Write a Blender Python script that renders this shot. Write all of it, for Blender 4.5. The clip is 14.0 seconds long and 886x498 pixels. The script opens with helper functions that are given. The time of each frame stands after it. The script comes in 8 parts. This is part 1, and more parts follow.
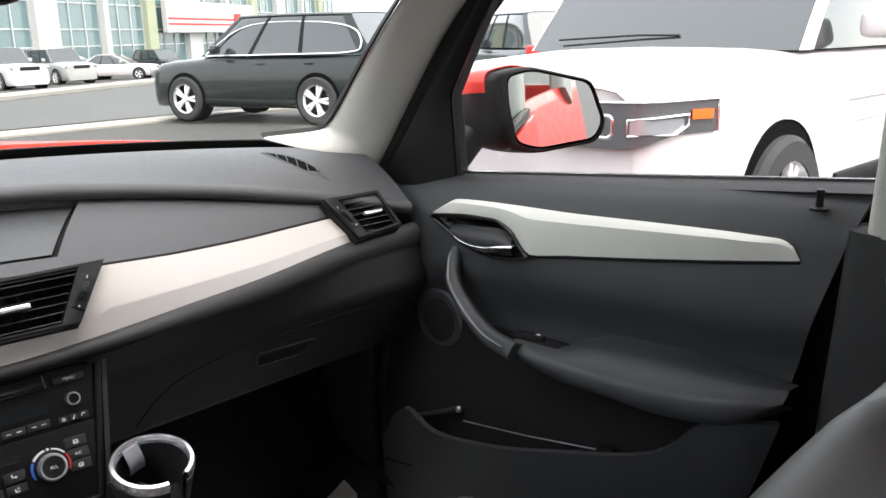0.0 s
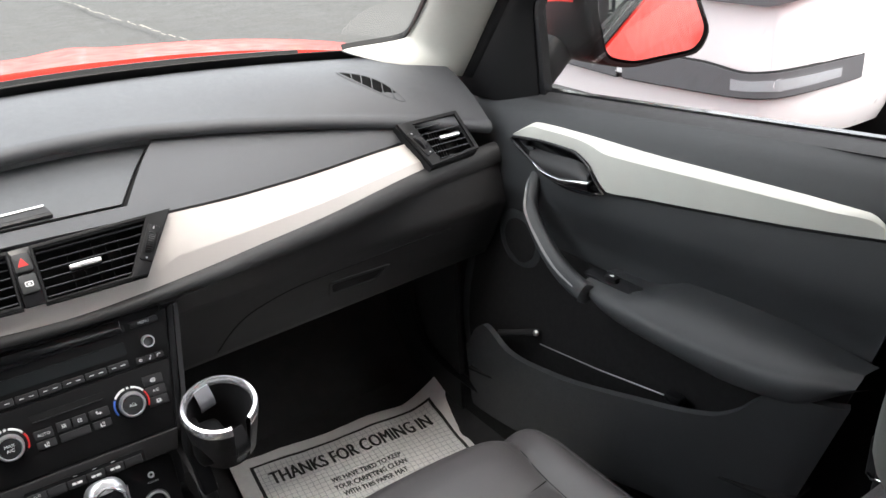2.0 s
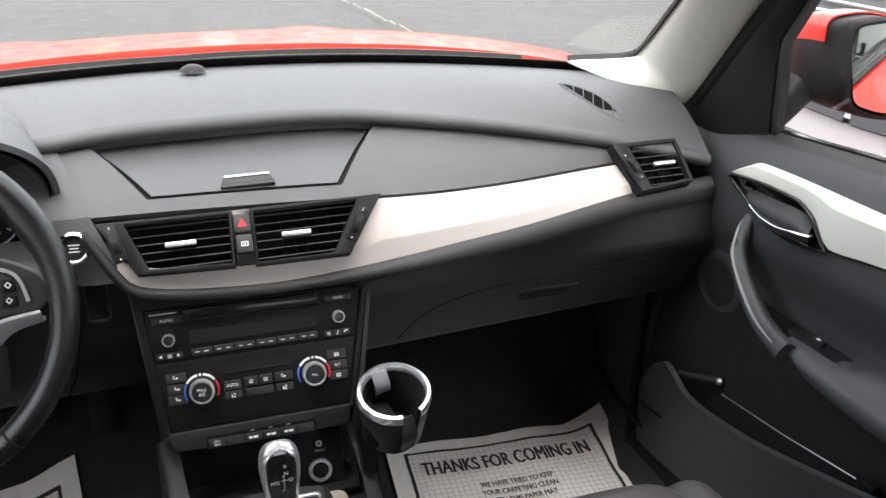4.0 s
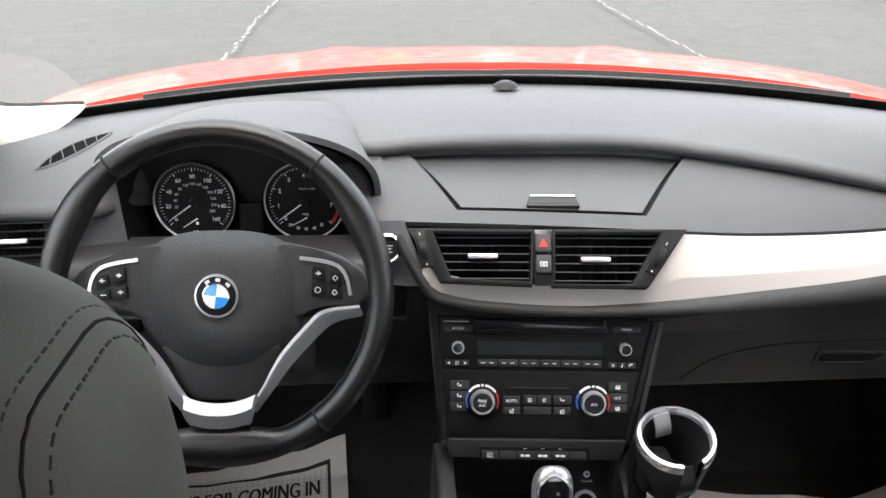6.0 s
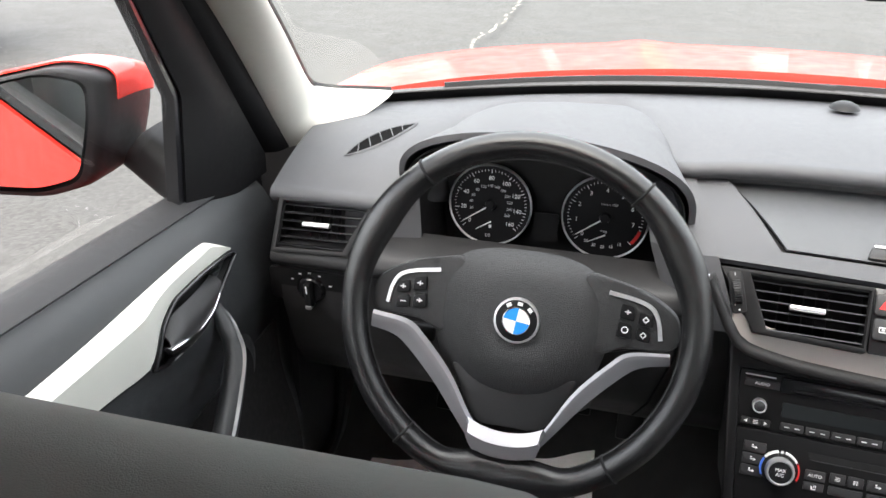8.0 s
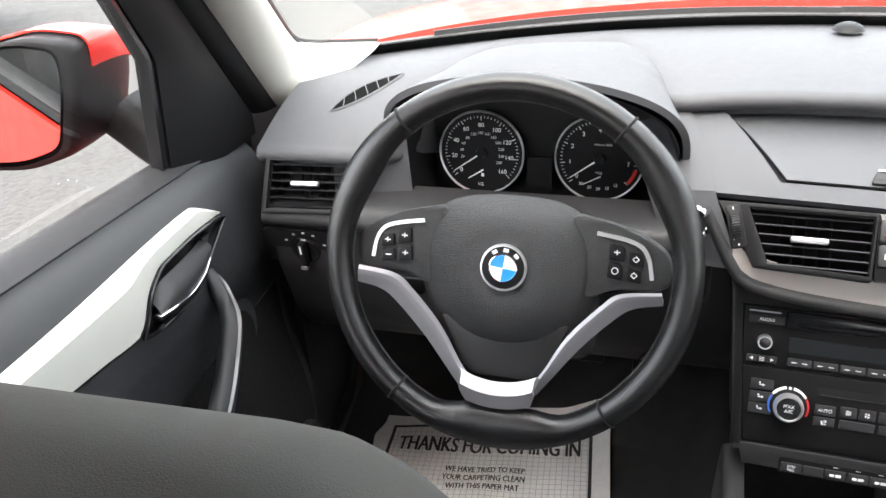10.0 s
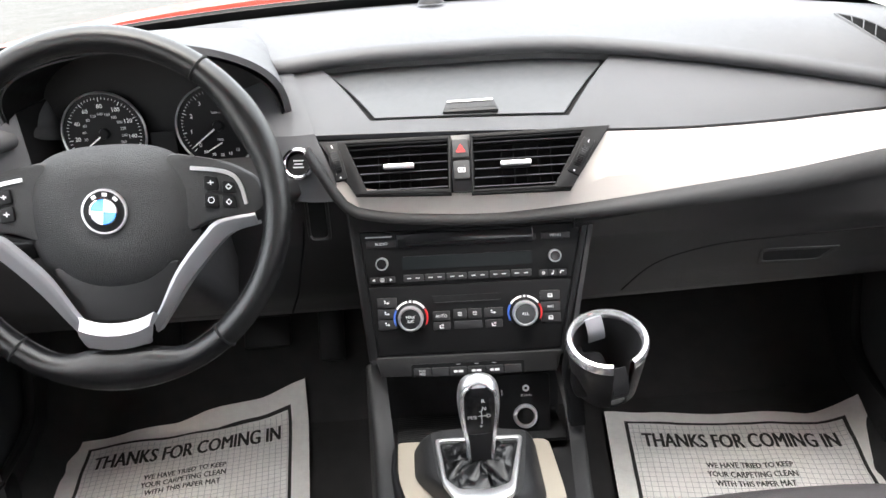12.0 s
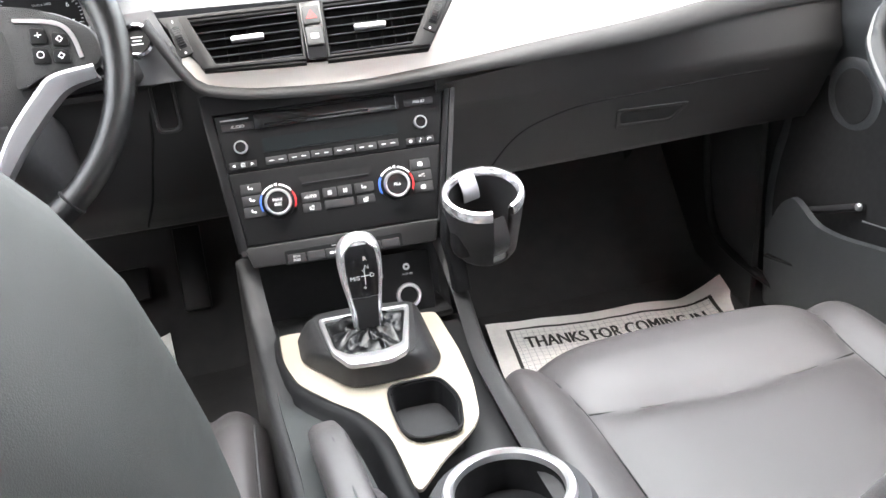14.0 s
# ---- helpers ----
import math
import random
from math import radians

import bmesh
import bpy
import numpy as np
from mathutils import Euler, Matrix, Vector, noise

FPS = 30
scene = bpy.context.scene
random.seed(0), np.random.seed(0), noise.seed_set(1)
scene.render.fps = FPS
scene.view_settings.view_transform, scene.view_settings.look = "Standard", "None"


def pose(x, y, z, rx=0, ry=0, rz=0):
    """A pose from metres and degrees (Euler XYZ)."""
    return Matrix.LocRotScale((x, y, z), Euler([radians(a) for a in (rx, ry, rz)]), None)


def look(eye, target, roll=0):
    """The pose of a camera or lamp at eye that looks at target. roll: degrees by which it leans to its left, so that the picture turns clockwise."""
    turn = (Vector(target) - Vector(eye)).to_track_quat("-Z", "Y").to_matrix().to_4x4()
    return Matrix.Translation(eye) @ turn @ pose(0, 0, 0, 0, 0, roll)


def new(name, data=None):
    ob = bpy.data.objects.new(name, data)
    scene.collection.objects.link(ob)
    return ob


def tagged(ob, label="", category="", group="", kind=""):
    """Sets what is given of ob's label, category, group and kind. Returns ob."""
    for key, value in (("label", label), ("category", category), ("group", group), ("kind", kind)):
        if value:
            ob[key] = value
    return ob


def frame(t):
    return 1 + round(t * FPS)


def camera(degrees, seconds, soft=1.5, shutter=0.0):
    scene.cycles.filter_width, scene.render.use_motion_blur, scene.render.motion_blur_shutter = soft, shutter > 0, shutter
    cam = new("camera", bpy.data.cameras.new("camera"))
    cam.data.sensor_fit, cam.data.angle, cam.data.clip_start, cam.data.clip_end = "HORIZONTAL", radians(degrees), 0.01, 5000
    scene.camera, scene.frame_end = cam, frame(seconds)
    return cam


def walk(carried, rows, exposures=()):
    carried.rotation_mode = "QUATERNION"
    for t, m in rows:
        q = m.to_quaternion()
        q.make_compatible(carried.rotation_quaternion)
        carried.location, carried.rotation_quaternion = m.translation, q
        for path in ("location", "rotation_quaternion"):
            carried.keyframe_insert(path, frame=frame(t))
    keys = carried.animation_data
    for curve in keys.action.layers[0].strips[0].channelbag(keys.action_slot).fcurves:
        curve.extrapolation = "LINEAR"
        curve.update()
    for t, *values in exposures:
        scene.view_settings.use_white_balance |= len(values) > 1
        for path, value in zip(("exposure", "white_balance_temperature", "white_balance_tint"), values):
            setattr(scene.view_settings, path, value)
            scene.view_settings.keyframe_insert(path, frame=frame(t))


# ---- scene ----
cam = camera(55.5, 14.0)
PATH = [
    (0, (-0.198, -0.967, 1.214), (1.152, 0.424, 0.721), -1.4),
    (0.5, (-0.104, -1.016, 1.279), (1.162, 0.392, 0.636), -4.9),
    (1, (-0.086, -1.022, 1.329), (1.098, 0.413, 0.594), -5.3),
    (1.5, (-0.072, -0.994, 1.352), (1.026, 0.468, 0.54), -4.3),
    (2, (-0.053, -0.976, 1.351), (0.934, 0.535, 0.489), -4.1),
    (2.2, (-0.053, -0.971, 1.353), (0.891, 0.566, 0.489), -3.7),
    (4.3, (-0.082, -0.943, 1.356), (0.501, 0.778, 0.521), 0.6),
    (4.5, (-0.087, -0.941, 1.356), (0.462, 0.793, 0.524), 0.6),
    (5, (-0.099, -0.938, 1.361), (0.322, 0.837, 0.54), 0.6),
    (5.5, (-0.119, -0.927, 1.364), (0.138, 0.882, 0.55), 0.6),
    (6, (-0.138, -0.913, 1.366), (-0.069, 0.912, 0.55), 0.3),
    (6.5, (-0.162, -0.902, 1.367), (-0.223, 0.922, 0.548), 0.4),
    (7, (-0.195, -0.887, 1.376), (-0.405, 0.924, 0.552), 0.9),
    (7.5, (-0.226, -0.851, 1.39), (-0.609, 0.918, 0.538), 1.5),
    (7.7, (-0.231, -0.841, 1.389), (-0.663, 0.911, 0.527), 1.6),
    (9.8, (-0.211, -0.799, 1.371), (-0.789, 0.85, 0.399), -3.5),
    (10, (-0.191, -0.803, 1.368), (-0.715, 0.871, 0.406), -3.7),
    (10.5, (-0.133, -0.82, 1.348), (-0.496, 0.906, 0.406), -4.0),
    (11, (-0.074, -0.852, 1.328), (-0.3, 0.909, 0.407), -4.0),
    (11.5, (-0.035, -0.885, 1.305), (-0.11, 0.898, 0.403), -4.1),
    (12, (-0.026, -0.917, 1.274), (0.018, 0.884, 0.406), -3.6),
    (12.5, (-0.023, -0.927, 1.235), (0.109, 0.867, 0.362), -3.4),
    (13, (-0.035, -0.931, 1.192), (0.181, 0.843, 0.295), -3.1),
    (13.5, (-0.051, -0.94, 1.137), (0.23, 0.831, 0.251), -4.0),
    (14, (-0.062, -0.961, 1.089), (0.319, 0.813, 0.249), -5.5),
]
EXPOSURES = [(0.0, 2.2), (1.5, 2.5), (5.0, 2.75), (7.5, 2.95), (11.0, 3.38), (12.5, 3.42), (13.0, 3.65), (14.0, 4.35)]
walk(cam, [(t, look(eye, target, roll)) for t, eye, target, roll in PATH], EXPOSURES)

# ---- world, sun ----
world = bpy.data.worlds.new("sky")
scene.world = world
world.use_nodes = True
wn = world.node_tree.nodes
sky = wn.new("ShaderNodeTexSky")
sky.sky_type = "NISHITA"
sky.sun_disc = False
sky.sun_elevation, sky.sun_rotation = radians(62), radians(188)
sky.air_density, sky.dust_density, sky.ozone_density = 1.0, 4.0, 1.0
# thin bright cloud: the sky's colour is washed towards white
wash = wn.new("ShaderNodeMixRGB")
wash.inputs[0].default_value = 0.6
wash.inputs[2].default_value = (6.2, 6.0, 5.75, 1)
world.node_tree.links.new(sky.outputs[0], wash.inputs[1])
world.node_tree.links.new(wash.outputs[0], wn["Background"].inputs[0])
wn["Background"].inputs[1].default_value = 0.165
sun_data = bpy.data.lights.new("sun", "SUN")
sun_data.energy, sun_data.angle, sun_data.color = 1.0, radians(75), (1.0, 0.965, 0.92)
sun = new("sun", sun_data)
sun.matrix_world = look((0, 0, 0), (0.06, 0.47, -0.88))

# ---- helpers ----
EX, EY, EZ = Vector((1, 0, 0)), Vector((0, 1, 0)), Vector((0, 0, 1))
PLACE = {}


def thing(name, at, label="", category="", group="", kind=""):
    """An empty at a thing's base, which its parts hang from."""
    ob = new(name)
    ob.empty_display_size = 0.05
    ob.location = at
    PLACE[ob] = Matrix.Translation(at)
    return tagged(ob, label, category, group, kind)


def solid(name, bm, material, parent=None, label="", m=None, sharp=35, category="", group="", kind=""):
    """A bmesh as one mesh object; with a parent it is a part of that."""
    bmesh.ops.recalc_face_normals(bm, faces=bm.faces)
    me = bpy.data.meshes.new(name)
    bm.to_mesh(me)
    bm.free()
    return share(name, me, material, parent, label, m, sharp, category, group, kind)


def share(name, me, material, parent=None, label="", m=None, sharp=35, category="", group="", kind=""):
    if material is not None and not me.materials:
        me.materials.append(material)
        me.shade_smooth()
        me.set_sharp_from_angle(angle=radians(sharp))
    ob = new(name, me)
    m = Matrix.Identity(4) if m is None else m
    if parent is not None:
        ob.parent = parent
        ob.matrix_parent_inverse = PLACE[parent].inverted()
    ob.matrix_basis = m
    PLACE[ob] = m
    return tagged(ob, label, category, group, kind)


part = solid


def axes(origin, ex, ey):
    """A frame with the given origin and directions; z is their cross product."""
    ex = Vector(ex).normalized()
    ez = ex.cross(Vector(ey)).normalized()
    ey = ez.cross(ex)
    m = Matrix((ex, ey, ez)).transposed().to_4x4()
    m.translation = origin
    return m


def lerp(a, b, t):
    return a + (b - a) * t


def curve(x, *pairs):
    """Smooth interpolation through (x, value) pairs."""
    xs, vs = [p[0] for p in pairs], [p[1] for p in pairs]
    if x <= xs[0]:
        return vs[0]
    if x >= xs[-1]:
        return vs[-1]
    i = max(k for k in range(len(xs) - 1) if xs[k] <= x)
    h = xs[i + 1] - xs[i]
    d = [(vs[k + 1] - vs[k]) / (xs[k + 1] - xs[k]) for k in range(len(xs) - 1)]

    def slope(k):
        if k == 0:
            return d[0]
        if k == len(xs) - 1:
            return d[-1]
        return 0.0 if d[k - 1] * d[k] <= 0 else 2 * d[k - 1] * d[k] / (d[k - 1] + d[k])

    s = (x - xs[i]) / h
    return ((1 + 2 * s) * (1 - s) ** 2 * vs[i] + s * (1 - s) ** 2 * h * slope(i)
            + s * s * (3 - 2 * s) * vs[i + 1] - s * s * (1 - s) * h * slope(i + 1))


def grid(f, us, vs, thick=0.0, loop=False):
    """A sheet f(u, v); thick: made solid towards the side away from its normal."""
    bm = bmesh.new()
    us = [k / us for k in range(us + 1)] if isinstance(us, int) else us
    vs = [k / vs for k in range(vs + 1)] if isinstance(vs, int) else vs
    rows = [[bm.verts.new(f(u, v)) for v in vs] for u in us]
    n = len(us)
    for i in range(n if loop else n - 1):
        for j in range(len(vs) - 1):
            a, b = rows[i], rows[(i + 1) % n]
            bm.faces.new((a[j], b[j], b[j + 1], a[j + 1]))
    if thick:
        bm.normal_update()
        bmesh.ops.solidify(bm, geom=bm.faces[:], thickness=thick)
    return bm


def block(sx, sy, sz, bevel=0.0, segments=2, at=(0, 0, 0)):
    bm = bmesh.new()
    bmesh.ops.create_cube(bm, size=1, matrix=Matrix.Translation(at) @ Matrix.Diagonal((sx, sy, sz, 1)))
    if bevel:
        bmesh.ops.bevel(bm, geom=bm.edges[:], offset=bevel, segments=segments, profile=0.5, affect="EDGES", clamp_overlap=True)
    return bm


def pillow(sx, sy, sz, r, n=10, bend=None):
    """A box with round edges of radius r, cut into n pieces a side, each point then moved by bend."""
    bm = bmesh.new()
    bmesh.ops.create_cube(bm, size=2)
    bmesh.ops.subdivide_edges(bm, edges=bm.edges[:], cuts=n - 1, use_grid_fill=True)
    half = Vector((sx / 2, sy / 2, sz / 2))
    for v in bm.verts:
        p = Vector([c * h for c, h in zip(v.co, half)])
        core = Vector([max(-h + r, min(h - r, c)) for c, h in zip(p, half)])
        # spread the rows so that some fall on the round edge
        q = Vector([h * math.copysign(1 - (1 - abs(c)) ** 1.35, c) for c, h in zip(v.co, half)])
        core = Vector([max(-h + r, min(h - r, c)) for c, h in zip(q, half)])
        d = q - core
        p = core + d.normalized() * r if d.length > 1e-9 else q
        v.co = bend(p) if bend else p
    return bm


def prism(outline, depth, bevel=0.0, segments=2):
    """A flat outline in x and y made solid from z = 0 to z = depth, its upper edge rounded."""
    bm = bmesh.new()
    f = bm.faces.new([bm.verts.new((x, y, 0)) for x, y in outline])
    bm.normal_update()
    if f.normal.z < 0:
        f.normal_flip()
    top = bmesh.ops.extrude_face_region(bm, geom=[f])
    up = [v for v in top["geom"] if isinstance(v, bmesh.types.BMVert)]
    for v in up:
        v.co.z += depth
    if bevel:
        ring = [e for e in bm.edges if e.verts[0] in up and e.verts[1] in up]
        bmesh.ops.bevel(bm, geom=ring, offset=bevel, segments=segments, profile=0.5, affect="EDGES", clamp_overlap=True)
    return bm


def border(outer, inner, depth, bevel=0.0):
    """A flat frame between two outlines of as many points."""
    bm = bmesh.new()
    n = len(outer)
    o0, i0 = [bm.verts.new((x, y, 0)) for x, y in outer], [bm.verts.new((x, y, 0)) for x, y in inner]
    o1, i1 = [bm.verts.new((x, y, depth)) for x, y in outer], [bm.verts.new((x, y, depth)) for x, y in inner]
    for k in range(n):
        j = (k + 1) % n
        bm.faces.new((o1[k], o1[j], i1[j], i1[k]))
        bm.faces.new((o0[j], o0[k], i0[k], i0[j]))
        bm.faces.new((o0[k], o0[j], o1[j], o1[k]))
        bm.faces.new((i0[j], i0[k], i1[k], i1[j]))
    if bevel:
        top = set(o1) | set(i1)
        ring = [e for e in bm.edges if e.verts[0] in top and e.verts[1] in top and len({e.verts[0] in o1, e.verts[1] in o1}) == 1]
        bmesh.ops.bevel(bm, geom=ring, offset=bevel, segments=2, profile=0.5, affect="EDGES", clamp_overlap=True)
    return bm


def rounded(w, h, r, n=5, cx=0.0, cy=0.0):
    pts = []
    for k, (sx, sy) in enumerate(((1, 1), (-1, 1), (-1, -1), (1, -1))):
        for i in range(n + 1):
            a = radians(90 * k + 90 * i / n)
            pts.append((cx + sx * (w / 2 - r) + r * math.cos(a), cy + sy * (h / 2 - r) + r * math.sin(a)))
    return pts


def soften(points, r, n=4):
    """An outline with its corners rounded by about r."""
    out = []
    m = len(points)
    for k in range(m):
        p, a, b = Vector(points[k]), Vector(points[k - 1]), Vector(points[(k + 1) % m])
        ra, rb = min(r, (a - p).length * 0.45), min(r, (b - p).length * 0.45)
        s, e = p + (a - p).normalized() * ra, p + (b - p).normalized() * rb
        for i in range(n + 1):
            t = i / n
            q = s * (1 - t) ** 2 + p * 2 * t * (1 - t) + e * t * t
            out.append((q.x, q.y))
    return out


def circle(r, n=32, cx=0.0, cy=0.0):
    return [(cx + r * math.cos(2 * math.pi * k / n), cy + r * math.sin(2 * math.pi * k / n)) for k in range(n)]


def lathe(profile, n=40, a0=0.0, a1=360.0):
    """A profile of (radius, height) turned about z."""
    full = abs(a1 - a0) >= 359.9
    bm = bmesh.new()
    count = n if full else n + 1
    rows = []
    for k in range(count):
        a = radians(a0 + (a1 - a0) * k / n)
        rows.append([bm.verts.new((r * math.cos(a), r * math.sin(a), z)) for r, z in profile])
    for k in range(n):
        a, b = rows[k], rows[(k + 1) % count]
        for j in range(len(profile) - 1):
            bm.faces.new((a[j], b[j], b[j + 1], a[j + 1]))
    bmesh.ops.remove_doubles(bm, verts=bm.verts[:], dist=1e-6)
    return bm


def sweep(path, section, closed=False, scale=None, up=None, caps=True):
    """A section (list of x, y, or a radius) drawn along a path of points."""
    path = [Vector(p) for p in path]
    if not isinstance(section, (list, tuple)):
        section = circle(section, 10)
    n = len(path)
    bm = bmesh.new()
    rows = []
    side = None
    for k, p in enumerate(path):
        a = path[k - 1] if (k or closed) else path[k]
        b = path[(k + 1) % n] if (k < n - 1 or closed) else path[k]
        t = (b - a).normalized()
        if up is not None:
            side = t.cross(Vector(up)).normalized()
        elif side is None:
            side = t.cross(EZ if abs(t.z) < 0.9 else EX).normalized()
        else:
            side = (side - t * side.dot(t)).normalized()
        top = side.cross(t)
        s = scale(k / max(1, n - 1)) if scale else 1.0
        sx, sy = s if isinstance(s, tuple) else (s, s)
        rows.append([bm.verts.new(p + side * x * sx + top * y * sy) for x, y in section])
    m = len(section)
    for k in range(n if closed else n - 1):
        a, b = rows[k], rows[(k + 1) % n]
        for j in range(m):
            bm.faces.new((a[j], a[(j + 1) % m], b[(j + 1) % m], b[j]))
    if not closed and caps:
        bm.faces.new(rows[0][::-1])
        bm.faces.new(rows[-1])
    return bm


def bezier(points, n=24):
    """A smooth line through the points (Catmull-Rom)."""
    p = [Vector(q) for q in points]
    p = [p[0] * 2 - p[1], *p, p[-1] * 2 - p[-2]]
    out = []
    per = max(1, n // (len(p) - 3))
    for k in range(1, len(p) - 2):
        for i in range(per):
            t = i / per
            out.append(0.5 * (2 * p[k] + (p[k + 1] - p[k - 1]) * t + (2 * p[k - 1] - 5 * p[k] + 4 * p[k + 1] - p[k + 2]) * t * t
                              + (3 * p[k] - p[k - 1] - 3 * p[k + 1] + p[k + 2]) * t ** 3))
    out.append(p[-2])
    return out


def join(*parts):
    bm = parts[0]
    for other in parts[1:]:
        me = bpy.data.meshes.new("join")
        other.to_mesh(me)
        other.free()
        bm.from_mesh(me)
        bpy.data.meshes.remove(me)
    return bm


def moved(bm, m):
    bmesh.ops.transform(bm, matrix=m, verts=bm.verts[:])
    return bm


def writing(text, size, depth=0.0004, align="CENTER", squeeze=1.0):
    """Letters lying in x and y, as a bmesh."""
    cu = bpy.data.curves.new("writing", "FONT")
    cu.body, cu.size, cu.align_x, cu.align_y = text, size, align, "CENTER"
    cu.extrude, cu.resolution_u = depth, 3
    ob = bpy.data.objects.new("writing", cu)
    scene.collection.objects.link(ob)
    me = bpy.data.meshes.new_from_object(ob.evaluated_get(bpy.context.evaluated_depsgraph_get()))
    bm = bmesh.new()
    bm.from_mesh(me)
    bpy.data.objects.remove(ob)
    bpy.data.curves.remove(cu)
    bpy.data.meshes.remove(me)
    return moved(bm, Matrix.Diagonal((squeeze, 1, 1, 1)))


# ---- materials ----
def material(name, colour, rough=0.5, metal=0.0, vary=0.12, scale=8.0, bump=0.0, bump_scale=400.0, grain="noise",
             coat=0.0, spec=0.5, tint=None, rough_vary=0.08, fleck=0.0, dirt=0.0):
    """A surface with two scales of variation in colour, uneven gloss and fine relief."""
    mat = bpy.data.materials.new(name)
    mat.use_nodes = True
    nt = mat.node_tree
    nd, ln = nt.nodes, nt.links
    bsdf = nd["Principled BSDF"]
    co = nd.new("ShaderNodeTexCoord")

    def noise_at(s, detail=4.0):
        n = nd.new("ShaderNodeTexNoise")
        n.inputs["Scale"].default_value, n.inputs["Detail"].default_value = s, detail
        ln.new(co.outputs["Object"], n.inputs["Vector"])
        return n

    wide, fine = noise_at(scale), noise_at(scale * 14, 3.0)
    mixed = nd.new("ShaderNodeMath")
    mixed.operation = "MULTIPLY_ADD"
    mixed.inputs[1].default_value = 0.45
    ln.new(fine.outputs[0], mixed.inputs[0])
    half = nd.new("ShaderNodeMath")
    half.operation = "MULTIPLY"
    half.inputs[1].default_value = 0.55
    ln.new(wide.outputs[0], half.inputs[0])
    ln.new(half.outputs[0], mixed.inputs[2])
    ramp = nd.new("ShaderNodeMapRange")
    ramp.inputs["From Min"].default_value, ramp.inputs["From Max"].default_value = 0.3, 0.7
    ln.new(mixed.outputs[0], ramp.inputs["Value"])
    mix = nd.new("ShaderNodeMixRGB")
    c = Vector(colour)
    other = Vector(tint) if tint else c * (1 + vary)
    mix.inputs[1].default_value = (*(c * (1 - vary)), 1)
    mix.inputs[2].default_value = (*other, 1)
    ln.new(ramp.outputs[0], mix.inputs[0])
    last = mix.outputs[0]
    if fleck:
        vor = nd.new("ShaderNodeTexVoronoi")
        vor.inputs["Scale"].default_value = bump_scale * 0.6
        ln.new(co.outputs["Object"], vor.inputs["Vector"])
        speck = nd.new("ShaderNodeMapRange")
        speck.inputs["From Min"].default_value, speck.inputs["From Max"].default_value = 0.0, 1.0
        speck.inputs["To Min"].default_value, speck.inputs["To Max"].default_value = 1 - fleck, 1 + fleck
        ln.new(vor.outputs["Color"], speck.inputs["Value"])
        mul = nd.new("ShaderNodeMixRGB")
        mul.blend_type = "MULTIPLY"
        mul.inputs[0].default_value = 1.0
        ln.new(last, mul.inputs[1])
        ln.new(speck.outputs[0], mul.inputs[2])
        last = mul.outputs[0]
    ln.new(last, bsdf.inputs["Base Color"])
    gloss = nd.new("ShaderNodeMapRange")
    gloss.inputs["From Min"].default_value, gloss.inputs["From Max"].default_value = 0.3, 0.7
    gloss.inputs["To Min"].default_value = max(0.02, rough - rough_vary)
    gloss.inputs["To Max"].default_value = min(1.0, rough + rough_vary)
    ln.new(fine.outputs[0], gloss.inputs["Value"])
    ln.new(gloss.outputs[0], bsdf.inputs["Roughness"])
    bsdf.inputs["Metallic"].default_value = metal
    bsdf.inputs["Specular IOR Level"].default_value = spec
    bsdf.inputs["Coat Weight"].default_value = coat
    bsdf.inputs["Coat Roughness"].default_value = 0.04
    if bump:
        if grain == "cells":
            tex = nd.new("ShaderNodeTexVoronoi")
            tex.feature = "DISTANCE_TO_EDGE"
            tex.inputs["Scale"].default_value = bump_scale
            ln.new(co.outputs["Object"], tex.inputs["Vector"])
            height = nd.new("ShaderNodeMapRange")
            height.inputs["From Max"].default_value = 0.25
            ln.new(tex.outputs["Distance"], height.inputs["Value"])
            out = height.outputs[0]
        else:
            out = noise_at(bump_scale, 2.0).outputs[0]
        b = nd.new("ShaderNodeBump")
        b.inputs["Strength"].default_value, b.inputs["Distance"].default_value = bump, 0.0006 if bump_scale > 100 else 0.004
        ln.new(out, b.inputs["Height"])
        ln.new(b.outputs[0], bsdf.inputs["Normal"])
    return mat


def pane_material(name, tint=(0.93, 0.96, 0.95), gloss=0.5, rough=0.0):
    """Clear glass: light passes, and the surface mirrors by Fresnel."""
    mat = bpy.data.materials.new(name)
    mat.use_nodes = True
    nt = mat.node_tree
    nd, ln = nt.nodes, nt.links
    nd.remove(nd["Principled BSDF"])
    clear, shine, mix = nd.new("ShaderNodeBsdfTransparent"), nd.new("ShaderNodeBsdfGlossy"), nd.new("ShaderNodeMixShader")
    clear.inputs[0].default_value = (*tint, 1)
    shine.inputs["Roughness"].default_value = rough
    fres = nd.new("ShaderNodeFresnel")
    fres.inputs[0].default_value = 1.45
    k = nd.new("ShaderNodeMath")
    k.operation = "MULTIPLY"
    k.inputs[1].default_value = gloss
    ln.new(fres.outputs[0], k.inputs[0])
    ln.new(k.outputs[0], mix.inputs[0])
    ln.new(clear.outputs[0], mix.inputs[1])
    ln.new(shine.outputs[0], mix.inputs[2])
    ln.new(mix.outputs[0], nd["Material Output"].inputs[0])
    return mat


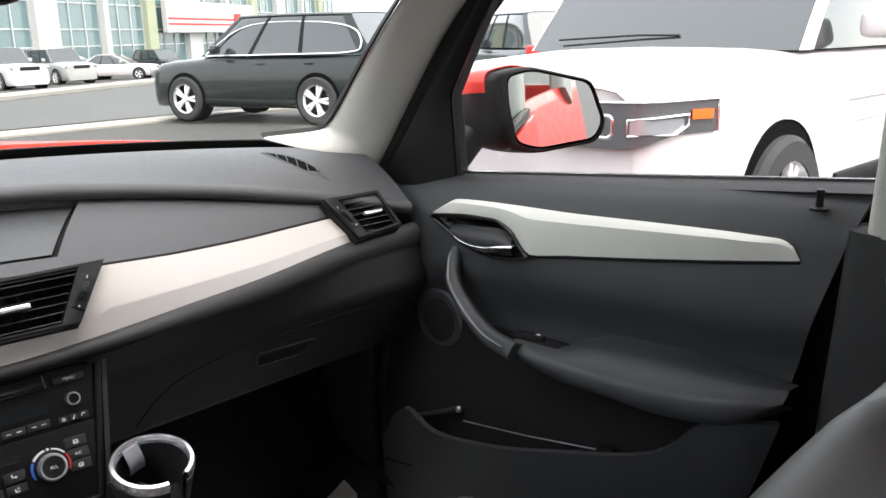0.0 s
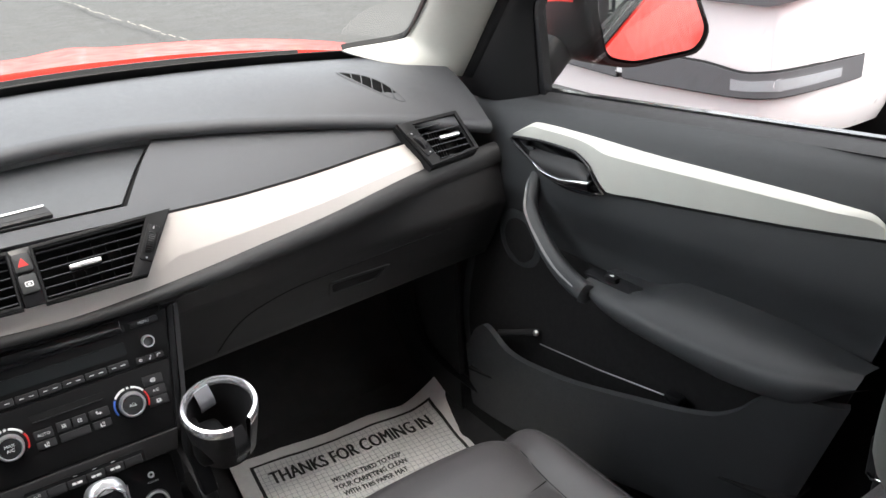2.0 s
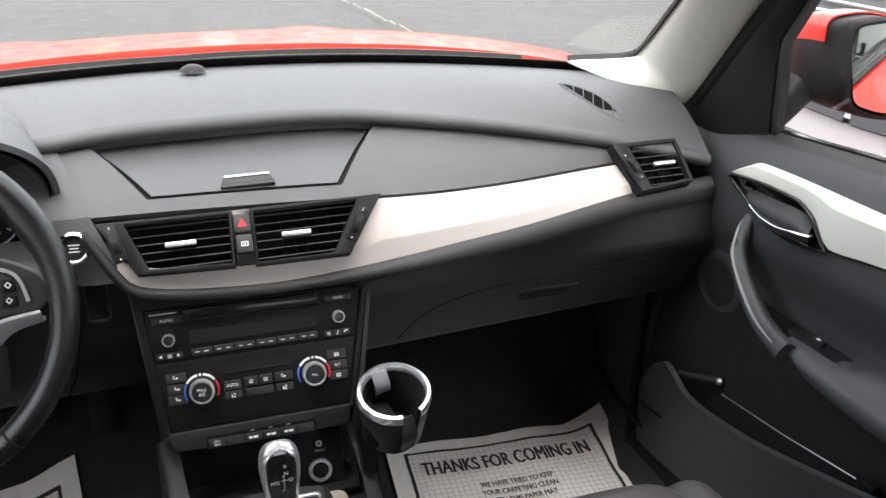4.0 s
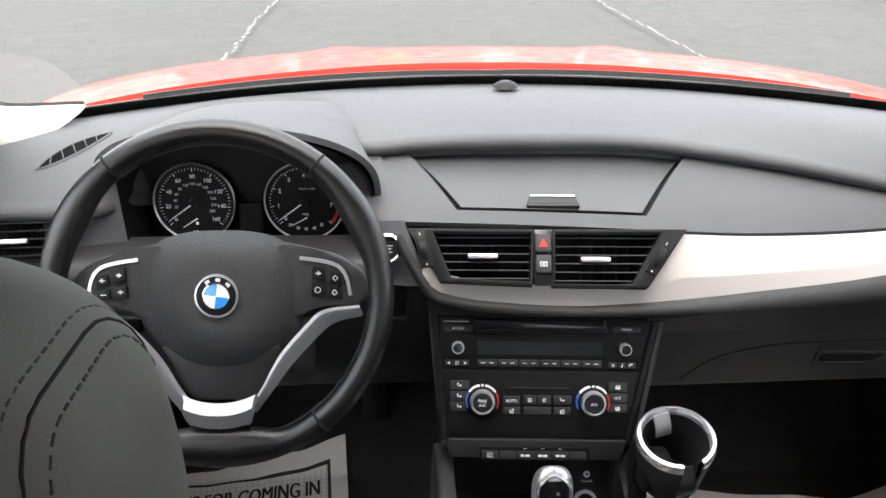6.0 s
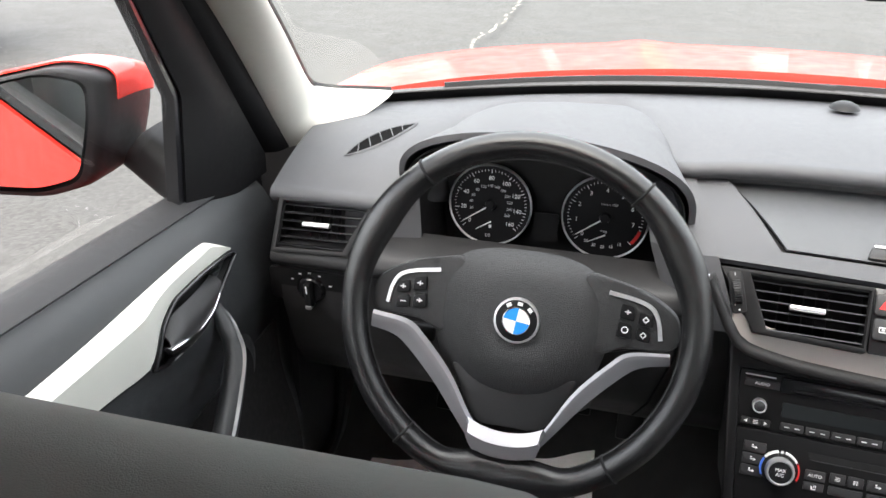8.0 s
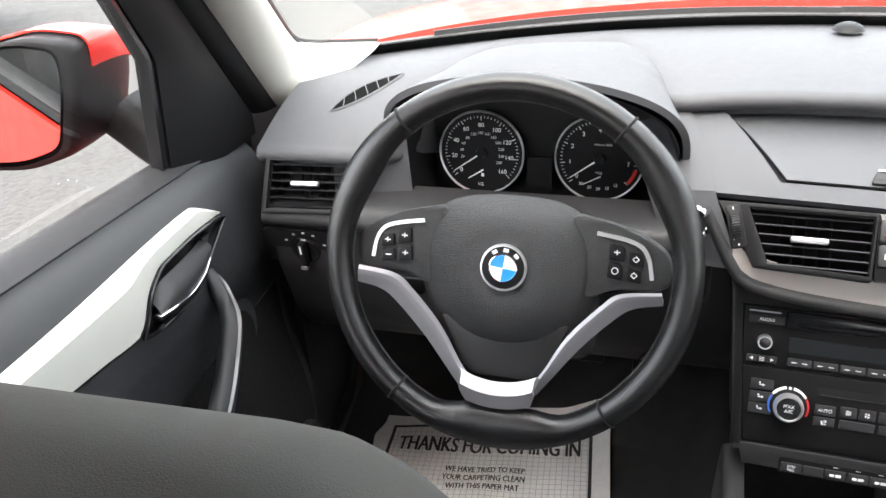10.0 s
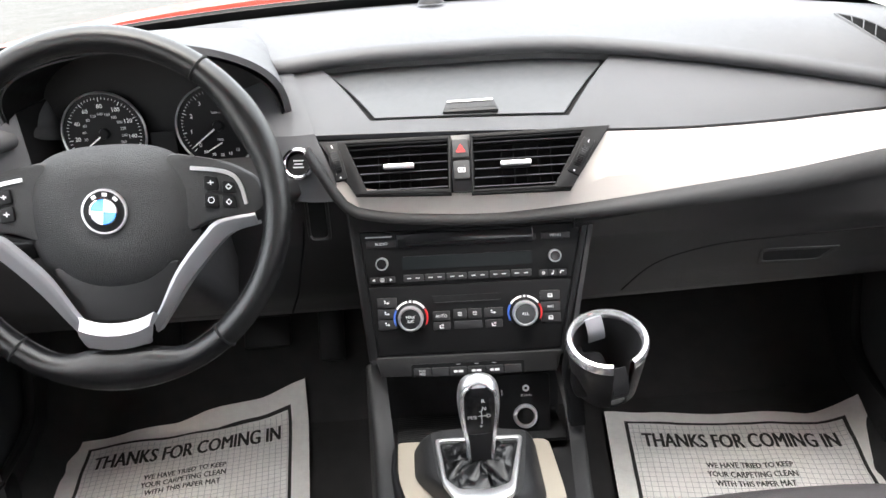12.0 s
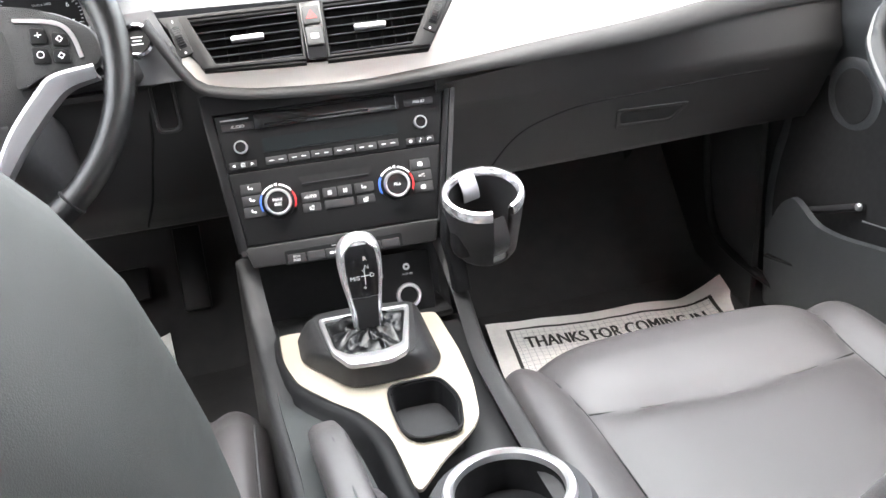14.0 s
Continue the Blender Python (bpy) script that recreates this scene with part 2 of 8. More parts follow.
soft_plastic = material("soft_grey_plastic", (0.045, 0.046, 0.050), 0.56, vary=0.07, bump=0.3, bump_scale=1100, grain="cells", rough_vary=0.04)
dark_plastic = material("dark_plastic", (0.019, 0.019, 0.020), 0.48, bump=0.2, bump_scale=1400, grain="cells", spec=0.35, rough_vary=0.04)
lower_plastic = material("lower_dash_plastic", (0.0135, 0.0132, 0.0136), 0.45, bump=0.3, bump_scale=1300, grain="cells", spec=0.45, rough_vary=0.02)
smooth_black = material("smooth_black_plastic", (0.008, 0.008, 0.0086), 0.46, vary=0.08, spec=0.16, rough_vary=0.04)
gloss_black = material("gloss_black_plastic", (0.009, 0.009, 0.010), 0.2, vary=0.05, rough_vary=0.03, spec=0.4)
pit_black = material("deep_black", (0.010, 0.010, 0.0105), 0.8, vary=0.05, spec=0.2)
door_plastic = material("door_soft_plastic", (0.023, 0.025, 0.027), 0.5, bump=0.3, bump_scale=1200, grain="cells", rough_vary=0.04)
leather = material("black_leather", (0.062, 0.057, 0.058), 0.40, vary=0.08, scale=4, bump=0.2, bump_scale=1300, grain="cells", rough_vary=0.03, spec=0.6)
# the seat leather darkened: shade in the colour, for driver backrest and handbrake surround
shaded_leather = material("shaded_seat_leather", (0.021, 0.024, 0.0235), 0.6, vary=0.06, scale=5, bump=0.2, bump_scale=1300, grain="cells", rough_vary=0.02)
# the seat leather lightened, in place of light from behind on the headrests
lit_leather = material("lit_headrest_leather", (0.081, 0.087, 0.081), 0.65, vary=0.06, scale=5, bump=0.16, bump_scale=1500, grain="cells", rough_vary=0.04)
wheel_leather = material("wheel_leather", (0.0075, 0.0075, 0.008), 0.23, vary=0.06, bump=0.18, bump_scale=900, grain="cells", rough_vary=0.01, scale=5, spec=0.5)
wheel_plastic = material("grained_wheel_plastic", (0.0175, 0.0178, 0.0186), 0.46, vary=0.06, bump=0.8, bump_scale=620, grain="cells", rough_vary=0.03)
dark_thread = material("dark_thread", (0.022, 0.025, 0.025), 0.8)
stitch_mat = material("stitching", (0.05, 0.05, 0.052), 0.8)
satin_trim = material("satin_silver_trim", (0.425, 0.395, 0.37), 0.44, metal=0.22, vary=0.03, scale=3, rough_vary=0.02)
door_trim = material("satin_door_trim", (0.50, 0.505, 0.465), 0.46, metal=0.12, vary=0.03, scale=3, rough_vary=0.04)
plate_trim = material("pearl_console_trim", (0.42, 0.375, 0.305), 0.40, metal=0.3, vary=0.03, scale=3, rough_vary=0.04)
bright_rim = material("bright_satin_rim", (0.80, 0.80, 0.82), 0.24, metal=0.85, vary=0.02, rough_vary=0.01)
silver = material("satin_silver", (0.60, 0.60, 0.61), 0.34, metal=0.85, vary=0.02, rough_vary=0.015)
chrome = material("chrome", (0.85, 0.85, 0.87), 0.08, metal=1.0, vary=0.02, rough_vary=0.03)
spoke_silver = material("grey_silver_spoke", (0.30, 0.30, 0.315), 0.4, metal=0.6, vary=0.03, rough_vary=0.02)
bridge_silver = material("satin_bridge", (0.40, 0.40, 0.415), 0.38, metal=0.7, vary=0.03, rough_vary=0.02)
carpet = material("black_carpet", (0.021, 0.021, 0.022), 0.95, vary=0.3, scale=30, bump=1.0, bump_scale=700)
cream = material("cream_pillar_cloth", (0.385, 0.383, 0.352), 0.85, vary=0.05, bump=0.5, bump_scale=900)
headliner_cloth = material("headliner_cloth", (0.56, 0.55, 0.51), 0.9, vary=0.05, bump=0.5, bump_scale=900)
white_print = material("white_print", (0.75, 0.75, 0.75), 0.5, vary=0.02)
grey_print = material("grey_print", (0.45, 0.45, 0.46), 0.5, vary=0.02)
red_print = material("red_print", (0.55, 0.02, 0.02), 0.5, vary=0.03)
blue_print = material("blue_print", (0.05, 0.15, 0.6), 0.5, vary=0.03)
badge_blue = material("badge_blue", (0.02, 0.25, 0.75), 0.2, vary=0.02, coat=0.5)
badge_white = material("badge_white", (0.8, 0.8, 0.8), 0.25, vary=0.02, coat=0.5)
screen_glass = material("grey_green_screen", (0.008, 0.010, 0.011), 0.32, vary=0.03, spec=0.15, rough_vary=0.01)
cover_mat = material("display_cover", (0.045, 0.047, 0.050), 0.45, vary=0.06, bump=0.3, bump_scale=1200)
paper = material("paper_mat", (0.88, 0.875, 0.86), 0.8, vary=0.08, scale=6, bump=0.35, bump_scale=60)
ink = material("black_ink", (0.02, 0.02, 0.02), 0.7, vary=0.2)
pale_ink = material("pale_grid_ink", (0.50, 0.50, 0.52), 0.8, vary=0.1)
red_paint = material("red_car_paint", (0.74, 0.030, 0.020), 0.40, vary=0.04, scale=2, coat=0.55, spec=0.15)
white_paint = material("pearl_white_car_paint", (0.46, 0.435, 0.44), 0.35, vary=0.03, scale=2, coat=0.3)
black_paint = material("dark_green_black_paint", (0.008, 0.012, 0.012), 0.25, vary=0.05, coat=0.4, spec=0.3)
silver_paint = material("silver_car_paint", (0.42, 0.42, 0.41), 0.3, metal=0.5, vary=0.04, coat=0.7)
tyre_rubber = material("tyre_rubber", (0.02, 0.02, 0.021), 0.85, vary=0.2, bump=0.4, bump_scale=200)
alloy = material("alloy_wheel", (0.6, 0.6, 0.62), 0.3, metal=0.35, vary=0.04)
lamp_smoke = material("smoked_headlight", (0.07, 0.07, 0.075), 0.35, metal=0.2, vary=0.15, coat=0.15)
highlight_grey = material("grey_highlight", (0.12, 0.125, 0.13), 0.4, metal=0.3, vary=0.03)
# near-black for painted shade: wheel arch discs and demister slots
shade_black = material("painted_shade_black", (0.004, 0.004, 0.0042), 0.95, vary=0.1, spec=0.05)
cowl_grey = material("weathered_cowl_plastic", (0.032, 0.030, 0.030), 0.6, vary=0.15, scale=12, bump=0.3, bump_scale=500)
bumper_grey = material("bumper_grey_plastic", (0.055, 0.055, 0.06), 0.55, vary=0.1)
lamp_amber = material("amber_lens", (0.75, 0.12, 0.02), 0.15, vary=0.05, coat=0.6)
lamp_red = material("red_lens", (0.6, 0.02, 0.02), 0.12, vary=0.05, coat=0.8)
lamp_clear = material("clear_lamp", (0.30, 0.31, 0.33), 0.16, metal=0.4, vary=0.1, coat=0.8)
tinted_glass = material("dark_tinted_glass", (0.02, 0.025, 0.026), 0.05, vary=0.05, coat=1.0)
asphalt = material("asphalt", (0.039, 0.038, 0.0355), 0.9, vary=0.16, scale=0.35, bump=0.9, bump_scale=90, fleck=0.35)
road_asphalt = material("road_asphalt", (0.055, 0.056, 0.054), 0.85, vary=0.12, scale=0.25, bump=0.7, bump_scale=90, fleck=0.3)
concrete = material("concrete", (0.25, 0.235, 0.205), 0.85, vary=0.12, scale=1.5, bump=0.6, bump_scale=60)
line_paint = material("worn_line_paint", (0.15, 0.14, 0.115), 0.85, vary=0.35, scale=12)
facade_white = material("facade_panel", (0.42, 0.42, 0.41), 0.6, vary=0.05, scale=0.5)
facade_glass = material("facade_glass", (0.10, 0.16, 0.17), 0.06, vary=0.15, scale=0.6, coat=0.5)
mullion_mat = material("mullion", (0.45, 0.47, 0.47), 0.4, metal=0.4)
windscreen = pane_material("windscreen_glass", (0.93, 0.955, 0.935), 0.7)
side_glass = pane_material("side_window_glass", (0.94, 0.955, 0.945), 0.08)
mirror_mat = material("mirror_glass", (0.8, 0.82, 0.82), 0.01, metal=1.0, vary=0.01, rough_vary=0.0)

# ---- the ground ----
def ground_sheet(u, v):
    return Vector((lerp(-300, 300, u), lerp(-300, 300, v), 0.0))


solid("ground", grid(ground_sheet, 24, 24), asphalt, label="grey weathered asphalt of a car lot", category="ground", kind="structure")


# ---- the red car's shell ----
def base_line(x):
    """The windscreen's lower edge."""
    return Vector((x, 0.505 - 0.30 * x * x, 1.046 - 0.05 * x * x))


def bonnet_z(x, y):
    d = y - 0.60
    dome = 0.008 * (math.exp(-((abs(x) - 0.30) / 0.05) ** 2))
    return 1.036 - 0.055 * d - 0.155 * d * d - 0.085 * x * x - 0.05 * abs(x) ** 5 + dome * min(1, d / 0.3) - (0.9 * max(0, d - 0.95) ** 2)


car_body = thing("red_suv", (0, 0, 0), "bright red compact SUV body with glossy clear-coated paint", "car")


def bonnet(u, v):
    x = lerp(-0.80, 0.80, u)
    y0 = 0.60 - 0.28 * x * x
    y = lerp(y0, 1.78 - 0.30 * x * x, v)
    return Vector((x, y, bonnet_z(x, y)))


part("bonnet", grid(bonnet, 64, 48, -0.02), red_paint, car_body, "glossy red bonnet with two raised creases", sharp=60)
for s in (-1, 1):
    def fender(u, v, s=s):
        y = lerp(0.34, 1.68, u)
        top = bonnet_z(0.80, max(y, 0.42)) - 0.004 - 0.25 * max(0.0, y - 1.30)
        z = lerp(top, 0.42, v)
        arch = 0.0
        x = 0.805 + 0.085 * math.sin(math.pi * min(1, v * 1.3) * 0.5) - 0.05 * max(0, u - 0.7) / 0.3
        return Vector((s * x, y, z))
    part("fender", grid(fender, 24, 14, 0.012 * s), red_paint, car_body, sharp=60)
part("nose", grid(lambda u, v: Vector((lerp(-0.80, 0.80, u), lerp(1.76, 1.86, math.sin(math.pi * v)) - 0.30 * lerp(-0.8, 0.8, u) ** 2,
                                       lerp(bonnet_z(lerp(-0.80, 0.80, u), 1.70) - 0.012 - 0.10 * abs(lerp(-0.80, 0.80, u)) ** 3, 0.35, v))), 20, 12, 0.02), red_paint, car_body)

# cowl: the black strip between glass and bonnet
part("cowl", grid(lambda u, v: base_line(lerp(-0.78, 0.78, u)) + Vector((0, lerp(-0.012, 0.13, v), curve(v, (0, -0.012), (0.5, -0.004), (0.62, -0.006), (1, -0.037)))), 40, 12, 0.006),
     cowl_grey, car_body, "black plastic cowl below the windscreen")
for k, (xa, xb, dy) in enumerate(((-0.58, 0.02, 0.062), (-0.02, 0.60, 0.066))):
    pts = [base_line(lerp(xa, xb, i / 14)) + Vector((0, dy + 0.012 * math.sin(i / 14 * 3.1), -0.002)) for i in range(15)]
    wip = part("wiper", sweep(pts, [(-0.006, -0.004), (0.006, -0.004), (0.003, 0.005), (-0.003, 0.005)], up=(0, 0, 1)), smooth_black, car_body, "black wiper blade")


def glass_at(x, v):
    """The windscreen: v from its base to the roof."""
    b = base_line(x)
    k = x / 0.745
    top = Vector((x * 0.84, -0.22 - 0.07 * k * k, 1.495 - 0.035 * k * k))
    p = b.lerp(top, v)
    p += Vector((0, 0.35, 0.75)).normalized() * 0.03 * math.sin(math.pi * v)
    return p


glass = part("windscreen", grid(lambda u, v: glass_at(lerp(-0.76, 0.76, u), v), 24, 16), windscreen, car_body, "clear windscreen")
glass.visible_shadow = False
# its front faces the cabin
if glass.data.polygons[0].normal.z > 0:
    glass.data.flip_normals()
# printed black border along the glass base
part("glass_border", grid(lambda u, v: glass_at(lerp(-0.76, 0.76, u), lerp(-0.02, 0.026, v)) + Vector((0, -0.004, -0.003)), 40, 3, 0.002), smooth_black, car_body)


def edge_a(s, v):
    """The pillar trim's edge along the glass."""
    p = glass_at(0.735, v)
    return Vector((s * p.x, p.y - 0.012, p.z - 0.006))


def edge_b(s, v, shift=True):
    """The pillar trim's edge along the door."""
    p = Vector((s * curve(v, (0, 0.800), (0.5, 0.790), (1, 0.70)), 0.008 + curve(v, (0, 0.220), (0.5, -0.02), (1, -0.33)),
                curve(v, (0, 0.982), (0.5, 1.262), (1, 1.47))))
    return p + Vector((0.045, 0.014, 0)) if s < 0 and shift else p


for s in (-1, 1):
    def trim(u, v, s=s):
        # the foot spreads inwards along the dash
        a, b = edge_a(s, lerp(0.0, 1.0, v)), edge_b(s, v)
        foot = math.exp(-(v / 0.026) ** 1.6)
        a = a + Vector((-s * 0.108 * foot + s * 0.010 * (1 - foot), 0.012 * foot, 0.014 * foot + 0.016 * math.exp(-(v / 0.10) ** 2)))
        p = a.lerp(b, u)
        out = Vector((-s * 0.75, -0.65, 0.1)).normalized()
        return p + out * (0.030 * math.sin(math.pi * u) ** 0.7)
    part("pillar_trim", grid(trim, 14, [0, 0.004, 0.008, 0.012, 0.017, 0.022, 0.028, 0.035, 0.043, 0.053, 0.066, 0.085] + [k / 28 for k in range(3, 29)], 0.004), cream, car_body, "cream cloth-covered windscreen pillar", sharp=50)

    # dark print of the glass along the trim
    edge = [trim(0, k / 60) + Vector((-s * 0.002, 0.004, 0.002)) for k in (0.2, 0.6, 1, 1.5, 2, 2.6, 3.3, 4, 5, 6.5, 8, 11, 15, 20, 26, 33, 41, 50, 59)]
    part("glass_edge", sweep(edge, soften([(-0.006, -0.002), (0.006, -0.002), (0.006, 0.002), (-0.006, 0.002)], 0.0015), up=(-s * 0.4, -0.6, 0.6)), smooth_black, car_body, "black printed edge of the windscreen")

    def seal(u, v, s=s):
        b, e = edge_b(s, v), edge_b(s, v) + Vector((s * 0.035, -0.035 - 0.03 * v, 0.0))
        return b.lerp(e, u) + Vector((-s, -0.5, 0)).normalized() * (0.012 * math.sin(math.pi * u))
    part("door_seal", grid(seal, 6, 30, 0.004), smooth_black, car_body, "black rubber door seal")

# roof and headliner
def roof_at(u, v, drop):
    x, y = lerp(-0.62, 0.62, u), lerp(-0.24, -2.25, v)
    return Vector((x, y, 1.525 - drop - 0.06 * (x / 0.62) ** 2 - 0.10 * max(0, v - 0.45) ** 2))


part("roof", grid(lambda u, v: roof_at(u, v, 0.0), 14, 18, 0.01), red_paint, car_body, "red roof panel")
headliner = solid("ceiling", grid(lambda u, v: roof_at(u, v, 0.035), 14, 18, 0.006), headliner_cloth, label="light cream cloth headliner", category="headliner", kind="structure")
for s in (-1, 1):
    def rail(u, v, s=s):
        y = lerp(-0.26, -2.2, v)
        a = Vector((s * 0.62, y, 1.455))
        b = Vector((s * 0.755, y, 1.395 - 0.04 * max(0, v - 0.5)))
        return a.lerp(b, u) + Vector((s * 0.3, 0, 0.5)).normalized() * 0.02 * math.sin(math.pi * u)
    part("roof_rail", grid(rail, 6, 18, 0.025), red_paint, car_body)
    # centre pillar: cream above the belt line, black below
    part("centre_pillar", sweep([(s * 0.80, -0.695, 0.985), (s * 0.785, -0.71, 1.22), (s * 0.745, -0.73, 1.41)],
                                soften([(-0.03, -0.055), (0.03, -0.055), (0.03, 0.055), (-0.03, 0.055)], 0.02), up=(0, 1, 0)), cream, car_body,
         "cream centre pillar cover")
    part("pillar_base", sweep([(s * 0.785, -0.66, 0.36), (s * 0.80, -0.68, 0.75), (s * 0.80, -0.695, 0.985)],
                              soften([(-0.035, -0.075), (0.03, -0.075), (0.03, 0.075), (-0.035, 0.075)], 0.02), up=(0, 1, 0)), dark_plastic, car_body)
    part("rear_pillar", sweep([(s * 0.80, -1.85, 1.0), (s * 0.78, -1.92, 1.2), (s * 0.72, -2.05, 1.40)],
                              soften([(-0.03, -0.12), (0.03, -0.12), (0.03, 0.12), (-0.03, 0.12)], 0.02), up=(0, 1, 0)), cream, car_body)
    start = -0.747
    part("rear_side", grid(lambda u, v, s=s, start=start: Vector((s * (0.80 + 0.09 * math.sin(math.pi * min(1, v * 1.2) * 0.5)), lerp(start, -2.4, u), lerp(1.04, 0.34, v))), 16, 8, 0.03 * s),
         red_paint, car_body, sharp=60)
    part("door_jamb", grid(lambda u, v, s=s: Vector((s * lerp(0.775, 0.845, u), -0.750, lerp(0.34, 1.00, v))), 3, 6, 0.01), smooth_black, car_body)
    part("opening_seal", sweep(bezier([(s * 0.752, 0.40, 0.70), (s * 0.748, 0.385, 0.55), (s * 0.742, 0.35, 0.43), (s * 0.738, 0.27, 0.392), (s * 0.742, 0.05, 0.385), (s * 0.745, -0.55, 0.40)], 40), 0.009), smooth_black, car_body, "black rubber seal of the door opening")
    latch = part("door_latch", block(0.016, 0.045, 0.060, 0.005, at=(s * 0.781, -0.612, 0.672)), dark_plastic, car_body, "black door latch housing")
    part("latch_mouth", pillow(0.006, 0.020, 0.030, 0.003, 5), pit_black, latch, m=Matrix.Translation((s * 0.772, -0.618, 0.684)))
    part("striker", sweep([(s * 0.772, -0.628, 0.662), (s * 0.764, -0.618, 0.656), (s * 0.764, -0.604, 0.652), (s * 0.772, -0.596, 0.650)], 0.0024), chrome, latch, "chrome striker bar")
    part("latch_pin", sweep([(s * 0.770, -0.612, 0.678), (s * 0.770, -0.609, 0.690)], 0.002), chrome, latch)
    part("sill", block(0.12, 2.0, 0.13, 0.02, at=(s * 0.80, -0.75, 0.30)), smooth_black, car_body)
    g = part("rear_side_glass", grid(lambda u, v, s=s: Vector((s * lerp(0.80, 0.75, v), lerp(-0.78, -1.8, u), lerp(1.04, 1.39, v))), 4, 4), side_glass, car_body)
    g.visible_shadow = False
tail = part("tailgate", grid(lambda u, v: Vector((lerp(-0.80, 0.80, u), -2.40 - 0.05 * math.sin(math.pi * u), lerp(1.02, 0.40, v))), 12, 8, 0.03), red_paint, car_body)
g = part("rear_glass", grid(lambda u, v: Vector((lerp(-0.62, 0.62, u) * lerp(1.1, 0.95, v), lerp(-2.42, -2.24, v), lerp(1.02, 1.40, v))), 8, 4), side_glass, car_body)
g.visible_shadow = False
part("tail_roof", grid(lambda u, v: Vector((lerp(-0.66, 0.66, u), lerp(-2.2, -2.30, v), lerp(1.47, 1.39, v))), 8, 3, 0.02), red_paint, car_body)


# carpeted floor, footwells and tunnel
def floor_at(u, v):
    x, y = lerp(-0.79, 0.79, u), lerp(-2.3, 0.78, v)
    z = 0.275
    if y > 0.42:
        z += (y - 0.42) * 0.85
    side = abs(x) - 0.70
    if side > 0:
        z += 0.9 * side
    z += 0.20 * math.exp(-(x - 0.02) ** 4 / 0.12 ** 4)
    return Vector((x, y, z))


solid("floor", grid(floor_at, 60, 60, 0.02), carpet, label="black carpeted car floor with footwells", category="floor", kind="structure")
solid("wall_bulkhead", grid(lambda u, v: Vector((lerp(-0.80, 0.80, u), 0.72 + 0.05 * v, lerp(0.45, 0.90, v))), 8, 4, 0.02), carpet,
      label="black carpeted bulkhead behind the footwells", category="bulkhead", kind="structure")
for s in (-1, 1):
    solid("wall_kick_panel", grid(lambda u, v, s=s: Vector((s * lerp(0.745, 0.79, u), lerp(0.20, 0.74, u), lerp(0.30, 0.92, v))), 6, 6, 0.01), dark_plastic,
          label="black plastic panel beside the footwell", category="kick panel", kind="structure")
# rear bench
bench = thing("rear_bench", (0, -1.5, 0.3), "black leather rear bench seat", "seat")
part("seat_cushion", pillow(1.3, 0.5, 0.2, 0.06, 8), leather, bench, m=pose(0, -1.50, 0.46))
part("backrest", pillow(1.3, 0.16, 0.62, 0.06, 8), leather, bench, m=pose(0, -1.84, 0.82, 14))


for s in (-1, 1):
    # black closing panels between dash end, pillar and door
    part("dash_end", grid(lambda u, v, s=s: Vector((s * lerp(0.72, 0.800, u), lerp(0.33, 0.235, u), lerp(0.86, 1.002, v) - 0.036 * u)), 6, 6, 0.006), dark_plastic, car_body)
    off = 0.025 if s < 0 else 0.0
    part("corner_cover", grid(lambda u, v, s=s, off=off: Vector((s * 0.826 + off, lerp(0.09, 0.36, u), lerp(0.84, lerp(1.03, 0.985, u), v))), 4, 4, 0.006), smooth_black, car_body)
    part("hinge_pillar", grid(lambda u, v, s=s: Vector((s * lerp(0.79, 0.80, v), lerp(0.235, 0.42, u), lerp(0.30, 0.955, v))), 6, 6, 0.02), dark_plastic, car_body)


# ---- front doors ----
def sill_z(y):
    return 0.974 - 0.082 * y


def door_x(y, z):
    """Depth of the door's inner face."""
    t = (z - 0.40) / (sill_z(y) - 0.40)
    base = curve(t, (0, 0.770), (0.20, 0.762), (0.36, 0.772), (0.45, 0.786), (0.62, 0.790), (0.76, 0.772), (0.90, 0.780), (0.97, 0.797), (1.0, 0.815))
    return base + 0.012 * min(1, max(0, (-y - 0.45) / 0.2))


def trim_top(y):
    return curve(-y, (-0.060, 0.920), (-0.036, 0.935), (-0.011, 0.947), (0.09, 0.952), (0.224, 0.955), (0.366, 0.961), (0.488, 0.965), (0.540, 0.965), (0.556, 0.960), (0.568, 0.944))


def trim_bottom(y):
    return curve(-y, (-0.060, 0.917), (0.03, 0.926), (0.085, 0.927), (0.119, 0.916), (0.160, 0.884), (0.225, 0.893), (0.368, 0.913), (0.490, 0.931), (0.568, 0.942))


def bowl_low(y):
    return curve(-y, (-0.060, 0.914), (-0.013, 0.895), (0.033, 0.876), (0.089, 0.869), (0.13, 0.873), (0.162, 0.881))


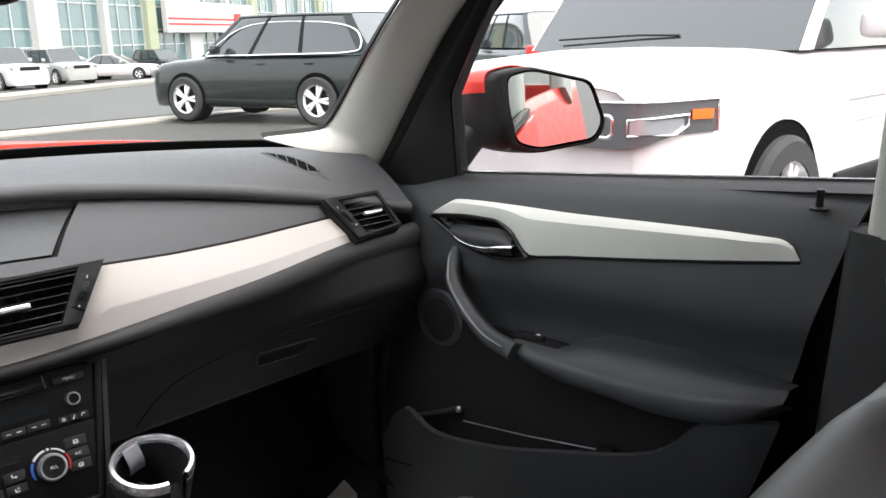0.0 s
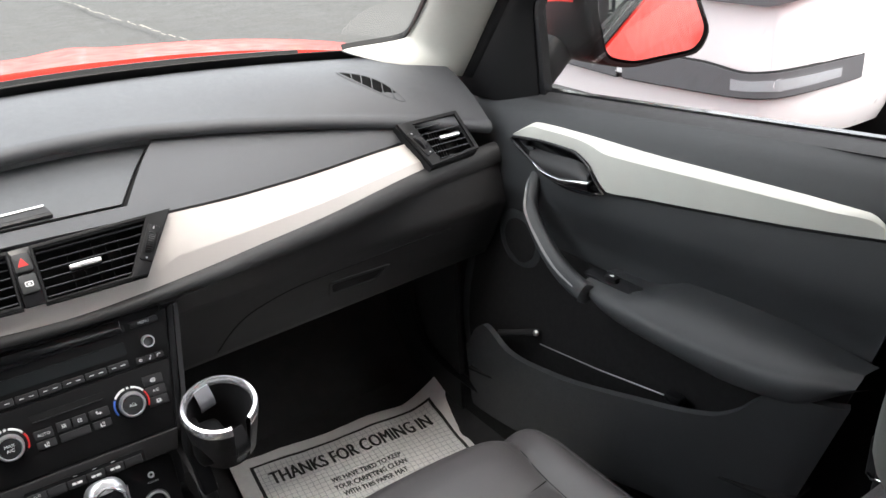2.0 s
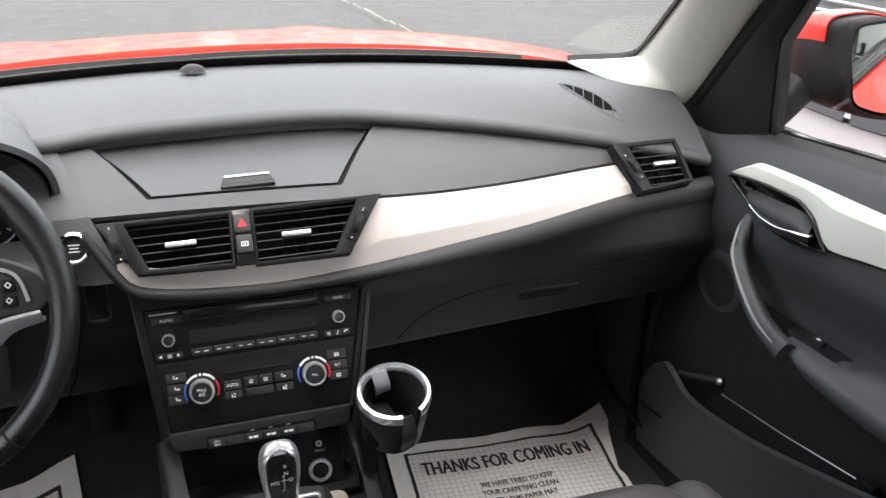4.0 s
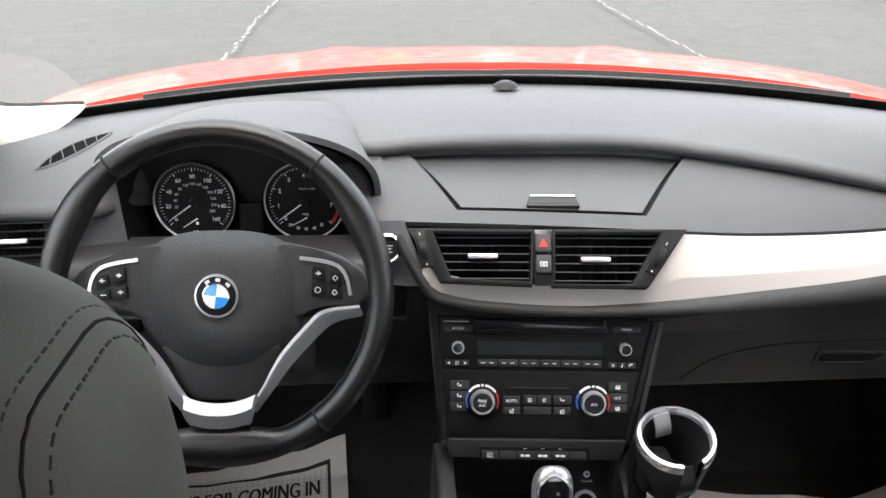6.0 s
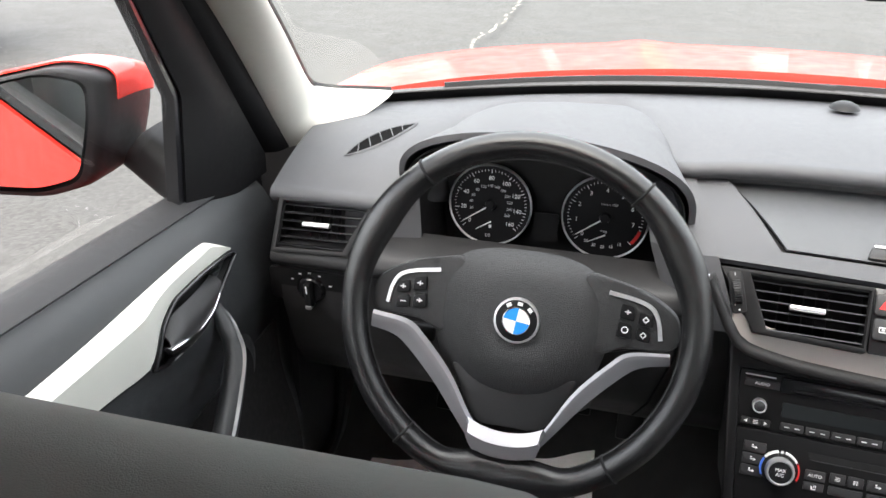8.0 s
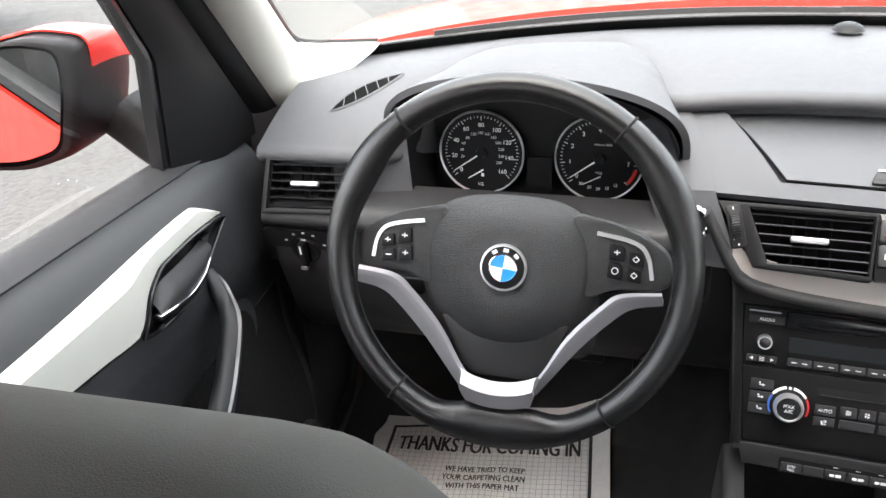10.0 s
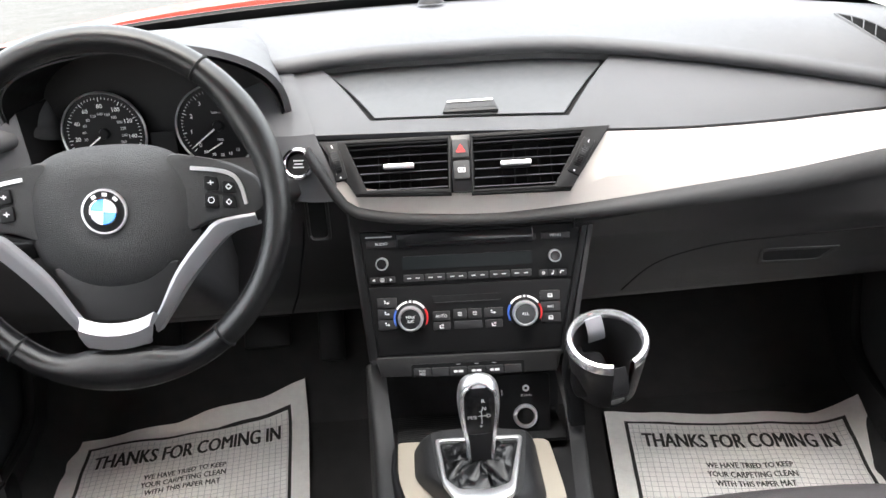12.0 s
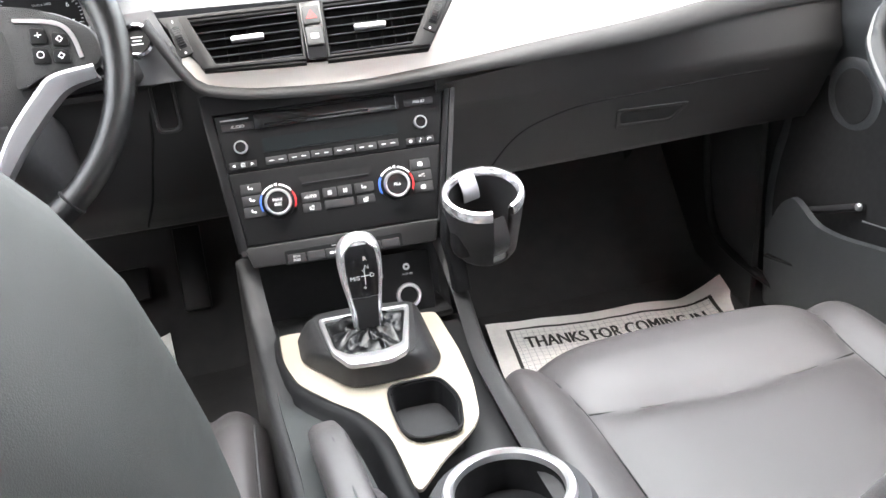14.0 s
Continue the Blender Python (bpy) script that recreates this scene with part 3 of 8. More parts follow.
def build_door(s):
    door = thing("front_door", (s * 0.80, -0.25, 0.40), "front car door with black soft panel, satin trim and pull handle", "car door", "front doors")

    def panel(u, v):
        rear = lerp(-0.489, -0.634, v)
        y = lerp(0.215, rear, u)
        z = lerp(lerp(0.36, 0.52, u), sill_z(y), v)
        return Vector((s * door_x(y, z), y, z))
    card = grid(panel, 90, 70)
    # opening behind the handle bowl
    inside = []
    for f in card.faces:
        c = f.calc_center_median()
        if -0.142 < c.y < 0.030:
            lo, hi = bowl_low(c.y), trim_bottom(c.y)
            if lo + 0.007 < c.z < hi - 0.006:
                inside.append(f)
    bmesh.ops.delete(card, geom=inside, context="FACES")
    card.normal_update()
    bmesh.ops.solidify(card, geom=card.faces[:], thickness=0.006 * s)
    part("door_panel", card, door_plastic, door, "black soft-touch door panel", sharp=60)

    def ledge(u, v):
        y = lerp(0.215, -0.66, u)
        a = Vector((s * 0.815, y, sill_z(y)))
        return a + Vector((s * 0.035 * v, 0, 0.012 * math.sin(math.pi * v * 0.6)))
    part("window_sill", grid(ledge, 20, 5, 0.004), dark_plastic, door)
    part("window_seal", sweep([(s * 0.842, lerp(0.06, -0.66, i / 12), sill_z(lerp(0.06, -0.66, i / 12)) + 0.006) for i in range(13)],
                              [(-0.008, -0.010), (0.008, -0.010), (0.006, 0.008), (-0.006, 0.008)], up=(0, 0, 1)), gloss_black, door, "black rubber window seal")

    part("inner_skin", grid(lambda u, v: Vector((s * 0.838, lerp(0.30, -0.765, u), lerp(0.36, sill_z(lerp(0.30, -0.765, u)) - 0.02, v))), 8, 6, 0.006), smooth_black, door, "black inner door edge")

    # satin trim strip with a crease near its upper edge
    def strip(u, v):
        y = lerp(0.060, -0.568, u)
        z = lerp(trim_bottom(y), trim_top(y), v)
        high = 0.011 * min(1.0, 0.25 + 6 * u, 0.1 + 9 * (1 - u))
        fold = high * (0.35 + 0.65 * v / 0.80) if v < 0.80 else high * ((1 - v) / 0.20) ** 0.7
        return Vector((s * (door_x(y, z) - 0.003 - fold), y, z))
    part("trim_strip", grid(strip, 70, [0, 0.15, 0.3, 0.45, 0.6, 0.78, 0.80, 0.82, 0.88, 0.94, 1], 0.003 * s), door_trim, door, "satin silver trim strip", sharp=12)
    part("trim_shadow_gap", sweep([strip(k / 40, 0) + Vector((s * 0.004, 0, -0.002)) for k in range(9, 41)], 0.003), smooth_black, door)

    # handle bowl: a slanted dark recess under the trim's front end
    def bowl(u, v):
        y = lerp(0.058, -0.160, u)
        z = lerp(bowl_low(y), trim_bottom(y), v)
        deep = math.sin(math.pi * u) ** 0.45 * math.sin(math.pi * v) ** 0.5
        return Vector((s * (door_x(y, z) - 0.009 + 0.032 * deep), y, z))
    bowl_ob = part("handle_bowl", grid(bowl, 26, 14, 0.002 * s), smooth_black, door, "dark recess around the door handle")
    lip_line = [bowl(k / 30, 0) for k in range(31)] + [bowl(1 - k / 30, 1) for k in range(1, 30)]
    part("bowl_lip", sweep([p + Vector((-s * 0.001, 0, 0)) for p in lip_line], 0.0026, closed=True), gloss_black, bowl_ob)
    bar = bezier([(s * 0.768, 0.004, 0.890), (s * 0.762, -0.030, 0.881), (s * 0.757, -0.075, 0.880), (s * 0.755, -0.112, 0.886), (s * 0.757, -0.140, 0.889)], 28)

    def paddle(u, v):
        p = bar[min(len(bar) - 1, int(round(u * (len(bar) - 1))))]
        return p + Vector((s * (0.016 * v * v - 0.004 * math.sin(math.pi * v)), 0.014 * v, (0.006 + 0.026 * math.sin(math.pi * (0.08 + 0.80 * u)) ** 0.8) * v))
    hnd = part("door_handle", grid(paddle, len(bar) - 1, 8, 0.004 * s), dark_plastic, door, "dark inner door handle with a chrome edge")
    part("handle_edge", sweep(bar, soften([(-0.006, -0.007), (0.006, -0.007), (0.006, 0.007), (-0.006, 0.007)], 0.004), up=(0, 0, 1),
                              scale=lambda t: (0.5 + 0.6 * t, 0.30 + 0.95 * t ** 1.5)), chrome, hnd, "chrome handle edge")

    # curved pull running into the armrest
    pull = bezier([(s * 0.780, 0.006, 0.862), (s * 0.760, -0.006, 0.842), (s * 0.743, -0.022, 0.815), (s * 0.735, -0.060, 0.780), (s * 0.724, -0.115, 0.753), (s * 0.708, -0.185, 0.746)], 35)
    part("pull_handle", sweep(pull, soften([(-0.012, -0.014), (0.012, -0.014), (0.012, 0.014), (-0.012, 0.014)], 0.010), up=(s * 0.5, 0.3, 0.8),
                              scale=lambda t: (0.75 + 0.25 * math.sin(math.pi * min(1, t * 1.2) * 0.5), 0.75 + 0.35 * t)), door_plastic, door, "curved black pull handle")
    # grey stripe that paints the highlight on the pull's inner edge
    part("pull_inlay", sweep([p + Vector((-s * 0.010, 0.002, 0.004)) for p in pull[2:-2]], [(-0.005, -0.002), (0.005, -0.002), (0.003, 0.002), (-0.003, 0.002)], up=(s * 0.6, 0.2, 0.7),
                             scale=lambda t: 0.5 + 0.5 * math.sin(math.pi * t)), highlight_grey, door, "painted grey highlight along the pull handle")

    def arm(u, v):
        # a wedge that swells from the pull and tapers to a point at the rear
        y = lerp(-0.165, -0.578, u)
        xi = curve(u, (0, 0.716), (0.15, 0.703), (0.6, 0.700), (0.85, 0.708), (1, 0.742))
        ti = curve(u, (0, 0.757), (0.3, 0.756), (0.7, 0.765), (0.9, 0.775), (1, 0.780))
        to = curve(u, (0, 0.752), (0.18, 0.757), (0.36, 0.784), (0.7, 0.790), (1, 0.782))
        lo = curve(u, (0, 0.737), (0.3, 0.722), (0.6, 0.722), (0.86, 0.733), (1, 0.766))
        x = curve(v, (0, 0.790), (0.2, lerp(0.780, xi, 0.5)), (0.38, xi + 0.014), (0.48, xi + 0.003), (0.55, xi), (0.66, xi + 0.003), (0.76, xi + 0.014), (1, 0.790))
        z = curve(v, (0, to), (0.2, lerp(to, ti, 0.5) + 0.004), (0.38, ti), (0.48, ti - 0.006), (0.55, lerp(ti, lo, 0.5)), (0.66, lo + 0.005), (0.76, lo), (1, lo - 0.014))
        return Vector((s * x, y, z))
    part("armrest", grid(arm, 40, 30), door_plastic, door, "padded black armrest", sharp=60)
    sw = part("switch_panel", prism(soften([(-0.014, -0.050), (0.014, -0.050), (0.014, 0.050), (-0.014, 0.050)], 0.008), 0.004, 0.001), gloss_black, door, "gloss black switch panel", m=Matrix.Translation((s * 0.748, -0.200, 0.757)))
    part("window_switch", block(0.012, 0.022, 0.007, 0.002), smooth_black, sw, m=Matrix.Translation((s * 0.748, -0.197, 0.763)))
    part("switch_mark", block(0.004, 0.006, 0.0006), white_print, sw, m=Matrix.Translation((s * 0.748, -0.197, 0.7672)))

    # round loudspeaker grille at the front of the panel
    spk = part("speaker_grille", lathe([(0, 0.002), (0.040, 0.002), (0.047, 0.0032), (0.054, 0.0022), (0.057, 0.0)], 40), door_plastic, door, "round loudspeaker grille", m=pose(s * 0.786, 0.060, 0.725, 0, -90 * s, 0))
    part("speaker_mesh", lathe([(0, 0.0028), (0.039, 0.0028), (0.040, 0.002)], 32), pit_black, spk, m=pose(s * 0.786, 0.060, 0.725, 0, -90 * s, 0))

    # map pocket: lower shell standing off the panel, with a scooped rim
    def rim_z(y):
        return curve(-y, (-0.16, 0.480), (-0.125, 0.535), (-0.100, 0.560), (-0.074, 0.573), (-0.003, 0.556), (0.117, 0.575), (0.286, 0.622), (0.417, 0.664), (0.45, 0.688), (0.481, 0.724), (0.511, 0.739), (0.57, 0.746))

    def shell(u, v):
        y = lerp(0.17, -0.572, u)
        z = lerp(lerp(0.34, 0.50, u), rim_z(y), v)
        y += 0.075 * u ** 3 * (1 - v)
        off = 0.055 * math.sin(math.pi * (0.02 + 0.975 * u)) ** 0.45
        return Vector((s * (0.760 - off * (0.6 + 0.4 * v)), y, z))
    part("map_pocket", grid(shell, 50, 14, 0.010 * -s), door_plastic, door, "black plastic map pocket", sharp=60)
    # black sheets put the shade of the pocket and below the armrest into colour
    def back_wall(u, v):
        y, z = lerp(0.19, -0.52, u), lerp(0.44, 0.742, v)
        return Vector((s * (door_x(y, z) - 0.004), y, z))
    part("pocket_back", grid(back_wall, 20, 8, 0.002), pit_black, door, "black sheet for the shade in and above the map pocket")
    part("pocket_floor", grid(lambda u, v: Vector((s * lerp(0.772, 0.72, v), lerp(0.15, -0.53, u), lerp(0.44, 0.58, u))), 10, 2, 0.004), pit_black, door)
    part("pocket_cord", sweep([(s * 0.750, -0.03, 0.569), (s * 0.748, -0.17, 0.590), (s * 0.750, -0.31, 0.614)], 0.0011), silver, door, "thin pale wire")
    part("cord_clip", block(0.016, 0.030, 0.014, 0.004), smooth_black, door, m=Matrix.Translation((s * 0.748, -0.325, 0.620)))
    part("pocket_stop", lathe([(0, 0.0), (0.005, 0.0), (0.006, 0.003), (0.0045, 0.006), (0, 0.007)], 14), silver, door, m=pose(s * 0.752, -0.020, 0.587, 0, -90 * s, 0))
    part("stop_arm", sweep([(s * 0.756, -0.020, 0.586), (s * 0.745, 0.03, 0.566), (s * 0.74, 0.07, 0.550)], 0.006), dark_plastic, door)
    part("lock_pin", lathe([(0, 0), (0.011, 0), (0.011, 0.003), (0.0045, 0.005), (0.0042, 0.017), (0.0052, 0.019), (0.0048, 0.025), (0, 0.026)], 16), smooth_black, door,
         "black lock pin", m=Matrix.Translation((s * 0.797, -0.580, 1.003)))

    # sail panel between pillar and window
    def sail(u, v):
        z = lerp(sill_z(0.1) - 0.012, 1.30, v)
        e = edge_b(s, (z - 0.982) / 0.576, False)
        front = Vector((s * (abs(e.x) + 0.006), e.y + (0.012 if s < 0 else -0.028), z))
        back = Vector((s * lerp(0.832, 0.80, v), 0.052 if z < 1.12 else 0.052 - 0.72 * (z - 1.12), z))
        back.y = min(back.y, front.y - 0.02)
        return front.lerp(back, u) + Vector((-s * 0.006 * math.sin(math.pi * u), 0, 0))
    part("sail_panel", grid(sail, 10, 24, 0.006 * -s), smooth_black, door, "smooth black plastic window corner")

    part("window_frame", sweep(bezier([(s * 0.80, -0.07, 1.29), (s * 0.785, -0.20, 1.385), (s * 0.765, -0.33, 1.412), (s * 0.76, -0.66, 1.415)], 18),
                               [(-0.016, -0.016), (0.016, -0.016), (0.016, 0.016), (-0.016, 0.016)], up=(0, 0, 1)), smooth_black, door)
    part("window_channel", sweep([(s * 0.836, 0.045, sill_z(0.05) - 0.01), (s * 0.822, 0.045, 1.12), (s * 0.805, -0.07, 1.29)], [(-0.008, -0.008), (0.008, -0.008), (0.008, 0.008), (-0.008, 0.008)], up=(s, 0, 0)),
         gloss_black, door)

    def pane(u, v):
        z0 = sill_z(0)
        y0 = 0.04
        top = lerp(1.0, 1.41, v)
        yf = 0.045 if top < 1.12 else 0.045 - 0.8 * (top - 1.12)
        y = lerp(yf, -0.66, u)
        z = lerp(sill_z(y) - 0.01, 1.41, v)
        return Vector((s * lerp(0.846, 0.765, v), y, z))
    gl = part("window_glass", grid(pane, 8, 10), side_glass, door, "clear side window")
    gl.visible_shadow = False

    # red outer skin
    part("outer_skin", grid(lambda u, v: Vector((s * (0.852 + 0.045 * math.sin(math.pi * min(1, v * 1.2) * 0.5)), lerp(0.215, -0.74, u), lerp(sill_z(lerp(0.21, -0.74, u)) - 0.015, 0.36, v))), 14, 10, 0.008 * s),
         red_paint, door, "glossy red outer door skin", sharp=60)

    # mirror: black lower housing, red cap, silvered glass
    mirror = part("door_mirror", sweep(bezier([(s * 0.83, 0.095, 0.990), (s * 0.862, 0.105, 1.000), (s * 0.905, 0.105, 1.035)], 12),
                                       soften([(-0.035, -0.030), (0.035, -0.030), (0.035, 0.03), (-0.035, 0.03)], 0.02), up=(0, 0, 1)), smooth_black, door,
                  "door mirror with black housing and red cap")
    # glass plane: the outer edge lies further back
    MM = axes((s * 0.970, -0.036, 1.082), (0.873, -0.488, -0.075), (0.07, -0.030, 1.0)) if s > 0 else axes((s * 0.970, -0.036, 1.082), (0.87, 0.485, 0.02), (-0.03, -0.04, 1.0))
    shape = [(-0.083, 0.057), (-0.077, 0.010), (-0.056, -0.060), (-0.011, -0.069), (0.096, -0.048), (0.109, -0.016), (0.076, 0.053), (-0.037, 0.070)]
    if s < 0:
        shape = [(-x, y) for x, y in shape][::-1]
    face = soften(shape, 0.016, 5)

    def housing(u, v):
        k = int(round(u * len(face))) % len(face)
        x, y = face[k]
        grow = curve(v, (0, 1.0), (0.06, 1.075), (0.35, 1.09), (0.7, 0.93), (0.9, 0.70), (1, 0.30))
        depth = curve(v, (0, 0.004), (0.06, 0.002), (0.35, -0.052), (0.7, -0.110), (0.9, -0.140), (1, -0.152))
        return Vector((x * grow - s * 0.095 * v, y * grow - 0.020 * v, depth))
    hs = grid(housing, [k / len(face) for k in range(len(face))], [0, 0.03, 0.06, 0.15, 0.25, 0.35, 0.5, 0.6, 0.7, 0.8, 0.9, 1.0], loop=True)
    part("mirror_housing", hs, smooth_black, mirror, "black mirror housing", m=MM, sharp=60)

    def cap(u, v):
        # the painted cap wraps the front and top of the housing
        p = housing(u, lerp(0.22, 1.0, v))
        return Vector((p.x * 1.02, p.y * 1.02 + 0.001, p.z - 0.0035))
    top = [k / len(face) for k in range(len(face)) if face[k][1] > 0.022]
    top.sort(key=lambda u: math.atan2(face[int(round(u * len(face))) % len(face)][1], face[int(round(u * len(face))) % len(face)][0]))
    part("mirror_cap", grid(cap, top, 12, 0.002), red_paint, mirror, "glossy red mirror cap", m=MM, sharp=60)
    part("mirror_glass", prism([(x * 0.95, y * 0.94) for x, y in face], 0.002), mirror_mat, mirror, "silvered mirror glass", m=MM @ Matrix.Translation((0, 0, -0.003)))
    return door, mirror


front_doors = [build_door(s) for s in (-1, 1)]
front_doors[0][0].location += Vector((0.056, -0.038, 0))
front_doors[0][0].rotation_euler.z = radians(3.2)

# ---- dashboard ----
def left_end(x):
    """1 over the vent at the driver's end."""
    return min(1.0, max(0.0, (-x - 0.50) / 0.06))


def crest(x):
    """The rear edge of the dash top."""
    a = abs(x - 0.02) + 0.02
    return Vector((x, curve(a, (0.2, 0.212), (0.4, 0.182), (0.6, 0.150), (0.76, 0.11)) + left_end(x) * (0.104 - curve(a, (0.2, 0.212), (0.4, 0.182), (0.6, 0.150), (0.76, 0.11))), lerp(1.031 - 0.195 * max(0.0, a - 0.1) ** 1.6, 0.974, left_end(x))))


def fall_off(x, k):
    """How the dash top sinks from the glass to its rear edge: at the ends it stays level, then rolls down."""
    return k ** (1 + (5.0 if x > 0 else 3.2) * min(1.0, abs(x) / 0.52) ** 2 * (1 - 0.75 * min(1.0, max(0.0, (abs(x) - 0.55) / 0.14))))


def face_low(x):
    """The upper edge of the vents and of the trim."""
    return Vector((x, curve(x, (-0.16, 0.090), (0.2, 0.086), (0.61, 0.131), (0.76, 0.145)),
                   curve(x, (-0.16, 0.957), (0.02, 0.951), (0.215, 0.941), (0.33, 0.934), (0.47, 0.930), (0.61, 0.930), (0.76, 0.925))))


def trim_low(x):
    """The lower edge of the silver trim."""
    return Vector((x, curve(x, (-0.12, 0.050), (0.2, 0.040), (0.634, 0.090), (0.76, 0.10)),
                   curve(x, (-0.165, 0.962), (-0.153, 0.942), (-0.141, 0.914), (-0.128, 0.891), (-0.113, 0.872), (-0.04, 0.857), (0.07, 0.851), (0.15, 0.855), (0.24, 0.862), (0.31, 0.867), (0.43, 0.872), (0.634, 0.888), (0.76, 0.893))))


dashboard = thing("dashboard", (0, 0.2, 0.6), "dark grey dashboard with silver trim strip and air vents", "dashboard")


def hood_dip(x, y=0.12):
    """The dash top sinks away under the cluster's hood, which narrows towards the glass."""
    k = 1 - abs(x + 0.365) / lerp(0.165, 0.085, min(1.0, max(0.0, (y - 0.12) / 0.3)))
    return 0.06 * min(1.0, max(0.0, k * 6))


def pad_z(x, y):
    w, c = base_line(x), crest(x)
    k = min(1.0, max(0.0, (w.y - 0.004 - y) / (w.y - 0.004 - c.y)))
    return lerp(w.z - 0.012, c.z, fall_off(x, k)) + 0.010 * math.sin(math.pi * k)


def top_pad(u, v):
    x = lerp(-0.712, 0.764, u)
    c = crest(x) + Vector((0, 0.13 * min(1.0, 1.8 * max(0.0, 1 - abs(x + 0.365) / 0.165)), 0))
    w = base_line(x) + Vector((0, -0.004, -0.012))
    if v < 0.9:
        k = v / 0.9
        p = w.lerp(c, k)
        p.z = lerp(w.z, c.z, fall_off(x, k)) + 0.010 * math.sin(math.pi * k)
        p.z -= hood_dip(x, p.y) * max(0, k - 0.25) / 0.75
        return p
    k = (v - 0.9) / 0.1
    a = k * math.pi * 0.75
    return c - Vector((0, 0, hood_dip(x, c.y))) + Vector((0, -0.007 * math.sin(a), -0.007 * (1 - math.cos(a)))) + Vector((0, 0.010 * max(0, k - 0.6), 0))


part("top_pad", grid(top_pad, 90, [i / 20 for i in range(15)] + [0.73, 0.76, 0.78, 0.80, 0.82, 0.84, 0.86, 0.88, 0.9, 0.92, 0.94, 0.96, 0.98, 1.0], 0.006), soft_plastic, dashboard, "soft grey dash top", sharp=60)

# sloping band between the dash top and the trim, with the tray for the display
TRAY_TOP, TRAY_LOW = 0.06, 0.86


def band_edges(v):
    k = min(1, max(0, (v - TRAY_TOP) / (TRAY_LOW - TRAY_TOP)))
    left, right = lerp(-0.148, -0.082, k), lerp(0.245, 0.168, k)
    return lerp(-0.188, -0.150, v), left, right, 0.618


def band_base(x, v):
    c = crest(x) + Vector((0, 0.012, -0.014))
    f = face_low(x)
    p = c.lerp(f, v)
    return p + Vector((0, -0.4, 0.9)) * (0.006 * math.sin(math.pi * v))


def band(u, v):
    e = band_edges(v)
    k = min(2, int(u))
    x = lerp(e[k], e[k + 1], u - k)
    p = band_base(x, min(v, 1.0))
    if v > 1.0:
        p += Vector((0, 0.003, -0.007)) if v < 1.05 else Vector((0, 0.014, -0.010))
    inside = 1.0001 < u < 1.9999 and TRAY_TOP - 0.02 < v < TRAY_LOW - 0.0001
    if inside:
        p -= Vector((0, -0.45, 0.89)) * lerp(0.022, 0.008, (v - TRAY_TOP) / (TRAY_LOW - TRAY_TOP))
    return p


us = [i / 10 for i in range(10)] + [0.98, 1.0] + [1.0 + 0.004] + [1 + i / 20 for i in range(1, 20)] + [1.996, 2.0, 2.01] + [2 + i / 26 for i in range(1, 27)]
vs = [i / 12 * TRAY_LOW for i in range(12)] + [TRAY_LOW - 0.006, TRAY_LOW] + [TRAY_LOW + (1 - TRAY_LOW) * i / 6 for i in range(1, 7)]
part("face_band", grid(band, sorted(set(us)), sorted(set(vs)) + [1.03, 1.06]), soft_plastic, dashboard, "soft grey sloping dash face", sharp=40)


def cover(u, v):
    vv = lerp(TRAY_TOP - 0.06, TRAY_LOW - 0.03, v)
    e = band_edges(vv)
    x = lerp(e[1] + 0.0085, e[2] - 0.0085, u)
    return band_base(x, vv) - Vector((0, -0.45, 0.89)) * lerp(0.017, 0.003, v)


cov = part("display_cover", grid(cover, 20, 12, 0.003), cover_mat, dashboard, "grey lid over the stowed display")
part("tray_gap", grid(lambda u, v: band(lerp(1.006, 1.994, u), lerp(0.04, TRAY_LOW - 0.008, v)) + Vector((0, -0.0006, 0.0012)), 10, 8), pit_black, dashboard)


def tab_at(dx, dv):
    return band_base(0.045 + dx, dv) - Vector((0, -0.45, 0.89)) * 0.001


tab_m = axes(tab_at(0, 0.765), (1, -0.03, 0), (0, 0.86, 0.5))
part("lid_tab", prism(soften([(-0.036, -0.008), (0.036, -0.008), (0.030, 0.010), (-0.030, 0.010)], 0.004), 0.006, 0.002), dark_plastic, cov, "dark lid tab", m=tab_m)
part("tab_edge", prism(soften([(-0.029, 0.0075), (0.029, 0.0075), (0.029, 0.0105), (-0.029, 0.0105)], 0.001), 0.0072, 0.0005), silver, cov, m=tab_m)
part("tab_line", prism([(-0.033, -0.003), (0.033, -0.003), (0.033, -0.0024), (-0.033, -0.0024)], 0.0064), dark_plastic, cov, m=tab_m)


# silver trim strip: tall on the right of the vents, thin below them
def strip_top(x):
    t, b = face_low(x), trim_low(x)
    thin = b.z + 0.030
    if x < 0.140:
        return thin
    return min(t.z - 0.002, lerp(thin, t.z - 0.002, min(1, (x - 0.140) / 0.068)))


def trim_point(x, k):
    t, b = face_low(x), trim_low(x)
    z = lerp(b.z, strip_top(x), k)
    f = (z - b.z) / (t.z - b.z)
    y = lerp(b.y, t.y - 0.004, f)
    bulge = 0.008 * (f / 0.40 if f < 0.40 else (1 - f) / 0.60)
    return Vector((x, y - bulge, z))


part("trim_strip", grid(lambda u, k: trim_point(lerp(-0.127, 0.622, u), k), 110, [0, 0.1, 0.2, 0.3, 0.38, 0.40, 0.42, 0.6, 0.75, 0.9, 1], 0.004), satin_trim, dashboard,
     "pinkish satin silver trim strip", sharp=9)


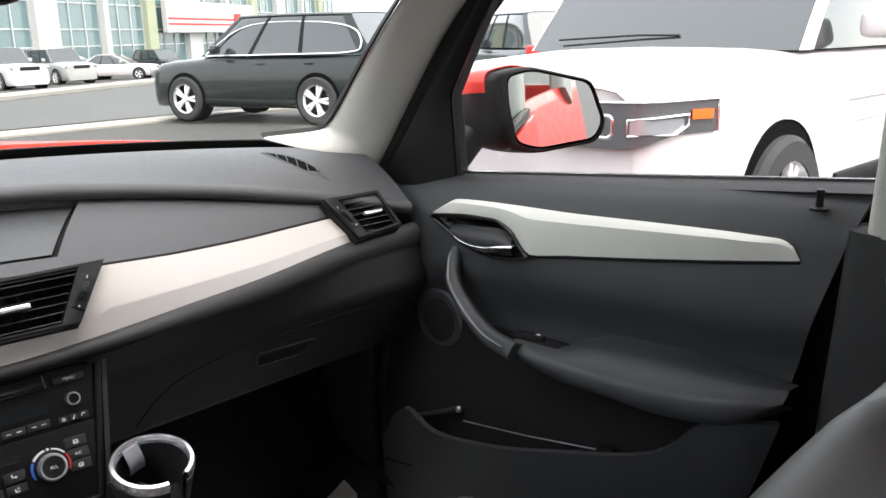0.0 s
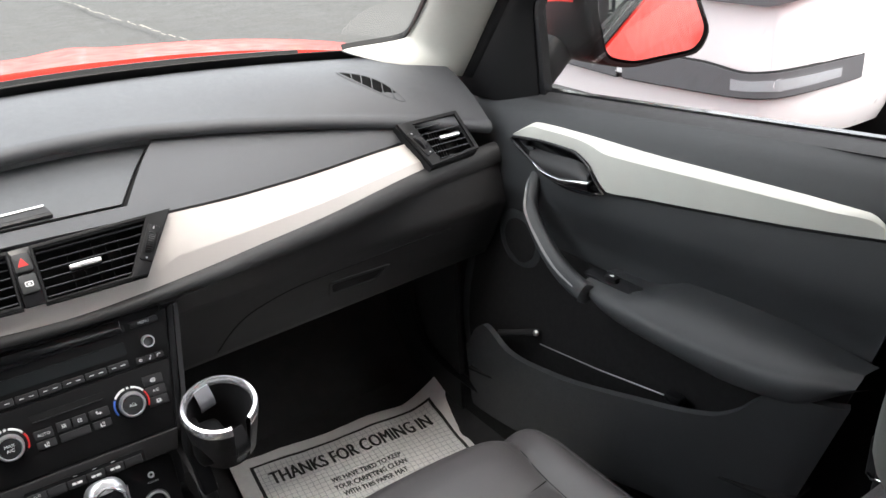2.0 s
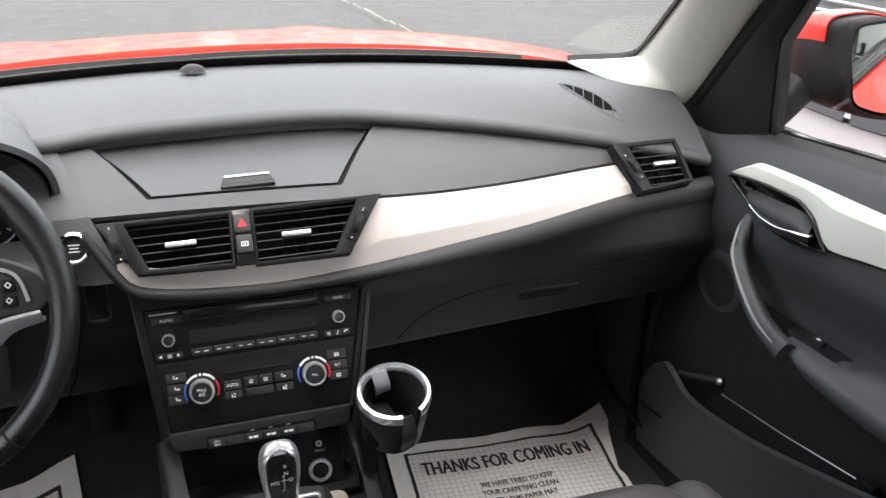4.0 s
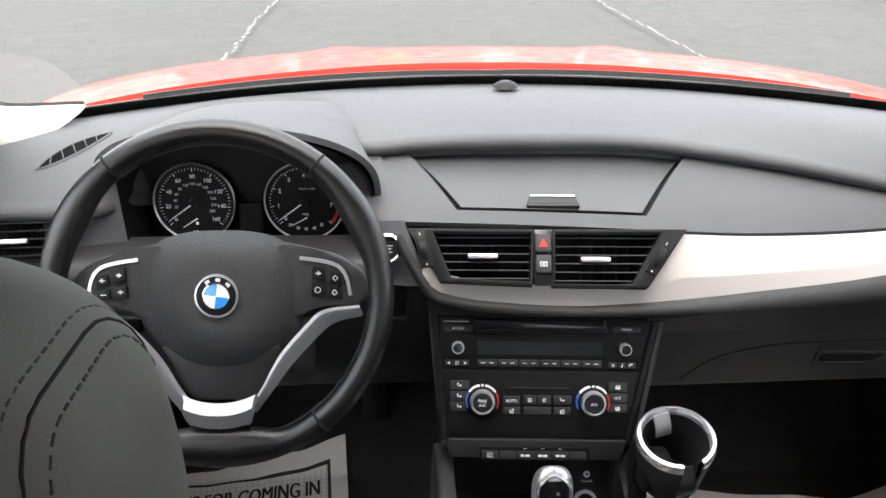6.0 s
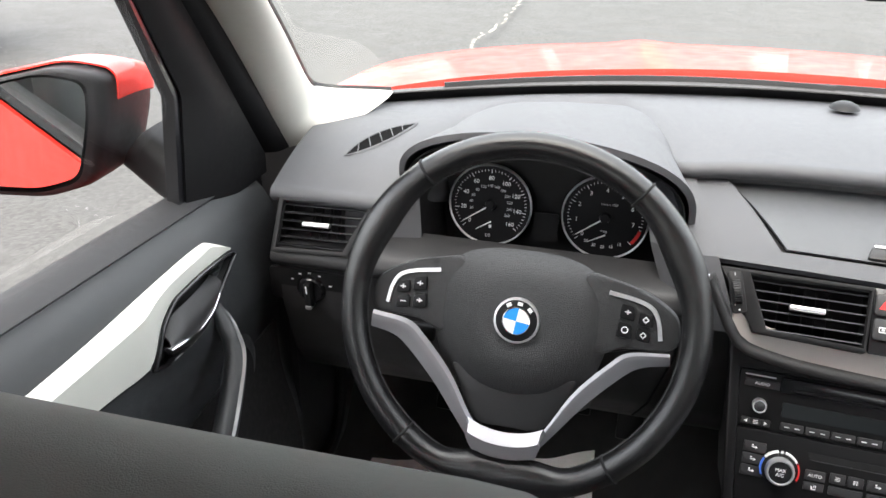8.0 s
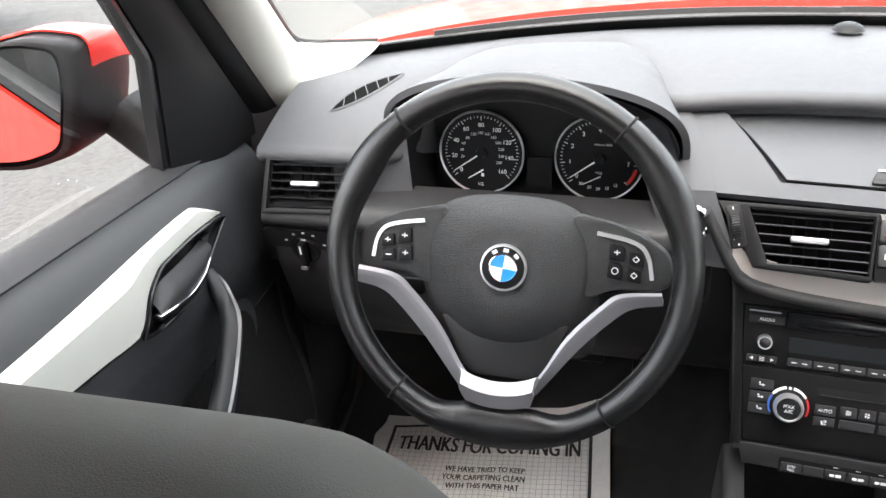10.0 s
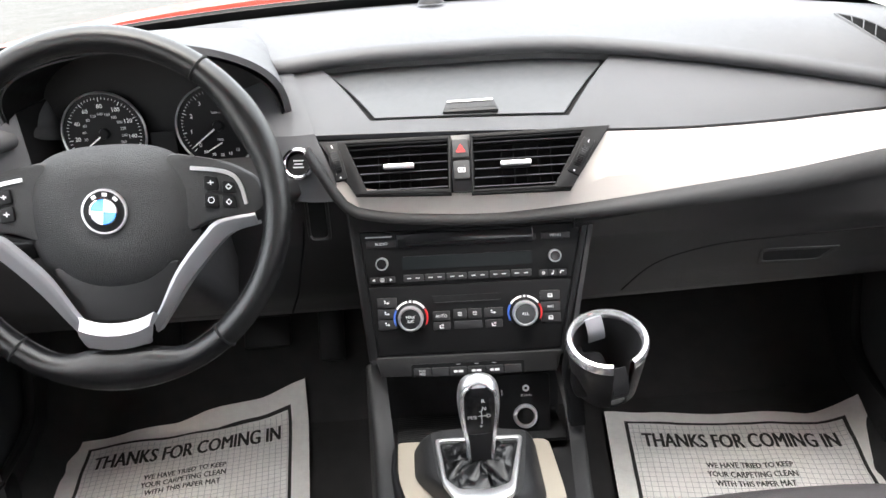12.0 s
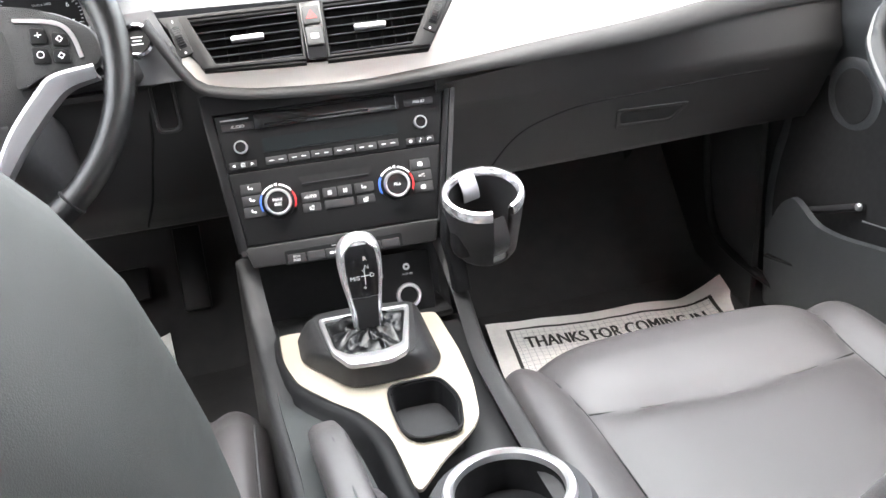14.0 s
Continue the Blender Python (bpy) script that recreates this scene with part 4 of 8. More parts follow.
# dark lip below the trim, glovebox and lower dash
def lip(u, v):
    x = lerp(-0.16, 0.770, u)
    b = trim_low(x)
    low = curve(x, (-0.16, 0.005), (0.1, 0.005), (0.3, 0.014), (0.45, 0.020), (0.74, 0.026))
    a = v * math.pi * 0.6
    return b + Vector((0, -curve(x, (0.05, 0.005), (0.25, 0.012)) * math.sin(a) + 0.004, -low * (1 - math.cos(a)) / 1.31 - 0.001))


part("trim_lip", grid(lip, 70, 10, 0.006), lower_plastic, dashboard, "soft dark lip below the trim", sharp=60)


def lower_dash(u, v):
    x = lerp(0.165, 0.770, u)
    b = trim_low(x) + Vector((0, 0.004, -0.014))
    p = [b, Vector((x, 0.085, 0.80)), Vector((x, 0.125, 0.72)), Vector((x, 0.15, 0.672 + 0.02 * (x - 0.2))), Vector((x, 0.24, 0.66)), Vector((x, 0.55, 0.66))]
    n = len(p) - 1
    i = min(n - 1, int(v * n))
    return p[i].lerp(p[i + 1], v * n - i)


part("glovebox_panel", grid(lower_dash, 40, 40, 0.008), lower_plastic, dashboard, "dark plastic panel above the passenger footwell", sharp=70)
# glovebox lid outline and handle
lid_pts = [(0.253, 0.680), (0.275, 0.717), (0.298, 0.739), (0.332, 0.754), (0.383, 0.766), (0.460, 0.770), (0.560, 0.774), (0.660, 0.776)]


def on_lower(x, z, off=0.0):
    b = trim_low(x)
    top = (b.z - 0.014, b.y + 0.004)
    for (z0, y0), (z1, y1) in ((top, (0.80, 0.085)), ((0.80, 0.085), (0.72, 0.125)), ((0.72, 0.125), (0.672, 0.15))):
        if z >= z1:
            break
    return Vector((x, lerp(y1, y0, (z - z1) / (z0 - z1)) - off, z))


lid = part("glovebox_lid", sweep([on_lower(p.x, p.y, 0.0085) for p in bezier([(x, z, 0) for x, z in lid_pts], 35)], 0.0014), pit_black, dashboard, "dark seam of the glovebox lid")
hm = axes(on_lower(0.49, 0.731, 0.0075), (1, 0.0, 0.0), (0, -0.447, 0.894))
hand_out = soften([(-0.052, -0.018), (0.037, -0.020), (0.059, 0.0146), (-0.056, 0.020)], 0.007)
hand_in = soften([(-0.046, -0.009), (0.033, -0.012), (0.049, 0.010), (-0.050, 0.014)], 0.006)
part("glovebox_handle", border(hand_out, hand_in, 0.003, 0.001), lower_plastic, lid, "dark glovebox handle", m=hm)
part("handle_recess", prism(hand_in, 0.0015), pit_black, lid, "black handle recess", m=hm)


# driver's side: face below the cluster
def driver_low(u, v):
    x = lerp(-0.706, -0.104, u)
    side = 0.030 * min(1.0, max(0.0, (x + 0.175) / 0.03))
    p = [Vector((x, 0.130, 0.915)), Vector((x, 0.078 + side, 0.902)), Vector((x, 0.072 + side, 0.890)), Vector((x, 0.096 + side * 0.3, 0.874)), Vector((x, 0.100, 0.81)), Vector((x, 0.13, 0.72)), Vector((x, 0.16, 0.675)), Vector((x, 0.26, 0.655)), Vector((x, 0.5, 0.66))]
    n = len(p) - 1
    i = min(n - 1, int(v * n))
    return p[i].lerp(p[i + 1], v * n - i)


part("knee_panel", grid(driver_low, 30, 42, 0.008), dark_plastic, dashboard, "dark plastic knee panel under the wheel", sharp=70)


part("knee_seam", sweep([(-0.178, 0.0925, 0.867), (-0.183, 0.0905, 0.81), (-0.205, 0.1205, 0.72), (-0.222, 0.150, 0.676)], 0.0016), pit_black, dashboard)
slot = part("key_slot", border(rounded(0.030, 0.070, 0.008), rounded(0.022, 0.060, 0.006), 0.006, 0.002), dark_plastic, dashboard, "dark key slot beside the column", m=axes((-0.160, 0.089, 0.850), (1, 0, 0), (0, 0.05, 1)))
part("slot_pit", prism(rounded(0.022, 0.060, 0.006), 0.002), pit_black, slot, m=axes((-0.160, 0.089, 0.850), (1, 0, 0), (0, 0.05, 1)))


# panel between cluster and vents, carrying the start button
def start_panel(u, v):
    if v < 0.55:
        k = v / 0.55
        b = band_base(band_edges(k)[0], k)
    else:
        b = band_base(-0.150, 1.0).lerp(Vector((-0.118, 0.055, 0.882)), (v - 0.55) / 0.45)
    a = b + Vector((-0.075, 0.030, -0.004))
    return a.lerp(b, u) + Vector((0, -0.008 * math.sin(math.pi * u), 0))


part("start_panel", grid(start_panel, 12, 20, 0.005), soft_plastic, dashboard)
start_m = axes((-0.171, 0.0645, 0.930), (0.97, -0.12, 0), (0.0, 0.4, 0.9))
btn = part("start_button", lathe([(0, 0.004), (0.0135, 0.004), (0.0145, 0.006), (0.0155, 0.006), (0.0165, 0)], 30), smooth_black, dashboard, "round engine start button", m=start_m)
part("button_ring", lathe([(0.0150, 0.0), (0.0150, 0.0085), (0.0165, 0.0095), (0.0195, 0.0075), (0.0205, 0)], 36), chrome, btn, "chrome ring", m=start_m)
for k, (w, y) in enumerate(((0.013, 0.004), (0.010, 0.0), (0.013, -0.004))):
    part("button_mark", block(w, 0.0014, 0.0004), grey_print, btn, m=start_m @ Matrix.Translation((0, y, 0.0045)))


# air vents
def air_vent(m, outer, hole, slats, tab_x, wheel_x, name_label, wheel_tilt=0.0):
    """A vent in the plane of m, in millimetres: frame, slats, tab and thumbwheel."""
    mm = lambda pts: [(x / 1000, y / 1000) for x, y in pts]
    vent = part("air_vent", border(mm(outer), mm(hole), 0.004, 0.0012), smooth_black, dashboard, name_label, m=m)
    part("duct", join(border(mm(outer), mm(hole), 0.03), prism(mm(hole), 0.001)), pit_black, vent, m=m @ Matrix.Translation((0, 0, -0.035)))
    lo, hi = min(y for _, y in hole), max(y for _, y in hole)

    def span(y):
        xs = []
        for k in range(len(hole)):
            (x0, y0), (x1, y1) = hole[k], hole[(k + 1) % len(hole)]
            if (y0 - y) * (y1 - y) <= 0 and abs(y1 - y0) > 1e-6:
                xs.append(x0 + (x1 - x0) * (y - y0) / (y1 - y0))
        return min(xs), max(xs)
    for k in range(slats):
        y = lerp(lo, hi, (k + 0.5) / slats)
        a, b = span(max(lo + 1.5, min(hi - 1.5, y)))
        sl = part("slat", block((b - a) / 1000 - 0.001, 0.0022, 0.012, 0.0008, 1), gloss_black, vent, m=m @ Matrix.Translation(((a + b) / 2000, y / 1000, -0.007)) @ pose(0, 0, 0, 14))
    for k in range(5):
        x = lerp(min(p[0] for p in hole) + 30, max(p[0] for p in hole) - 30, (k + 0.5) / 5)
        part("vane", block(0.0016, (hi - lo) / 1000 - 0.012, 0.008, 0.0004, 1), pit_black, vent, m=m @ Matrix.Translation((x / 1000, (lo + hi) / 2000, -0.026)))
    if tab_x is not None:
        x, y = tab_x
        part("vent_tab", block(0.038, 0.0065, 0.008, 0.002), silver, vent, "silver vent tab", m=m @ Matrix.Translation((x / 1000, y / 1000, -0.0005)))
    if wheel_x is not None:
        x, y, turn = wheel_x
        wm = m @ Matrix.Translation((x / 1000, y / 1000, 0.001)) @ pose(0, 0, 0, 0, 0, turn)
        part("wheel_plate", prism(soften([(-0.008, -0.024), (0.008, -0.024), (0.008, 0.024), (-0.008, 0.024)], 0.003), 0.005, 0.001), smooth_black, vent, m=wm)
        tw = part("thumbwheel", moved(lathe([(0.0, -0.0045), (0.014, -0.0045), (0.0155, -0.003), (0.0155, 0.003), (0.014, 0.0045), (0.0, 0.0045)], 28), pose(0, 0, -0.0035, 0, 90, 0)), smooth_black, vent, "ribbed thumbwheel", m=wm @ Matrix.Translation((0, 0, 0)))
        ribs = [moved(block(0.0085, 0.0011, 0.0014), pose(0, 0, -0.0035) @ pose(0, 0, 0, a, 0, 0) @ pose(0, 0, 0.0158)) for a in range(-66, 67, 11)]
        part("rib", join(*ribs), dark_plastic, tw, m=wm)
        part("wheel_mark", block(0.0011, 0.0038, 0.0005), grey_print, vent, m=wm @ Matrix.Translation((0, 0.0205, 0.0052)))
        part("wheel_dot", prism(circle(0.0012, 12), 0.0005), grey_print, vent, m=wm @ Matrix.Translation((0, -0.0205, 0.0050)))
    return vent


VENT = axes((0.026, 0.063, 0.922), (math.cos(radians(2)), -math.sin(radians(2)), 0), (0, math.sin(radians(36)), math.cos(radians(36))))
air_vent(VENT, [(-174, 32), (-11, 31), (-13, -42), (-130, -38)], [(-140, 27), (-14, 26), (-16, -37), (-116, -33)], 6, (-76, -4), (-152, 4, 14), "gloss black centre air vent")
air_vent(VENT, [(14, 31), (187, 32), (134, -44), (12, -43)], [(17, 26), (153, 27), (113, -40), (15, -40)], 6, (68, -8), (148, -6, -30), "gloss black centre air vent")
haz = part("hazard_panel", prism([(p[0], p[1]) for p in soften([(-0.0112, -0.042), (0.0122, -0.042), (0.0142, 0.031), (-0.0112, 0.031)], 0.002)], 0.003, 0.001), gloss_black, dashboard, "gloss black panel between the vents", m=VENT)
for y, mat in ((0.0125, None), (-0.0145, None)):
    hb = part("hazard_button" if y > 0 else "lock_button", prism(rounded(0.020, 0.0235, 0.003), 0.004, 0.0012), dark_plastic, haz, "black push button", m=VENT @ Matrix.Translation((0.001, y, 0.002)))
part("warning_triangle", border([(-0.0062, -0.0045), (0.0062, -0.0045), (0, 0.0062)], [(-0.0030, -0.0026), (0.0030, -0.0026), (0, 0.0026)], 0.0004), red_print, haz, "red warning triangle", m=VENT @ Matrix.Translation((0.001, 0.0120, 0.0062)))
part("warning_core", prism([(-0.0022, -0.0022), (0.0022, -0.0022), (0, 0.0018)], 0.0004), red_print, haz, m=VENT @ Matrix.Translation((0.001, 0.0120, 0.0062)))
part("lock_mark", join(border(rounded(0.009, 0.006, 0.001), rounded(0.0072, 0.0042, 0.0006), 0.0004), block(0.003, 0.002, 0.0004)), white_print, haz, "white door lock mark", m=VENT @ Matrix.Translation((0.001, -0.0150, 0.0062)))

# outer vents
for s in (1, -1):
    if s > 0:
        vm = axes((0.672, 0.098, 0.928), (0.985, 0.17 * 0 - 0.02, 0.0), (0, 0.72, 0.70))
        air_vent(vm, [(-74, 44), (38, 43), (44, -32), (-50, -40)], [(-48, 37), (32, 37), (37, -27), (-31, -34)], 6, (6, 4), (-52, 2, 22), "gloss black outer air vent")
    else:
        vm = axes((-0.643, 0.080, 0.936), (0.985, 0.02, 0.02), (0, 0.46, 0.89))
        air_vent(vm, [(-55, 36), (78, 38), (46, -35), (-60, -37)], [(-49, 30), (68, 32), (38, -29), (-53, -31)], 6, (-2, 2), None, "gloss black outer air vent")

# demister grilles on the dash top: leaf-shaped slots that follow the pad
for s in (-1, 1):
    gx, gy = (0.602, 0.204) if s > 0 else (-0.597, 0.204)

    def leaf(u, v, up, s=s, gx=gx, gy=gy, grow=1.0):
        along, across = lerp(-0.056, 0.056, u) * grow, v * grow * 0.0145 * max(0.0, math.sin(math.pi * min(1, max(0, u)))) ** 0.75
        x, y = gx - s * 0.66 * along + 0.75 * across, gy + 0.75 * along + s * 0.66 * across
        return Vector((x, y, pad_z(x, y) + up))
    ring = [leaf(k / 24, 1, 0.006) for k in range(25)] + [leaf(1 - k / 24, -1, 0.006) for k in range(1, 24)]
    grille = part("demister_grille", sweep(ring, 0.0022, closed=True), soft_plastic, dashboard, "slotted demister grille")
    # no hollow here: a black leaf above the pad paints the slots' shade
    part("grille_pit", grid(lambda u, v: leaf(u, 2 * v - 1, 0.0072), 24, 4), shade_black, grille)
    for k in range(5):
        u0 = lerp(0.13, 0.74, k / 4)
        part("grille_bar", grid(lambda a, b, u0=u0: leaf(u0 + 0.10 * (b if s > 0 else 1 - b) + 0.013 * a, 2 * b - 1, 0.0088), 1, 4, 0.001), soft_plastic, grille)

# sun sensor
part("sun_sensor", lathe([(0, 0.009), (0.010, 0.0085), (0.017, 0.005), (0.021, 0)], 24), smooth_black, dashboard, "small black sensor dome", m=Matrix.Translation((0.012, 0.428, 1.052)))

# ---- instrument cluster ----
cluster = thing("instrument_cluster", (-0.36, 0.2, 0.88), "instrument cluster with two round dials under a grey hood", "instrument cluster")


def hood_top(a, y):
    """Arch of the hood at depth y; a from the left end to the right one."""
    k = (y - 0.075) / 0.345
    x = -0.362 + lerp(0.182, 0.100, k) * -math.cos(a * math.pi)
    arch = math.sin(a * math.pi) ** lerp(0.68, 1.05, min(1.0, k * 1.5))
    yy = y + 0.05 * (1 - arch) * (1 - k)
    low = lerp(0.985, pad_z(x, max(yy, 0.22)) - 0.004, min(1, k * 2.2))
    high = lerp(1.088, pad_z(x, 0.42) - 0.002, k ** 2.2) - 0.006 * math.sin(math.pi * k)
    return Vector((x, yy, lerp(low, high, arch) - 0.010 * (a - 0.5) * (1 - k)))


part("hood", grid(lambda a, k: hood_top(a, lerp(0.075, 0.42, k)), 48, 20, 0.008), soft_plastic, cluster, "soft grey hood over the dials", sharp=60)
# added black sheet: the shade under the hood as colour
part("hood_lining", grid(lambda a, k: hood_top(a, lerp(0.079, 0.20, k)) + Vector((-0.010 * -math.cos(a * math.pi), 0, -0.0115)), 48, 8, 0.002), smooth_black, cluster, "black sheet painting the shade inside the hood", sharp=60)
# added black cover that darkens the brightly lit ledge below the dials
part("cluster_shelf", grid(lambda u, v: Vector((lerp(-0.540, -0.205, u), lerp(0.056, 0.150, v), 0.897 + 0.012 * v)), 8, 4, 0.006), smooth_black, cluster, "black sheet painting the shade below the dials")
part("cluster_wall", grid(lambda u, v: Vector((-0.365 + (2 * u - 1) * curve(v, (0, 0.175), (0.6, 0.170), (0.8, 0.148), (1, 0.10)), 0.186 + 0.012 * v, lerp(0.865, 1.055, v))), 10, 10, 0.01), smooth_black, cluster)
part("cluster_floor", grid(lambda u, v: Vector((lerp(-0.545, -0.185, u), lerp(0.06, 0.19, v), 0.878 + 0.012 * v)), 6, 6, 0.006), smooth_black, cluster)
part("side_wall", grid(lambda u, v: Vector((-0.188 - 0.01 * v, lerp(0.135 + 0.03 * v, 0.20, u), lerp(0.87, 0.975, v))), 6, 6, 0.008), dark_plastic, cluster)
part("side_wall", grid(lambda u, v: Vector((lerp(-0.513, -0.498, u) - 0.008 * v, lerp(0.118, 0.20, u) + 0.010 * v, lerp(0.895, 1.000, v))), 6, 6, 0.004), smooth_black, cluster)


def hood_cheek(u, v):
    """The grey panel that runs from the hood's foot to the outer vent."""
    y = lerp(0.092, 0.116, u ** 0.7) + 0.010 * v
    top = lerp(0.952, 1.000, u ** 1.3)
    return Vector((lerp(-0.612, -0.513 - 0.008 * v, u), y, lerp(0.895, top, v)))


part("hood_cheek", grid(hood_cheek, 12, 10, 0.004), soft_plastic, cluster, "grey side panel of the hood", sharp=60)

GM = axes((-0.362, 0.180, 0.952), (1, 0, 0), (0, 0.08, 1))


def gauge(cx, label, start, end, marks, small, needle, sub_needle):
    g = part("gauge", prism(circle(0.0535, 48), 0.002), smooth_black, cluster, label, m=GM @ Matrix.Translation((cx, 0, 0)))
    gm = GM @ Matrix.Translation((cx, 0, 0.002))
    part("gauge_ring", lathe([(0.0538, 0), (0.0538, 0.003), (0.0548, 0.0040), (0.0558, 0.003), (0.0562, 0)], 60), silver, g, "thin chrome ring", m=gm)
    ticks = []
    n = len(marks)
    for k in range((n - 1) * 6 + 1):
        a = radians(lerp(start, end, k / ((n - 1) * 6)))
        ln = 0.0055 if k % 6 == 0 else 0.0028
        ticks.append(moved(block(ln, 0.00055 if ln < 0.004 else 0.0008, 0.0004), pose(0.0485 * math.cos(a), 0.0485 * math.sin(a), 0.0006, 0, 0, math.degrees(a)) @ Matrix.Translation((-ln / 2, 0, 0))))
    part("tick_marks", join(*ticks), white_print, g, m=gm)
    for k, t in enumerate(marks):
        a = radians(lerp(start, end, k / (n - 1)))
        if t:
            part("numeral", moved(writing(t, 0.0078), pose(0.0365 * math.cos(a), 0.0365 * math.sin(a), 0.0006)), white_print, g, m=gm)
    for k, t in enumerate(small):
        a = radians(lerp(start, end, (k + 0.35) / len(small)))
        if t:
            part("numeral", moved(writing(t, 0.0052), pose(0.0262 * math.cos(a), 0.0262 * math.sin(a), 0.0006)), grey_print, g, m=gm)
    a = radians(needle)
    part("needle", moved(prism([(-0.006, -0.0012), (-0.006, 0.0012), (0.044, 0.0005), (0.044, -0.0005)], 0.001), pose(0, 0, 0.003, 0, 0, needle)), white_print, g, "white needle", m=gm)
    part("needle_hub", lathe([(0, 0.0055), (0.006, 0.005), (0.0075, 0.0)], 20), smooth_black, g, m=gm)
    part("needle", moved(prism([(-0.003, -0.0009), (-0.003, 0.0009), (0.021, 0.0004), (0.021, -0.0004)], 0.001), pose(0, -0.024, 0.0022, 0, 0, sub_needle)), white_print, g, m=gm)
    return g, gm


g, gm = gauge(-0.0755, "speedometer dial with white figures", 222, -42, ["0", "20", "40", "60", "80", "100", "120", "140", "160"], ["", "20", "40", "60", "80", "120", "140", "160", "180", "200", "220", "240", "260"], 215, 212)
part("numeral", moved(writing("1/2", 0.006), pose(-0.002, -0.043, 0.0006)), white_print, g, m=gm)
part("fuel_mark", block(0.0035, 0.004, 0.0004), white_print, g, m=gm @ Matrix.Translation((0.001, -0.030, 0.0006)))
g, gm = gauge(0.0745, "rev counter dial with white figures", 222, -42, ["0", "1", "2", "3", "4", "5", "6", "7", ""], [], 216, 208)
part("unit_line", moved(writing("1/min x 1000", 0.0042), pose(0.004, 0.018, 0.0006)), grey_print, g, m=gm)
part("unit_line", moved(writing("mpg", 0.005), pose(0.0, -0.018, 0.0006)), grey_print, g, m=gm)
for k, t in enumerate(("50", "30", "20", "15", "12")):
    a = radians(lerp(238, 302, k / 4))
    part("numeral", moved(writing(t, 0.0055), pose(0.040 * math.cos(a), 0.040 * math.sin(a), 0.0006)), white_print, g, m=gm)
part("red_zone", lathe([(0.0450, 0.0006), (0.0450, 0.001), (0.0492, 0.001), (0.0492, 0.0006)], 10, -40, -16), red_print, g, "red end of the scale", m=gm)
part("info_display", prism(rounded(0.032, 0.038, 0.002), 0.001), smooth_black, cluster, m=GM @ Matrix.Translation((0, -0.022, 0.0015)))
part("lower_edge", block(0.33, 0.006, 0.01, 0.002), dark_plastic, cluster, m=GM @ Matrix.Translation((-0.005, -0.068, 0.03)))

# ---- centre stack: radio, climate, switches ----
YAW = radians(2.9)
LEANBACK = radians(21)
STACK = axes((0.028, 0.030, 0.755), (math.cos(YAW), -math.sin(YAW), 0), (0, math.sin(LEANBACK), math.cos(LEANBACK)))


def at(u, v, w=0.0):
    return STACK @ Matrix.Translation((u / 1000, v / 1000, w / 1000))


housing = thing("stack_housing", (0.028, 0.10, 0.60), "black plastic housing of the centre stack", "console housing")
mmp = lambda pts: [(x / 1000, y / 1000) for x, y in pts]
part("housing_face", border(mmp([(-152, 108), (160, 108), (120, -86), (-134, -86)]), mmp([(-137, 82), (146, 82), (113, -80), (-122, -80)]), 0.012, 0.004), smooth_black, housing, m=at(0, 0, -8))
part("housing_box", join(prism(mmp([(-152, 108), (160, 108), (121, -106), (-130, -106)]), 0.004)), pit_black, housing, m=at(0, 0, -22))
for s, top, low in ((-1, -152, -130), (1, 160, 121)):
    part("housing_side", grid(lambda u, v, s=s, top=top, low=low: STACK @ Vector((lerp(top, low, v) / 1000 + s * 0.004 * u, lerp(108, -90, v) / 1000, lerp(0.004, -0.16, u))), 8, 8, 0.006), dark_plastic, housing)

radio = thing("car_radio", (0.028, 0.04, 0.765), "black car radio with narrow display and two ringed knobs", "car radio")
part("faceplate", prism(mmp(soften([(-136, 81), (145, 81), (131, 11.5), (-131, 11.5)], 3)), 0.006, 0.001), smooth_black, radio, m=at(0, 0, -6))
part("slot_shelf", prism(mmp(soften([(-90, 78), (84, 78), (84, 60), (-90, 60)], 2)), 0.004, 0.0012), gloss_black, radio, m=at(0, 0, 0))
part("disc_slot", prism(mmp([(-78, 66), (48, 66), (48, 63.5), (-78, 63.5)]), 0.0045), pit_black, radio, "narrow disc slot", m=at(0, 0, 0))


